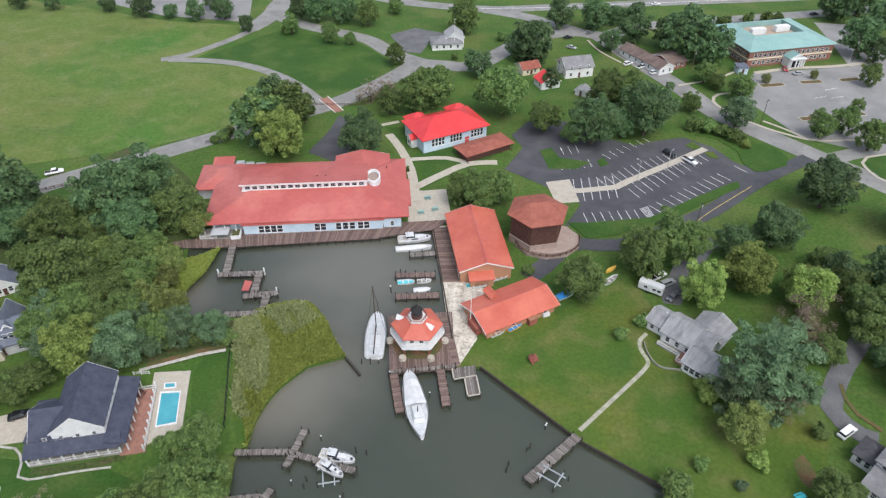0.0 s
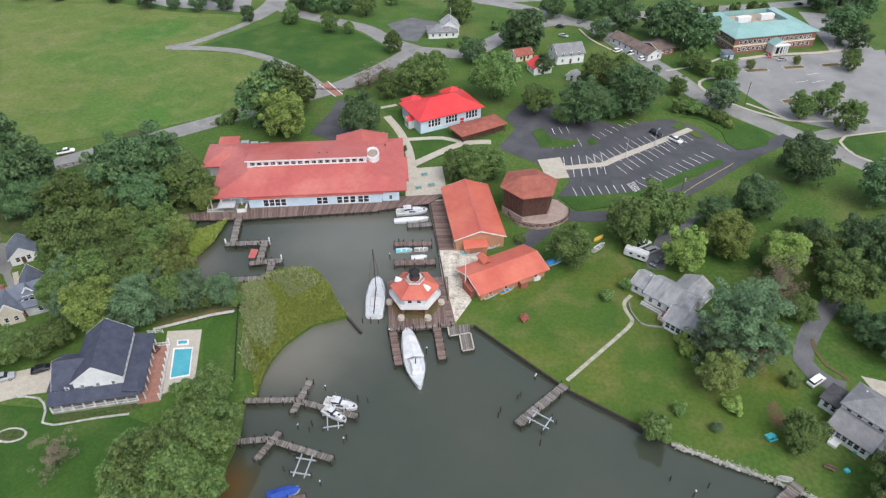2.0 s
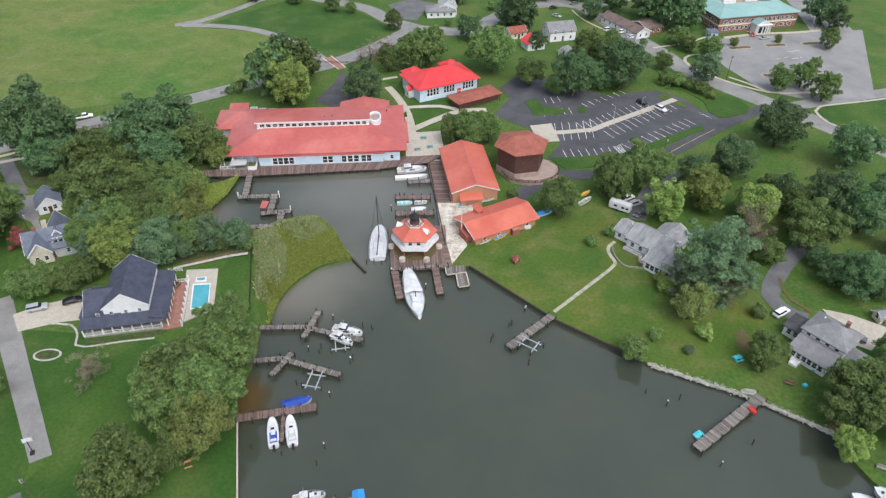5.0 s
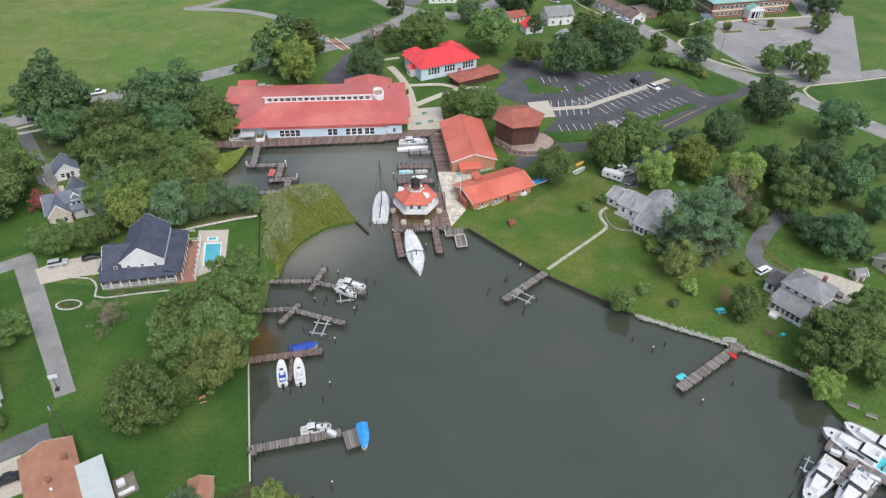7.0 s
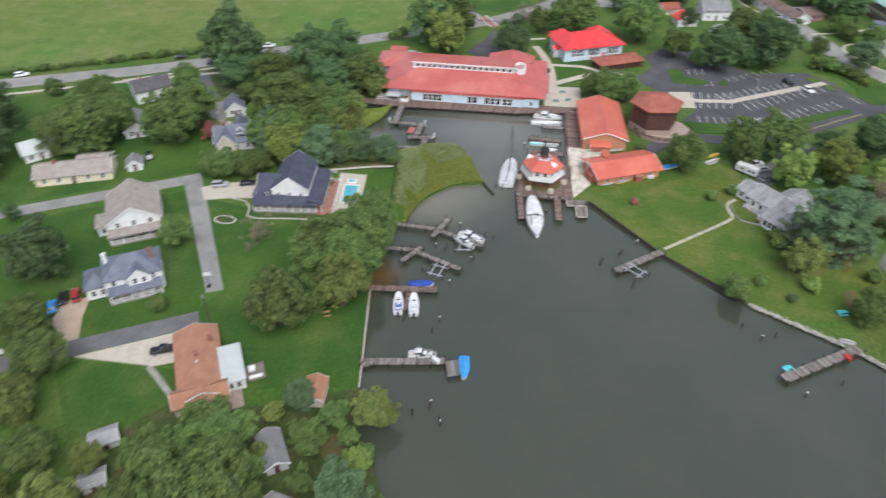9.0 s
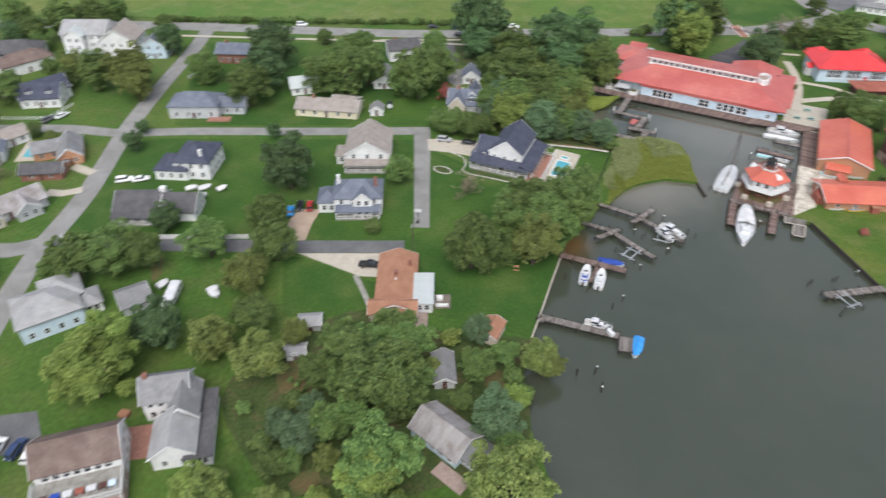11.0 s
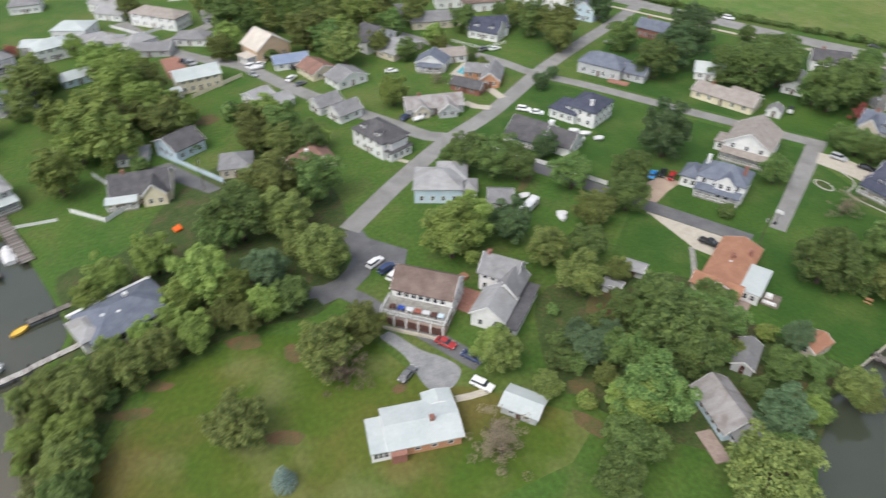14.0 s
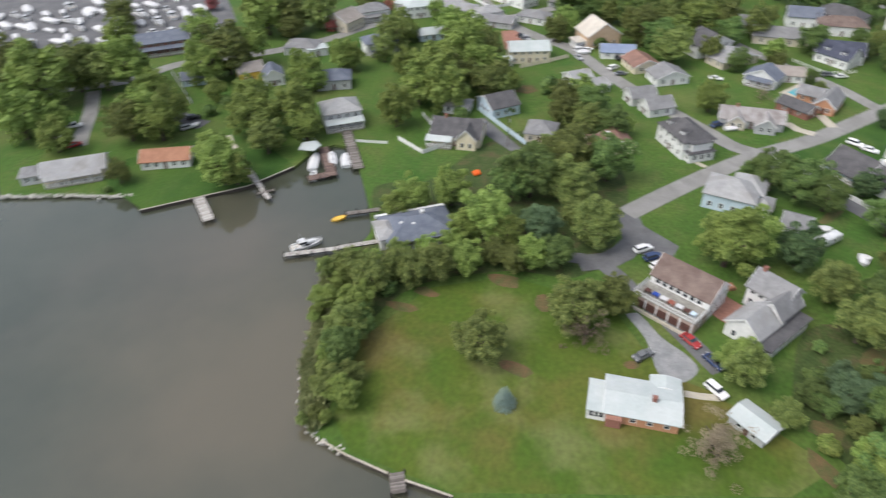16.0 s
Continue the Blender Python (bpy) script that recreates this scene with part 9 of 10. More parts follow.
def boat(kind, x0, y0, x1, y1, label, z=-0.8, B=None, cover=None, hull=None, group="boats"):
    """A boat with its stern at (x0, y0) and its bow at (x1, y1)."""
    L = math.hypot(x1 - x0, y1 - y0)
    B = B or L * 0.34
    H = 0.45 + 0.055 * L
    ob = tagged(new(kind), label, "boat", group)
    ob.matrix_world = pose(x0, y0, z, 0, 0, math.degrees(math.atan2(y1 - y0, x1 - x0)))
    bm, rows = hull_bm(L, B, H, pointed=kind in ("bugeye", "canoe"))
    rows = [[v.co.copy() for v in r] for r in rows]
    dk_bm = deck_bm(rows, 0.1 if kind != "rowing_boat" else H * 0.6)
    part("hull", bm, hull or M_GEL, ob)
    part("deck", dk_bm, M_DECKGREY if kind in ("bugeye", "skipjack") else M_GEL if kind not in ("rowing_boat", "canoe") else (cover or M_GREYPLANK), ob)
    if kind == "motor_cruiser":
        bm = bmesh.new()
        tapered(bm, L * 0.28, L * 0.80, B * 0.36, B * 0.20, H, H + 0.10 * L * 0.6 + 0.3)
        part("cabin", bm, M_GEL, ob)
        bm = bmesh.new()
        tapered(bm, L * 0.25, L * 0.52, B * 0.34, B * 0.30, H + 0.06 * L + 0.28, H + 0.06 * L + 0.85, 0.2, 0.5)
        part("windshield", bm, M_GLASS, ob)
        bm = bmesh.new()
        box(bm, L * 0.24, -B * 0.33, H + 0.06 * L + 0.84, L * 0.48, B * 0.33, H + 0.06 * L + 0.94)
        part("hardtop", bm, M_GEL, ob)
        bm = bmesh.new()
        box(bm, L * 0.02, -B * 0.36, H - 0.09, L * 0.24, B * 0.36, H - 0.05)
        part("cockpit_floor", bm, cover or M_BEIGE, ob)
        top = H + 0.06 * L + 0.94
        for k in (-1, 1):
            bm = bmesh.new()
            line = [(L * t, k * B * 0.46 * w, H * h + 0.55) for t, w, h in ((0.5, 1.0, 1.0), (0.68, 0.9, 1.06), (0.84, 0.6, 1.16), (0.98, 0.06, 1.3))]
            for q0, q1 in zip(line, line[1:]):
                beam(bm, q0, q1, 0.05, 0.05)
                beam(bm, q0, (q0[0], q0[1], q0[2] - 0.55), 0.04, 0.04)
            part("bow_rail", bm, M_CHROME, ob)
            bm = bmesh.new()
            box(bm, L * 0.40, k * B * 0.31 - 0.12, H + 0.18, L * 0.60, k * B * 0.31 + 0.12, H + 0.5)
            part("side_window", bm, M_GLASS, ob)
            bm = bmesh.new()
            box(bm, L * 0.03, k * B * 0.40 - 0.14, H - 0.02, L * 0.26, k * B * 0.40 + 0.14, H + 0.3)
            part("coaming", bm, M_GEL, ob)
        for t in (0.66, 0.86):
            bm = bmesh.new()
            box(bm, L * t, -0.26, H * 1.1, L * t + 0.5, 0.26, H * 1.1 + 0.28 + (0.35 if t < 0.7 else 0.0))
            part("hatch", bm, M_GLASS, ob)
        bm = bmesh.new()
        box(bm, L * 0.28, -B * 0.12, top, L * 0.31, B * 0.12, top + 0.35)
        cyl(bm, L * 0.36, B * 0.2, top, top + 1.6, 0.035, 0.015, 6)
        cyl(bm, L * 0.36, -B * 0.2, top, top + 1.6, 0.035, 0.015, 6)
        part("radar_arch", bm, M_GREYSIDE, ob)
        bm = bmesh.new()
        box(bm, L * 0.08, -B * 0.16, H - 0.04, L * 0.16, B * 0.16, H + 0.4)
        part("cockpit_seat", bm, M_DECKGREY, ob)
        if "trim" in label:
            for t, m in ((0.52, M_REDPAINT), (0.62, M_SKYBLUE)):
                bm = bmesh.new()
                box(bm, L * t, -B * 0.20, H + 0.05 * L + 0.2, L * t + 0.45, B * 0.20, H + 0.05 * L + 0.36)
                part("stripe", bm, m, ob)
    elif kind == "motorboat":
        bm = bmesh.new()
        tapered(bm, L * 0.38, L * 0.56, B * 0.18, B * 0.15, H - 0.1, H + 0.55)
        part("console", bm, M_GEL, ob)
        bm = bmesh.new()
        tapered(bm, L * 0.5, L * 0.58, B * 0.16, B * 0.14, H + 0.5, H + 0.85)
        part("windshield", bm, M_GLASS, ob)
        bm = bmesh.new()
        box(bm, L * 0.12, -B * 0.3, H - 0.08, L * 0.66, B * 0.3, H - 0.03)
        part("cockpit_floor", bm, cover or M_GREYSIDE, ob)
        bm = bmesh.new()
        box(bm, -0.7, -0.25, 0.2, 0.0, 0.25, H + 0.35)
        part("outboard_motor", bm, M_BLACK, ob)
        for t in (0.16, 0.66):
            bm = bmesh.new()
            box(bm, L * t, -B * 0.24, H - 0.05, L * t + 0.5, B * 0.24, H + 0.25)
            part("seat", bm, M_GEL, ob)
    elif kind == "covered_boat":
        bm = bmesh.new()
        n, m = 10, []
        for i in range(n + 1):
            r = rows[int(i * (len(rows) - 1) / n)]
            m.append([bm.verts.new(p) for p in ((r[0].x, r[0].y * 1.02, r[0].z), (r[0].x, 0, r[0].z + 0.55 * math.sin(math.pi * (0.15 + 0.8 * i / n))), (r[4].x, r[4].y * 1.02, r[4].z))])
        for a, b in zip(m, m[1:]):
            bm.faces.new((a[0], b[0], b[1], a[1])), bm.faces.new((a[1], b[1], b[2], a[2]))
        part("canvas_cover", bm, cover or M_COVER, ob)
    elif kind in ("bugeye", "skipjack"):
        bm = bmesh.new()
        tapered(bm, L * 0.18, L * 0.44, B * 0.26, B * 0.24, H, H + 0.6)
        part("cabin", bm, M_GEL, ob)
        if kind == "bugeye":
            bm = bmesh.new()
            for a in range(8):
                x = L * (0.42 + 0.055 * a)
                w = B * (0.47 - 0.024 * a)
                v = [bm.verts.new(p) for p in ((x, -w, H + 0.75), (x, 0, H + 1.35), (x, w, H + 0.75))]
                if a:
                    bm.faces.new((last[0], v[0], v[1], last[1])), bm.faces.new((last[1], v[1], v[2], last[2]))
                last = v
            part("awning", bm, M_COVER, ob)
            bm = bmesh.new()
            tapered(bm, L * 0.20, L * 0.36, B * 0.22, B * 0.24, H, H + 1.3)
            part("pilot_house", bm, M_GEL, ob)
        bm = bmesh.new()
        mx = L * 0.62 if kind == "skipjack" else L * 0.30
        if kind == "skipjack":
            beam(bm, (mx, 0, H), (mx - 1.6, 0, H + 15), 0.22, 0.22)
        else:
            cyl(bm, mx, 0, H, H + 3, 0.16, 0.08)
        part("mast", bm, M_BARK, ob)
        if kind == "skipjack":
            bm = bmesh.new()
            beam(bm, (mx - 0.2, 0, H + 1.3), (-L * 0.06, 0, H + 1.6), 0.26, 0.26)
            part("boom", bm, M_PILE, ob)
            bm = bmesh.new()
            beam(bm, (mx - 0.4, 0, H + 1.50), (L * 0.1, 0, H + 1.72), 0.2, 0.2)
            part("furled_sail", bm, M_BARN, ob)
            for q in ((L * 1.12, 0, H + 1.2), (L * 0.5, -B * 0.45, H), (L * 0.5, B * 0.45, H)):
                bm = bmesh.new()
                beam(bm, (mx - 1.55, 0, H + 14.5), q, 0.06, 0.06)
                part("stay", bm, M_PILE, ob)
            bm = bmesh.new()
            for k in (0.25, 0.4, 0.52):
                box(bm, L * k, -0.5, H - 0.1, L * k + 0.9, 0.5, H + 0.25)
            part("hatches", bm, M_GREYSIDE, ob)
        bm = bmesh.new()
        beam(bm, (L * 0.95, 0, H * 1.35), (L * 1.14, 0, H * 1.5 + 0.3), 0.16, 0.16)
        part("bowsprit", bm, M_BARN, ob)
    elif kind == "rowing_boat":
        for k in (0.3, 0.6):
            bm = bmesh.new()
            box(bm, L * k, -B * 0.4, H * 0.75, L * k + 0.25, B * 0.4, H * 0.82)
            part("seat", bm, M_WHITE, ob)
    return ob


boat("skipjack", -16.0, 107.5, -16.3, 122.2, "white wooden sailing workboat with tall mast and boom", B=5.2)
boat("bugeye", -4.1, 85.0, -7.8, 102.7, "white wooden bugeye under a pale canvas awning", B=5.0)
boat("motor_cruiser", -24.8, 81.1, -17.4, 79.4, "white motor cruiser beside a dock")
boat("motor_cruiser", -24.7, 78.6, -19.3, 75.5, "white motorboat raised on a lift", z=-0.1)
boat("covered_boat", -32.6, 58.2, -26.5, 60.0, "boat under a bright blue canvas cover", B=2.6, cover=M_BLUETARP)
boat("motorboat", -32.2, 48.0, -34.0, 55.1, "white motorboat with blue cover in its cockpit", cover=M_BLUETARP)
boat("motorboat", -28.5, 48.4, -30.4, 55.6, "white open motorboat moored at a dock")
boat("motor_cruiser", -26.5, 36.1, -20.5, 37.6, "small white fishing boat moored at a dock")
boat("covered_boat", -14.6, 38.4, -13.4, 32.1, "open boat with bright blue floor", B=2.4, cover=M_SKYBLUE)
boat("covered_boat", 53.2, 51.8, 54.2, 50.2, "small boat under a turquoise cover", B=2.2, cover=M_TURQ)
boat("motor_cruiser", -13.0, 152.9, -3.5, 154.3, "white motor cruiser moored in a basin")
boat("covered_boat", -13.4, 148.6, -3.1, 149.8, "long slim white boat with cover", B=2.2)
boat("rowing_boat", -12.1, 134.5, -7.5, 134.9, "turquoise rowing boat by a finger dock", cover=M_TURQ, B=1.8)
boat("rowing_boat", -6.9, 135.0, -3.0, 135.4, "white rowing boat by a finger dock", B=1.6)
boat("covered_boat", -7.7, 131.3, -3.2, 131.8, "small white boat under a white cover", B=1.9)
boat("rowing_boat", 6.2, 132.3, 11.8, 132.8, "turquoise wooden boat on shell ground", z=0.1, cover=M_TURQ, B=1.8)
boat("rowing_boat", 12.1, 134.6, 17.8, 136.8, "grey wooden boat beside a shed", z=0.1, B=1.8)
boat("rowing_boat", 11.6, 114.1, 15.2, 116.3, "white skiff beside a workshop", z=0.1, B=1.7)
boat("rowing_boat", 15.8, 115.9, 19.6, 118.4, "yellow and blue skiff beside a workshop", z=0.1, cover=M_SKYBLUE, hull=M_YELLOWPL, B=1.7)
boat("covered_boat", 29.5, 127.6, 34.3, 130.3, "boat under a bright blue tarpaulin", z=0.1, cover=M_SKYBLUE, B=2.2)
boat("rowing_boat", 42.9, 133.4, 46.8, 136.8, "pale upturned skiff on a lawn", z=0.1, B=1.6)
boat("canoe", 44.1, 138.2, 47.2, 140.5, "orange canoe lying on a lawn", z=0.1, cover=M_YELLOWPL, hull=M_YELLOWPL, B=1.2)
boat("canoe", 65.9, 62.0, 69.0, 61.4, "white canoe on the stone bank", z=0.1, B=1.1)
boat("canoe", 66.0, 57.6, 66.8, 55.6, "red and white skiff on a pier", z=0.3, B=1.2, cover=M_REDPAINT, hull=M_REDPAINT)
boat("motor_cruiser", 87.5, 27.1, 77.8, 37.3, "large white motor yacht with teal cockpit", cover=M_TURQ, B=5.0)
boat("motor_cruiser", 91.4, 29.3, 82.8, 38.7, "large white sport fishing yacht", B=4.6)
boat("motor_cruiser", 77.2, 30.1, 67.6, 21.6, "white motor cruiser backed to a pier", B=4.4)
boat("motor_cruiser", 82.6, 27.6, 72.1, 19.3, "white motor cruiser with red and blue trim", cover=M_TURQ, B=4.6)
boat("motor_cruiser", 87.7, 22.5, 76.8, 14.5, "white motor cruiser at a marina pier", B=4.6)
boat("motor_cruiser", -95.1, -140.7, -99.7, -134.0, "white motor cruiser at a pale dock")
boat("canoe", -108.8, -133.8, -110.7, -130.4, "yellow boat moored at a cove dock", B=1.8, cover=M_YELLOWPL, hull=M_YELLOWPL)
boat("covered_boat", -133.6, -145.9, -143.0, -147.1, "white covered boat in a slip", B=3.0)
boat("motorboat", -128.0, -144.2, -133.0, -145.1, "small white motorboat in a slip", B=2.2)
boat("covered_boat", -136.7, -140.6, -144.1, -142.8, "white covered boat in a slip", B=3.0)
boat("covered_boat", -136.4, -136.2, -143.8, -138.2, "white covered boat in a slip", B=3.0)
bm = bmesh.new()
prism(bm, pairs(-140.4, -151.6, -144.7, -151.5, -146.1, -147.6, -143.4, -145.4, -139.8, -146.6), 2.5, 2.8)
for q in ((-144.8, -152.0), (-147.7, -152.0), (-148.3, -149.2), (-144.4, -148.2)):
    cyl(bm, q[0], q[1], 0, 2.5, 0.1)
tagged(part("gazebo", bm, M_WHITEROOF), "white canopy gazebo beside boat slips", "gazebo")
for q in ((77.6, 31.4), (80.1, 30.7), (82.2, 25.8), (-20.1, 35.2)):
    bm = bmesh.new()
    box(bm, -0.9, -0.4, 0, 0.9, 0.4, 0.75)
    box(bm, -0.95, -0.45, 0.75, 0.95, 0.45, 0.85)
    ob = part("dock_box", bm, M_GEL)
    ob.matrix_world = pose(q[0], q[1], 0.36, 0, 0, -30)
    tagged(ob, "white dock storage box on a pier", "box", "dock boxes")
# boats on trailers and in the yard
for q in ((-142.7, 22.4, -140.9, 25.0), (-139.7, 24.3, -138.0, 27.6), (-137.9, 21.4, -135.3, 23.8), (-134.9, 26.9, -134.2, 29.8), (-179.4, -10.8, -178.6, -4.9), (-168.0, -20.9, -168.8, -16.7), (-230.6, -64.2, -230.9, -58.7), (-102.6, -3.3, -100.1, -3.9), (-114.5, -9.3, -114.5, -6.4), (-103.6, -4.0, -102.6, -1.4), (-150.8, -238.0, -152.8, -233.2), (-155.9, -193.4, -158.6, -190.7), (-92.3, -213.8, -92.6, -213.8)):
    if math.hypot(q[2] - q[0], q[3] - q[1]) > 2:
        boat("covered_boat", *q, "white boat on a trailer beside a house", z=0.30, B=2.3, group="boats ashore")
sheet("road_boatyard", pairs(-214.4, -310.8, -237.6, -229.9, -258.9, -215.0, -300.2, -236.2, -293.1, -367.2), M_DRIVE, 0.08, "grey gravel boatyard", "yard")
yard_rng = random.Random(4)
for i in range(14):
    for j in range(4):
        ax, ay = (-221.2, -305.3)
        bx, by = (-246.4, -236.3)
        cx, cy = (-271.7, -340.0)
        t, s = (i + yard_rng.uniform(-0.2, 0.2)) / 11, j / 4 + yard_rng.uniform(-0.05, 0.05)
        x, y = ax + (bx - ax) * t + (cx - ax) * s, ay + (by - ay) * t + (cy - ay) * s
        a = yard_rng.choice((40, 60, 220)) + yard_rng.uniform(-10, 10)
        l = yard_rng.uniform(7, 12)
        boat(yard_rng.choice(("covered_boat", "motor_cruiser", "covered_boat")), x, y, x + l * math.cos(radians(a)), y + l * math.sin(radians(a)), "white boat stored ashore in a boatyard", z=0.31, group="boats ashore")


# ---- cars ----
def paint(name, c):
    return mat(name, [c, tuple(v * 1.12 for v in c)], 0.5, 0.25, 0.0, spec=0.5)


PAINTS = {"white": paint("white_car_paint", (0.70, 0.70, 0.70)), "black": paint("black_car_paint", (0.015, 0.016, 0.018)), "silver": paint("silver_car_paint", (0.34, 0.35, 0.36)),
          "red": paint("red_car_paint", (0.30, 0.03, 0.03)), "blue": paint("dark_blue_car_paint", (0.03, 0.05, 0.12)), "grey": paint("grey_car_paint", (0.13, 0.135, 0.14)), "sky": M_SKYBLUE}


def extrude_side(bm, prof, w, w_top=None, z_mid=None):
    """A body from a side outline (x, z), 2w wide, narrowing above z_mid to w_top."""
    ends = []
    for k in (-1, 1):
        ends.append([bm.verts.new((x, k * (w_top if w_top and z > z_mid else w), z)) for x, z in prof])
    bm.faces.new(ends[0]), bm.faces.new(ends[1][::-1])
    n = len(prof)
    for i in range(n):
        bm.faces.new((ends[0][i], ends[1][i], ends[1][(i + 1) % n], ends[0][(i + 1) % n]))


CAR_SHAPES = {
    "car": ([(-2.3, 0.3), (2.3, 0.3), (2.35, 0.65), (1.1, 0.95), (-1.9, 1.0), (-2.35, 0.8)], [(-1.75, 0.97), (1.0, 0.95), (0.35, 1.38), (-1.1, 1.4)], (-1.15, 0.35, 1.36)),
    "suv": ([(-2.35, 0.35), (2.35, 0.35), (2.4, 0.85), (1.25, 1.1), (-2.3, 1.12), (-2.4, 0.8)], [(-2.25, 1.1), (1.15, 1.08), (0.55, 1.66), (-2.0, 1.68)], (-2.05, 0.55, 1.64)),
    "pickup_truck": ([(-2.8, 0.45), (2.8, 0.45), (2.85, 0.95), (1.5, 1.15), (-2.75, 1.12), (-2.85, 0.8)], [(-0.7, 1.12), (1.4, 1.12), (0.8, 1.78), (-0.55, 1.8)], (-0.6, 0.8, 1.76)),
}
CAR_MESH = {}


def car_meshes(kind):
    if kind not in CAR_MESH:
        body, cab, top = CAR_SHAPES[kind]
        out = {}
        for key, prof, w, wt, zm in (("body", body, 0.92, 0.86, 0.9), ("glasshouse", cab, 0.82, 0.66, cab[2][1] - 0.1)):
            bm = bmesh.new()
            extrude_side(bm, prof, w, wt, zm)
            bmesh.ops.bevel(bm, geom=bm.edges[:], offset=0.06, segments=1, affect="EDGES")
            out[key] = bm
        bm = bmesh.new()
        box(bm, top[0], -0.66, top[2], top[1], 0.66, top[2] + 0.08)
        out["roof"] = bm
        bm = bmesh.new()
        cyl(bm, 0, 0, -0.11, 0.11, 0.34, n=14)
        out["tyre"] = bm
        bm = bmesh.new()
        cyl(bm, 0, 0, -0.125, 0.125, 0.2, n=12)
        out["rim"] = bm
        bm = bmesh.new()
        box(bm, -0.05, -0.16, -0.07, 0.05, 0.16, 0.07)
        out["lamp"] = bm
        if kind == "pickup_truck":
            bm = bmesh.new()
            box(bm, -2.7, -0.72, 1.06, -0.85, 0.72, 1.14)
            out["bed"] = bm
        CAR_MESH[kind] = {k: mesh_of(b, k, {"tyre": M_BLACK, "rim": M_CHROME, "glasshouse": M_GLASS, "lamp": M_GEL, "bed": M_BLACK}.get(k, M_GEL)) for k, b in out.items()}
    return CAR_MESH[kind]


PAINTED = {}


def painted(kind, key, colour):
    if (kind, key, colour) not in PAINTED:
        me = car_meshes(kind)[key].copy()
        me.materials.clear()
        me.materials.append(PAINTS[colour])
        PAINTED[kind, key, colour] = me
    return PAINTED[kind, key, colour]


def car(kind, colour, x0, y0, x1, y1, where="parked on asphalt", z=0.12):
    ms = car_meshes(kind)
    ob = tagged(new(kind), colour.replace("sky", "bright blue") + " " + kind.replace("_", " ") + " " + where, "car", "parked cars")
    ob.matrix_world = pose((x0 + x1) / 2, (y0 + y1) / 2, z, 0, 0, math.degrees(math.atan2(y1 - y0, x1 - x0)))
    part("body", painted(kind, "body", colour), None, ob)
    part("glasshouse", ms["glasshouse"], None, ob)
    part("roof", painted(kind, "roof", colour), None, ob)
    if "bed" in ms:
        part("cargo_bed", ms["bed"], None, ob)
    wx = 1.75 if kind == "pickup_truck" else 1.45
    for i in (-wx, wx):
        for k in (-0.84, 0.84):
            t = part("tyre", ms["tyre"], None, ob)
            t.matrix_local = pose(i, k, 0.34, 90)
            part("rim", ms["rim"], None, t)
    e = 2.82 if kind == "pickup_truck" else 2.36
    for k in (-0.6, 0.6):
        part("headlight", ms["lamp"], None, ob).matrix_local = pose(e, k, 0.78)
        part("tail_light", ms["lamp"], None, ob).matrix_local = pose(-e, k, 0.85)


car("suv", "black", 76.5, 204.1, 79.5, 199.9, "parked in a marked bay")
car("pickup_truck", "white", 81.8, 199.9, 85.5, 194.7, "parked in a marked bay")
car("suv", "white", 82.3, 85.0, 86.6, 87.7, "parked on a drive")
car("pickup_truck", "white", -130.2, 187.0, -125.8, 189.1, "on a road beside a meadow")
car("pickup_truck", "white", 55.7, 135.2, 59.1, 137.3, "parked under trees")
car("suv", "silver", 57.7, 132.7, 61.0, 134.5, "parked beside a camper")
car("car", "grey", 58.3, 127.2, 61.0, 129.6, "parked on a drive")
car("car", "red", 148.0, 279.4, 147.1, 272.1, "parked at an office portico")
car("car", "silver", 148.8, 270.3, 154.1, 272.2, "parked outside an office")
car("car", "white", 110.6, 361.4, 115.7, 362.4, "on a highway")
car("car", "black", 188.8, 346.4, 194.2, 348.2, "on a highway")
car("car", "grey", 217.2, 352.0, 223.5, 353.9, "on a highway")
car("car", "black", 57.0, 311.3, 61.0, 312.8, "on a road between trees")
car("car", "grey", 68.5, 317.3, 72.5, 319.7, "on a road between trees")
car("suv", "white", 78.5, 279.2, 83.1, 282.4, "parked beside a building")
car("pickup_truck", "white", 82.9, 275.6, 89.1, 279.3, "parked beside a building")
car("suv", "white", 87.9, 270.2, 92.4, 272.7, "parked beside a building")
car("car", "silver", 57.4, 300.6, 60.4, 298.5, "parked beside a house")
car("suv", "silver", -99.1, 86.4, -95.6, 87.8, "parked on a concrete drive")
car("car", "black", -91.8, 89.0, -87.9, 90.7, "parked on a concrete drive")
car("suv", "blue", -150.4, 172.2, -145.5, 174.6, "on a road beside a meadow")
car("suv", "black", -144.2, 165.4, -139.4, 168.5, "on a road beside a meadow")
car("suv", "grey", 96.9, 79.5, 100.6, 76.8, "parked beside a house")
car("pickup_truck", "black", -80.4, 23.5, -75.8, 25.9, "parked on a pale driveway")
car("car", "sky", -108.8, 29.0, -111.9, 32.7, "parked on a brown driveway")
car("suv", "black", -108.4, 32.1, -111.2, 35.8, "parked on a brown driveway")
car("suv", "red", -106.1, 33.6, -109.0, 37.3, "parked on a brown driveway")
car("suv", "white", -208.7, 137.3, -203.8, 140.6, "on a road beside a meadow")
car("car", "black", -159.0, 167.4, -154.9, 170.1, "on a road beside a meadow")
car("suv", "black", -151.0, 172.8, -146.3, 175.9, "on a road beside a meadow")
car("suv", "black", -142.6, 165.5, -137.4, 168.1, "on a road beside a meadow")
car("car", "silver", -203.6, 73.2, -199.2, 78.0, "parked beside a house")
car("suv", "white", -101.0, -56.1, -103.0, -52.6, "parked behind a hall")
car("suv", "blue", -98.0, -54.2, -99.9, -50.7, "parked behind a hall")
car("suv", "white", -95.0, -52.8, -96.8, -49.9, "parked behind a hall")
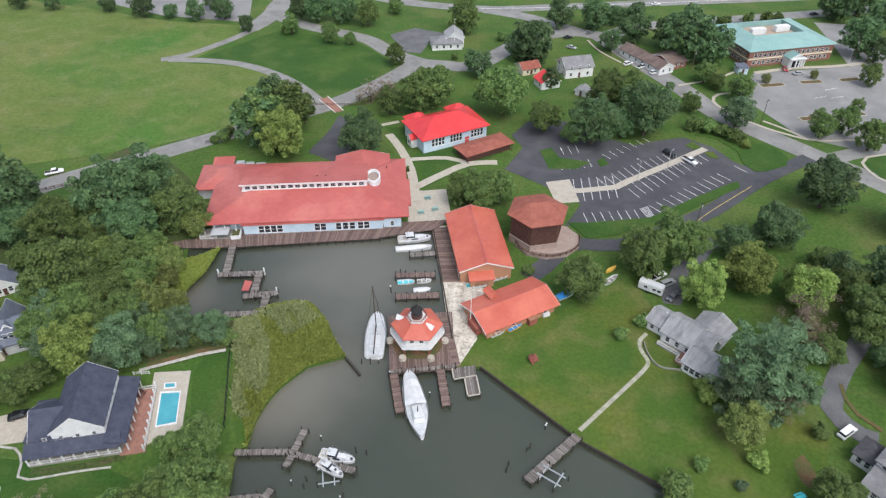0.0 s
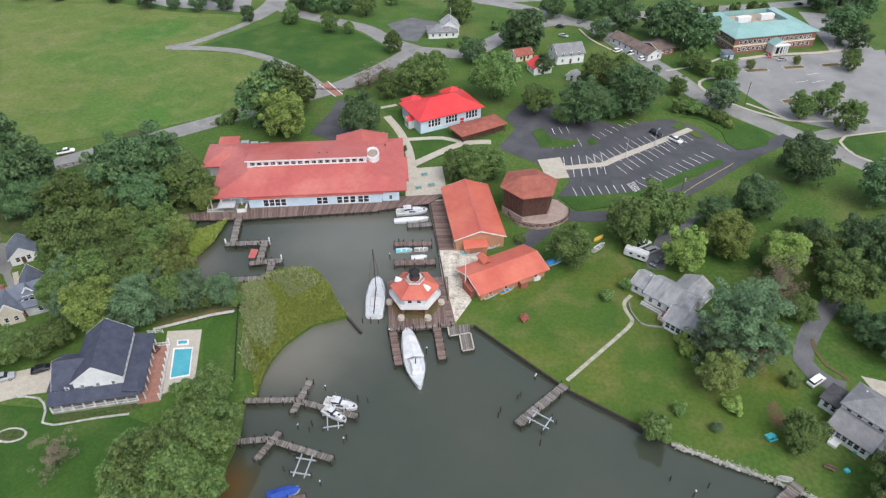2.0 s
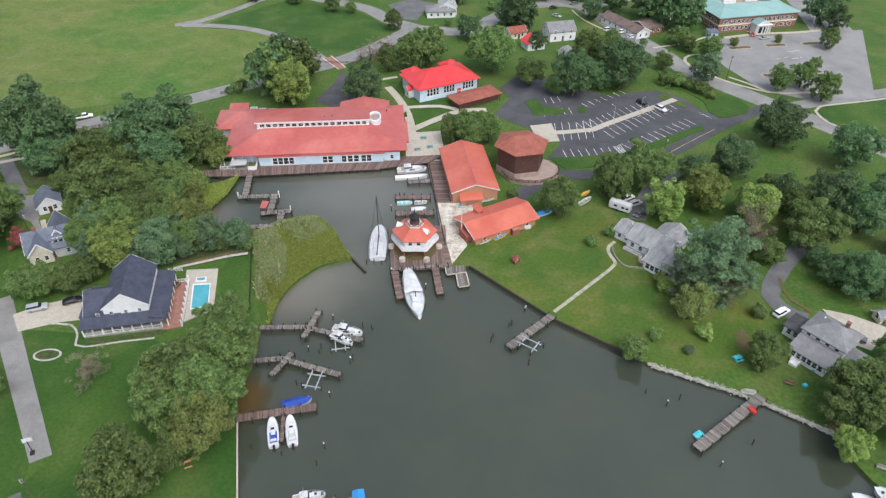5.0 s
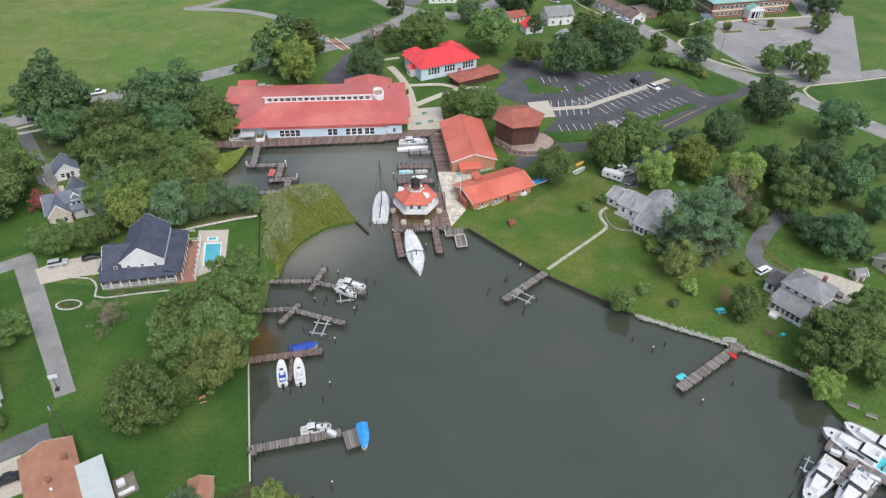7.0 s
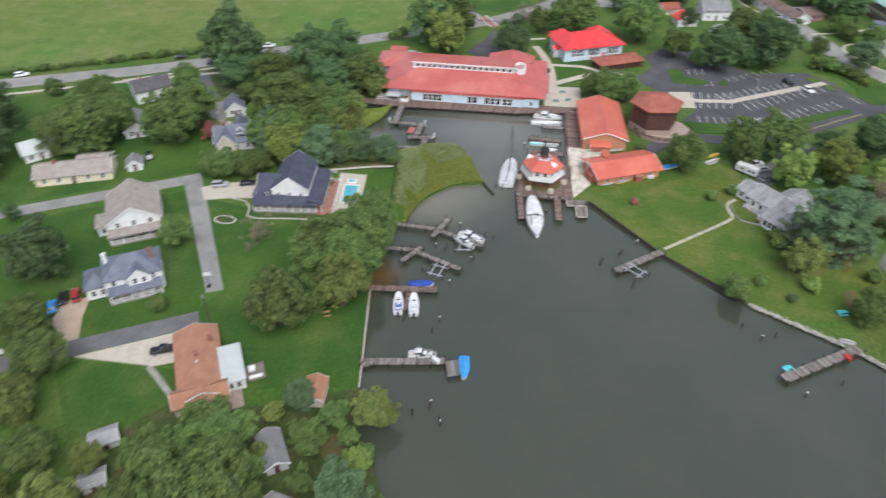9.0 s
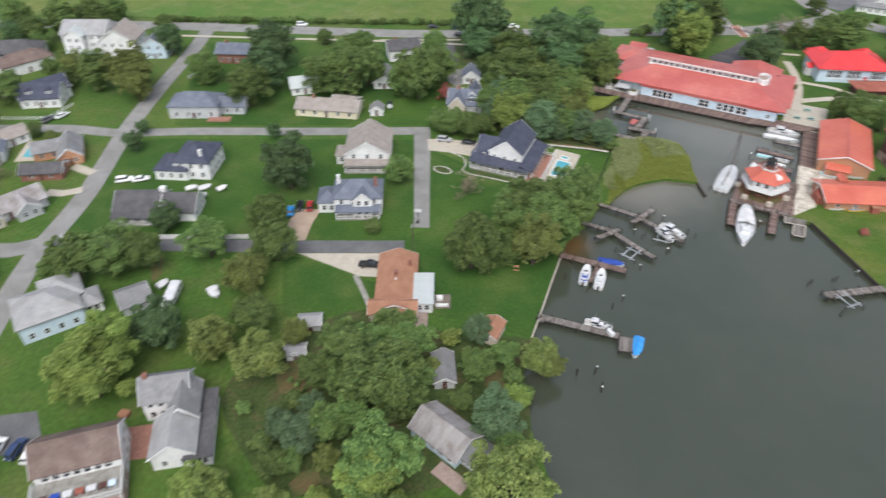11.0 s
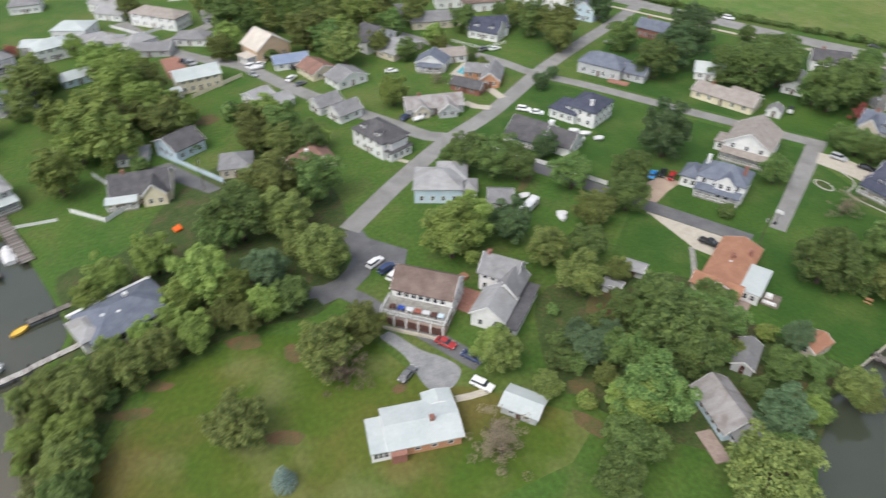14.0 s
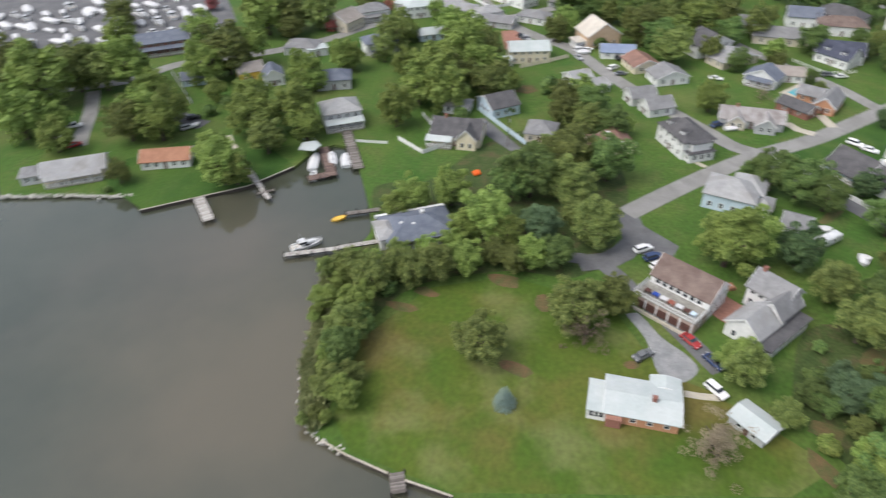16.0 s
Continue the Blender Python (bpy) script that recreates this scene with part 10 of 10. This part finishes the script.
car("car", "red", -72.9, -49.8, -69.4, -47.2, "on a dark tarmac drive")
car("car", "blue", -66.7, -45.8, -64.4, -44.1, "on a dark tarmac drive")
car("car", "grey", -65.1, -60.1, -67.1, -57.4, "parked on a lawn edge")
car("suv", "white", -59.9, -47.5, -56.2, -44.7, "parked beside a shed")
car("car", "white", -213.0, 27.1, -214.2, 32.2, "parked beside a house")
car("suv", "grey", -214.1, 22.7, -215.3, 27.8, "parked beside a house")
car("suv", "black", -228.7, -50.6, -223.9, -48.0, "parked on a village street")
car("car", "grey", -247.0, -87.0, -242.3, -83.6, "parked beside a street")
car("car", "silver", -227.9, -65.2, -222.7, -62.6, "parked beside a street")
car("suv", "blue", -169.8, -24.1, -171.8, -21.4, "parked beside a house")
car("suv", "black", -161.0, -197.0, -164.3, -192.5, "parked beside trees")
car("suv", "silver", -154.2, -195.2, -156.8, -191.9, "parked beside trees")
car("car", "red", -140.2, -225.8, -141.9, -223.9, "parked beside a bungalow")
car("suv", "silver", -247.0, -85.9, -242.6, -82.3, "parked on a village street")


# ---- small things ----
def put(name, bm, material, label, category, x=0.0, y=0.0, z=0.0, turn=0.0, group=""):
    ob = part(name, bm, material)
    ob.matrix_world = pose(x, y, z, 0, 0, turn)
    return tagged(ob, label, category, group)


# camper and trailers
def camper(x0, y0, x1, y1, label, w=2.4, h=2.5):
    L = math.hypot(x1 - x0, y1 - y0)
    ob = tagged(new("camper"), label, "trailer", "trailers")
    ob.matrix_world = pose((x0 + x1) / 2, (y0 + y1) / 2, 0.1, 0, 0, math.degrees(math.atan2(y1 - y0, x1 - x0)))
    bm = bmesh.new()
    box(bm, -L / 2, -w / 2, 0.5, L / 2, w / 2, h + 0.4)
    bmesh.ops.bevel(bm, geom=bm.edges[:], offset=0.2, segments=2, affect="EDGES")
    part("body", bm, M_GEL, ob)
    for k in (-0.25, 0.1, 0.3):
        bm = bmesh.new()
        box(bm, L * k, -w / 2 - 0.03, 1.5, L * k + 0.9, w / 2 + 0.03, 2.1)
        part("window", bm, M_GLASS, ob)
    for k in (-1, 1):
        bm = bmesh.new()
        cyl(bm, 0, 0, -0.12, 0.12, 0.4, n=12)
        part("wheel", bm, M_BLACK, ob).matrix_local = pose(-0.5, k * w * 0.45, 0.4, 90)


camper(51.7, 132.9, 57.1, 129.3, "white camper trailer parked on a lawn edge")
camper(-106.0, -13.4, -110.8, -6.5, "white box trailer parked on a lawn", 2.4, 2.2)
camper(-125.0, 95.0, -126.3, 96.8, "small white utility trailer on a lawn", 1.6, 1.4)


def fence(pts, h, material, label, gap=2.2, solid=True, name="fence"):
    ob = tagged(new(name), label, "fence", "fences")
    for a, b in zip(pts, pts[1:]):
        a, b = Vector(a), Vector(b)
        n = max(1, round((b - a).length / gap))
        for i in range(n + 1):
            p = a.lerp(b, i / n)
            bm = bmesh.new()
            box(bm, p.x - 0.07, p.y - 0.07, 0, p.x + 0.07, p.y + 0.07, h + 0.08)
            part("post", bm, material, ob)
        for i in range(n):
            p, q = a.lerp(b, i / n), a.lerp(b, (i + 1) / n)
            bm = bmesh.new()
            if solid:
                beam(bm, (p.x, p.y, h * 0.52), (q.x, q.y, h * 0.52), 0.05, h * 0.92)
            else:
                for k in (0.3, 0.65, 0.97):
                    beam(bm, (p.x, p.y, h * k), (q.x, q.y, h * k), 0.05, 0.1)
            part("panel", bm, material, ob)


fence(pairs(-151.0, -10.5, -111.3, 16.2), 1.5, M_WHITE, "white panel fence along a dark driveway")
fence(pairs(-50.3, 110.0, -45.7, 87.2), 1.6, M_BLACK, "black metal fence beside the pool lawn", solid=False)
fence(pairs(-70.1, 101.6, -66.6, 101.9), 1.0, M_WHITE, "white rail fence by the pool terrace", solid=False)
fence(pairs(-153.7, -123.4, -145.3, -114.5, -152.5, -106.2), 1.5, M_WHITE, "white panel fence round a garden")
fence(pairs(-171.3, -118.1, -159.6, -111.5), 1.5, M_WHITE, "white panel fence beside a house")
fence(pairs(-177.1, -100.0, -153.2, -83.5), 1.8, M_BLUESIDE, "long pale panel fence")
fence(pairs(-151.2, -136.5, -150.8, -126.5), 1.0, M_WHITE, "low white fence above the cove")
fence(pairs(-214.0, -86.4, -226.1, -67.9), 1.6, M_CREAM, "cream panel fence beside a lawn")
fence(pairs(-200.1, -219.3, -173.9, -200.2), 1.5, M_GREYSIDE, "grey panel fence down a garden")
fence(pairs(-300.6, -112.9, -285.3, -101.1, -294.4, -83.3), 1.3, M_WHITE, "white wall along a lane")
fence(pairs(-228.0, 17.1, -215.5, 25.5, -218.1, 36.4), 1.3, M_WHITE, "white picket fence round a garden", solid=False)
fence(pairs(-78.6, 240.2, -32.0, 239.2, -19.8, 256.5), 1.0, M_BARN, "dark rail fence along a road", solid=False)
fence(pairs(-127.9, 177.1, -116.2, 183.3), 1.1, M_BARN, "dark rail fence along a road", solid=False)
fence(pairs(-84.0, 208.6, -74.5, 214.9), 1.1, M_BARN, "dark rail fence along a road", solid=False)
ribbon("trim_garden_wall", pairs(-69.2, 102.6, -62.1, 105.4, -56.4, 107.7, -51.1, 109.1), 0.9, M_STONE, 0.5, "low grey stone garden wall", "wall")
ribbon("ground_mulch_bed", pairs(-68.1, 104.2, -59.5, 107.6, -51.4, 110.5), 2.2, M_MULCH, 0.1, "red-brown mulch bed along a wall", "flower bed")
ribbon("ground_porch_bed", pairs(-81.3, 76.4, -72.7, 77.5, -63.8, 80.1), 1.6, M_EARTH, 0.12, "dark planting bed along a porch", "flower bed")
ribbon("trim_bed_edge", pairs(-92.9, 82.2, -87.0, 81.8, -84.0, 78.4, -83.2, 75.3, -80.7, 74.7, -72.4, 76.5, -65.8, 77.6), 0.5, M_STONE, 0.15, "pale stone edge of a planting bed", "edging", 2)
sheet("ground_flower_ring", ngon(*(-88.2, 72.2), 3.2, 16, 0, 0.6), M_STONE, 0.12, "oval stone-edged flower bed on a lawn", "flower bed")
sheet("ground_flower_ring", ngon(*(-88.2, 72.2), 2.7, 16, 0, 0.55), M_EARTH, 0.16, "dark soil of an oval flower bed", "flower bed")
for pts, lab in ((pairs(70.7, 79.8, 73.3, 81.3, 74.0, 77.1, 71.9, 73.0, 70.5, 75.0), "bare brown flower bed on a lawn"), (pairs(82.4, 55.7, 84.9, 55.7, 83.7, 51.6, 81.0, 52.4), "bare red-brown soil patch"),
                 (pairs(-73.8, -10.5, -68.3, -5.9, -63.0, -11.4, -68.8, -16.1), "bare brown vegetable plot"), (pairs(-53.2, -29.9, -51.2, -24.6, -48.6, -26.4, -50.5, -31.7), "bare red-brown soil patch"),
                 (pairs(-47.0, -32.7, -41.1, -28.5, -38.8, -30.8, -43.8, -33.6), "bare brown soil path"), (pairs(-37.3, 11.0, -35.2, 13.3, -31.9, 11.0, -33.8, 6.3), "bare orange soil under shrubs"),
                 (pairs(-124.7, -3.0, -124.3, 0.0, -117.7, -6.1, -117.6, -8.5), "bare orange soil strip in a lawn")):
    sheet("ground_bare_soil", pts, M_MULCH, 0.06, lab, "soil", smooth=2)
for k in range(4):
    x0, y0 = (-68.9, -14.4)
    plant("shrub", x0 + k * 2.0, y0 + 1.5, 0.7), plant("shrub", x0 + k * 2.0 + 0.5, y0 + 4.0, 0.7)


def pole(x, y, h, label="grey wooden utility pole", lamp=False, r=0.14):
    ob = tagged(new("utility_pole" if not lamp else "street_lamp"), label, "pole", "poles")
    ob.matrix_world = pose(x, y, 0, 0, 0, pile_rng.uniform(0, 180))
    bm = bmesh.new()
    cyl(bm, 0, 0, 0, h, r, r * 0.65, 8)
    part("shaft", bm, M_BARK if not lamp else M_GALV, ob)
    bm = bmesh.new()
    if lamp:
        beam(bm, (0, 0, h - 0.1), (1.4, 0, h), 0.08, 0.08)
    else:
        beam(bm, (-1.1, 0, h - 0.6), (1.1, 0, h - 0.6), 0.1, 0.12)
    part("arm", bm, M_BARK if not lamp else M_GALV, ob)
    bm = bmesh.new()
    if lamp:
        box(bm, 1.1, -0.15, h - 0.05, 1.8, 0.15, h + 0.12)
    else:
        cyl(bm, 0.35, 0, h - 2.2, h - 1.3, 0.25, n=10)
    part("lamp_head" if lamp else "transformer", bm, M_GALV, ob)


for q in ((-72.0, 34.3), (-124.0, -86.8), (118.0, 224.7), (105.9, 272.2), (73.7, 157.7), (181.6, 285.4), (-255.5, 32.5), (-125.1, -86.3), (-151.8, -88.9), (-129.9, -78.4), (75.0, 290.6), (-111.0, 113.9)):
    pole(*q, 10.5)
for q in ((63.6, 186.2), (74.9, 192.7), (139.8, 261.1), (178.1, 282.2)):
    pole(*q, 7.0, "slim grey car park lamp", True, 0.1)
bm = bmesh.new()
cyl(bm, 0, 0, 0, 11, 0.12, 0.06, 10)
put("flagpole", bm, M_WHITE, "tall white flagpole on a wharf", "flagpole", 6.8, 117.8)


def bench(x, y, turn, material, label="weathered wooden bench on grass", size=1.0):
    ob = tagged(new("bench"), label, "bench", "benches")
    ob.matrix_world = pose(x, y, 0.03, 0, 0, turn) @ Matrix.Diagonal((size, size, size, 1))
    for name, b in (("seat", (-1.1, -0.25, 0.4, 1.1, 0.25, 0.48)), ("backrest", (-1.1, 0.25, 0.5, 1.1, 0.33, 1.0)), ("leg", (-1.0, -0.2, 0, -0.85, 0.2, 0.4)), ("leg", (0.85, -0.2, 0, 1.0, 0.2, 0.4))):
        bm = bmesh.new()
        box(bm, *b)
        part(name, bm, material, ob)


bench(86.7, 42.9, -28, M_GREYPLANK)
bench(89.2, 40.3, -28, M_GREYPLANK)
bench(77.4, 64.1, -28, M_REDPLANK)
bench(-48.2, 44.1, 30, M_BRICKORANGE, "orange-brown garden chair on a lawn", 0.65)
bench(-47.6, 43.0, 200, M_BRICKORANGE, "orange-brown garden chair on a lawn", 0.65)


def picnic(x, y, turn, material, label="picnic table with benches on paving"):
    ob = tagged(new("picnic_table"), label, "table", "picnic tables")
    ob.matrix_world = pose(x, y, 0.1, 0, 0, turn)
    for name, b in (("tabletop", (-1.0, -0.4, 0.7, 1.0, 0.4, 0.78)), ("bench", (-1.0, -0.95, 0.4, 1.0, -0.65, 0.47)), ("bench", (-1.0, 0.65, 0.4, 1.0, 0.95, 0.47)), ("leg", (-0.8, -0.8, 0, -0.65, 0.8, 0.4)), ("leg", (0.65, -0.8, 0, 0.8, 0.8, 0.4)), ("post", (-0.75, -0.1, 0.4, 0.75, 0.1, 0.7))):
        bm = bmesh.new()
        box(bm, *b)
        part(name, bm, material, ob)


for q in ((-6.7, 166.3), (-2.5, 168.1), (-4.9, 174.3)):
    picnic(*q, 15, M_TEAL, "pale turquoise picnic table on museum paving")
picnic(-66.4, 95.8, 70, M_BARN, "dark garden table on a terrace")
picnic(68.6, 71.4, 20, M_TURQ, "turquoise and brown garden table on a lawn")
for q in ((-134.4, -97.8), (-135.1, -96.9)):
    bm = bmesh.new()
    box(bm, -1.2, -0.5, 0.2, 1.2, 0.5, 0.9)
    bmesh.ops.bevel(bm, geom=bm.edges[:], offset=0.2, segments=2, affect="EDGES")
    put("kayak_pile", bm, M_ORANGEPL, "bright orange kayak lying on grass", "kayak", q[0], q[1], 0.0, 20, "kayaks")
for q, m, lab in (((84.7, 68.2), M_TURQ, "small turquoise play set by a house"), ((80.6, 63.7), M_TURQ, "small turquoise box on grass"), ((11.7, 133.9), M_SKYBLUE, "bright blue tarpaulin over crates"), ((25.8, 121.9), M_COVER, "stack of pale building materials"), ((-89.6, -36.5), M_RUSTROOF, "orange-brown covered woodpile on a lawn"), ((-110.8, -23.8), M_RUSTROOF, "small orange garden cover")):
    bm = bmesh.new()
    e = 0.55 if m is M_TURQ else 1.0
    box(bm, -e, -0.8 * e, 0, e, 0.8 * e, e)
    bmesh.ops.bevel(bm, geom=bm.edges[:], offset=0.15 * e, segments=2, affect="EDGES")
    put("covered_stack", bm, m, lab, "stack", q[0], q[1], 0.0, 20)
# cars along the village lanes
for kind, colour, q in (("suv", "white", (-232.4, -64.7, -235.0, -61.3)), ("car", "white", (-232.9, -61.4, -235.2, -58.3)), ("suv", "white", (-214.5, -52.8, -217.6, -49.8)), ("car", "grey", (-210.1, -50.6, -211.1, -47.7)), ("suv", "black", (-248.4, -87.9, -244.5, -84.5)), ("car", "white", (-208.9, -17.1, -208.2, -13.5)), ("suv", "white", (-162.3, 14.7, -160.3, 17.1)), ("car", "white", (-158.7, 17.4, -156.7, 20.2)), ("pickup_truck", "white", (-152.8, -233.2, -153.8, -231.2)), ("car", "grey", (-227.8, -3.2, -229.4, 0.2)), ("suv", "white", (-146.0, -234.0, -146.9, -232.3))):
    car(kind, colour, *q, "parked beside a village house")
# basketball hoop at the end of the lane
hoop = tagged(new("basketball_hoop"), "basketball hoop on a pole at a lane end", "hoop")
hoop.matrix_world = pose(-79.2, 46.6, 0.1, 0, 0, 20)
for name, b, m in (("pole", (-0.06, -0.06, 0, 0.06, 0.06, 3.2), M_BLACK), ("backboard", (-0.9, 0.3, 2.7, 0.9, 0.36, 3.8), M_WHITE), ("rim", (-0.22, 0.36, 2.95, 0.22, 0.8, 3.0), M_ORANGEPL), ("base", (-0.4, -0.9, 0, 0.4, 0.1, 0.25), M_BLACK)):
    bm = bmesh.new()
    box(bm, *b)
    part(name, bm, m, hoop)
# planted islands of the office car park
for ax, ay, bx, by in ((130.9, 259.3, 141.7, 261.1), (148.8, 262.8, 158.8, 264.1), (166.5, 265.3, 175.7, 267.1), (134.8, 229.4, 143.1, 231.4), (154.6, 232.9, 161.9, 234.4)):
    ribbon("trim_island_kerb", [(ax, ay), (bx, by)], 3.2, M_CONC, 0.22, "pale concrete island kerb in a car park", "kerb")
    ribbon("ground_island_bed", [(ax + 0.4, ay), (bx - 0.4, by)], 2.4, M_MULCH, 0.26, "dark mulch bed in a car park island", "flower bed")
# garden path of single slabs and the low wall round the bed
slab_path = tagged(new("path_east"), "pale curved garden path of concrete slabs", "path", kind="structure")
walk_line = curved(pairs(28.9, 87.0, 38.0, 95.7, 46.4, 103.9, 47.9, 106.6, 47.1, 109.8, 47.4, 112.9, 49.8, 115.6), 1.05)
for (ax, ay), (bx, by) in zip(walk_line, walk_line[1:]):
    bm = bmesh.new()
    d = Vector((bx - ax, by - ay, 0))
    beam(bm, (ax, ay, 0.06), (ax + d.x * 0.94, ay + d.y * 0.94, 0.06), 0.95, 0.08)
    part("slab", bm, M_SLAB, slab_path)
low_wall = tagged(new("garden_wall"), "low curved grey timber wall round a bed", "wall")
wall_line = curved(pairs(48.4, 112.6, 48.2, 110.1, 49.0, 106.4, 50.8, 104.3, 55.9, 103.6), 0.9)
for (ax, ay), (bx, by) in zip(wall_line, wall_line[1:]):
    bm = bmesh.new()
    beam(bm, (ax, ay, 0.28), (bx, by, 0.28), 0.22, 0.56)
    part("block", bm, M_GREYPLANK, low_wall)
# reeds and stones along the waterline of the point
blades("shore_reeds", pairs(-44.0, -118.5, -52.0, -121.0, -66.0, -123.0, -80.0, -124.5, -92.0, -124.5, -92.5, -128.0, -85.0, -130.0, -72.0, -128.2, -57.0, -126.8, -46.0, -124.4, -41.0, -120.6), 7000, 1.3, M_REED, "straggling grey-green reeds along a shore", 8, 0.3)
riprap(curved(POINT_SHORE[2:9], 2.5), "dark stones scattered along a muddy shore", 260, 0.5, 0.3)
# worn reddish patches round the open lawn
for pts in (pairs(-75.8, -105.9, -74.8, -107.7, -75.5, -111.1, -76.7, -113.1, -78.0, -113.8, -78.1, -111.2, -77.4, -107.7),
            pairs(-87.1, -84.2, -85.2, -84.3, -85.8, -88.9, -87.7, -90.9, -89.5, -91.5, -89.9, -88.4, -88.9, -84.3),
            pairs(-59.6, -80.6, -58.2, -82.4, -59.4, -85.4, -60.4, -86.9, -62.1, -88.3, -62.6, -85.4, -61.5, -82.4),
            pairs(-80.7, -76.7, -77.8, -77.5, -77.8, -79.1, -79.7, -80.4, -83.2, -80.0, -83.7, -78.3, -82.8, -77.3),
            pairs(-63.3, -59.7, -62.7, -60.6, -62.6, -62.0, -63.5, -62.8, -64.3, -62.5, -64.9, -61.4, -64.7, -59.4),
            pairs(-81.4, -101.7, -80.4, -102.6, -80.6, -105.3, -81.9, -107.8, -83.3, -107.5, -83.9, -105.4, -82.5, -103.5)):
    sheet("ground_bare_soil", pts, M_MULCH, 0.055, "worn reddish soil patch on a lawn", "soil", smooth=1.2)
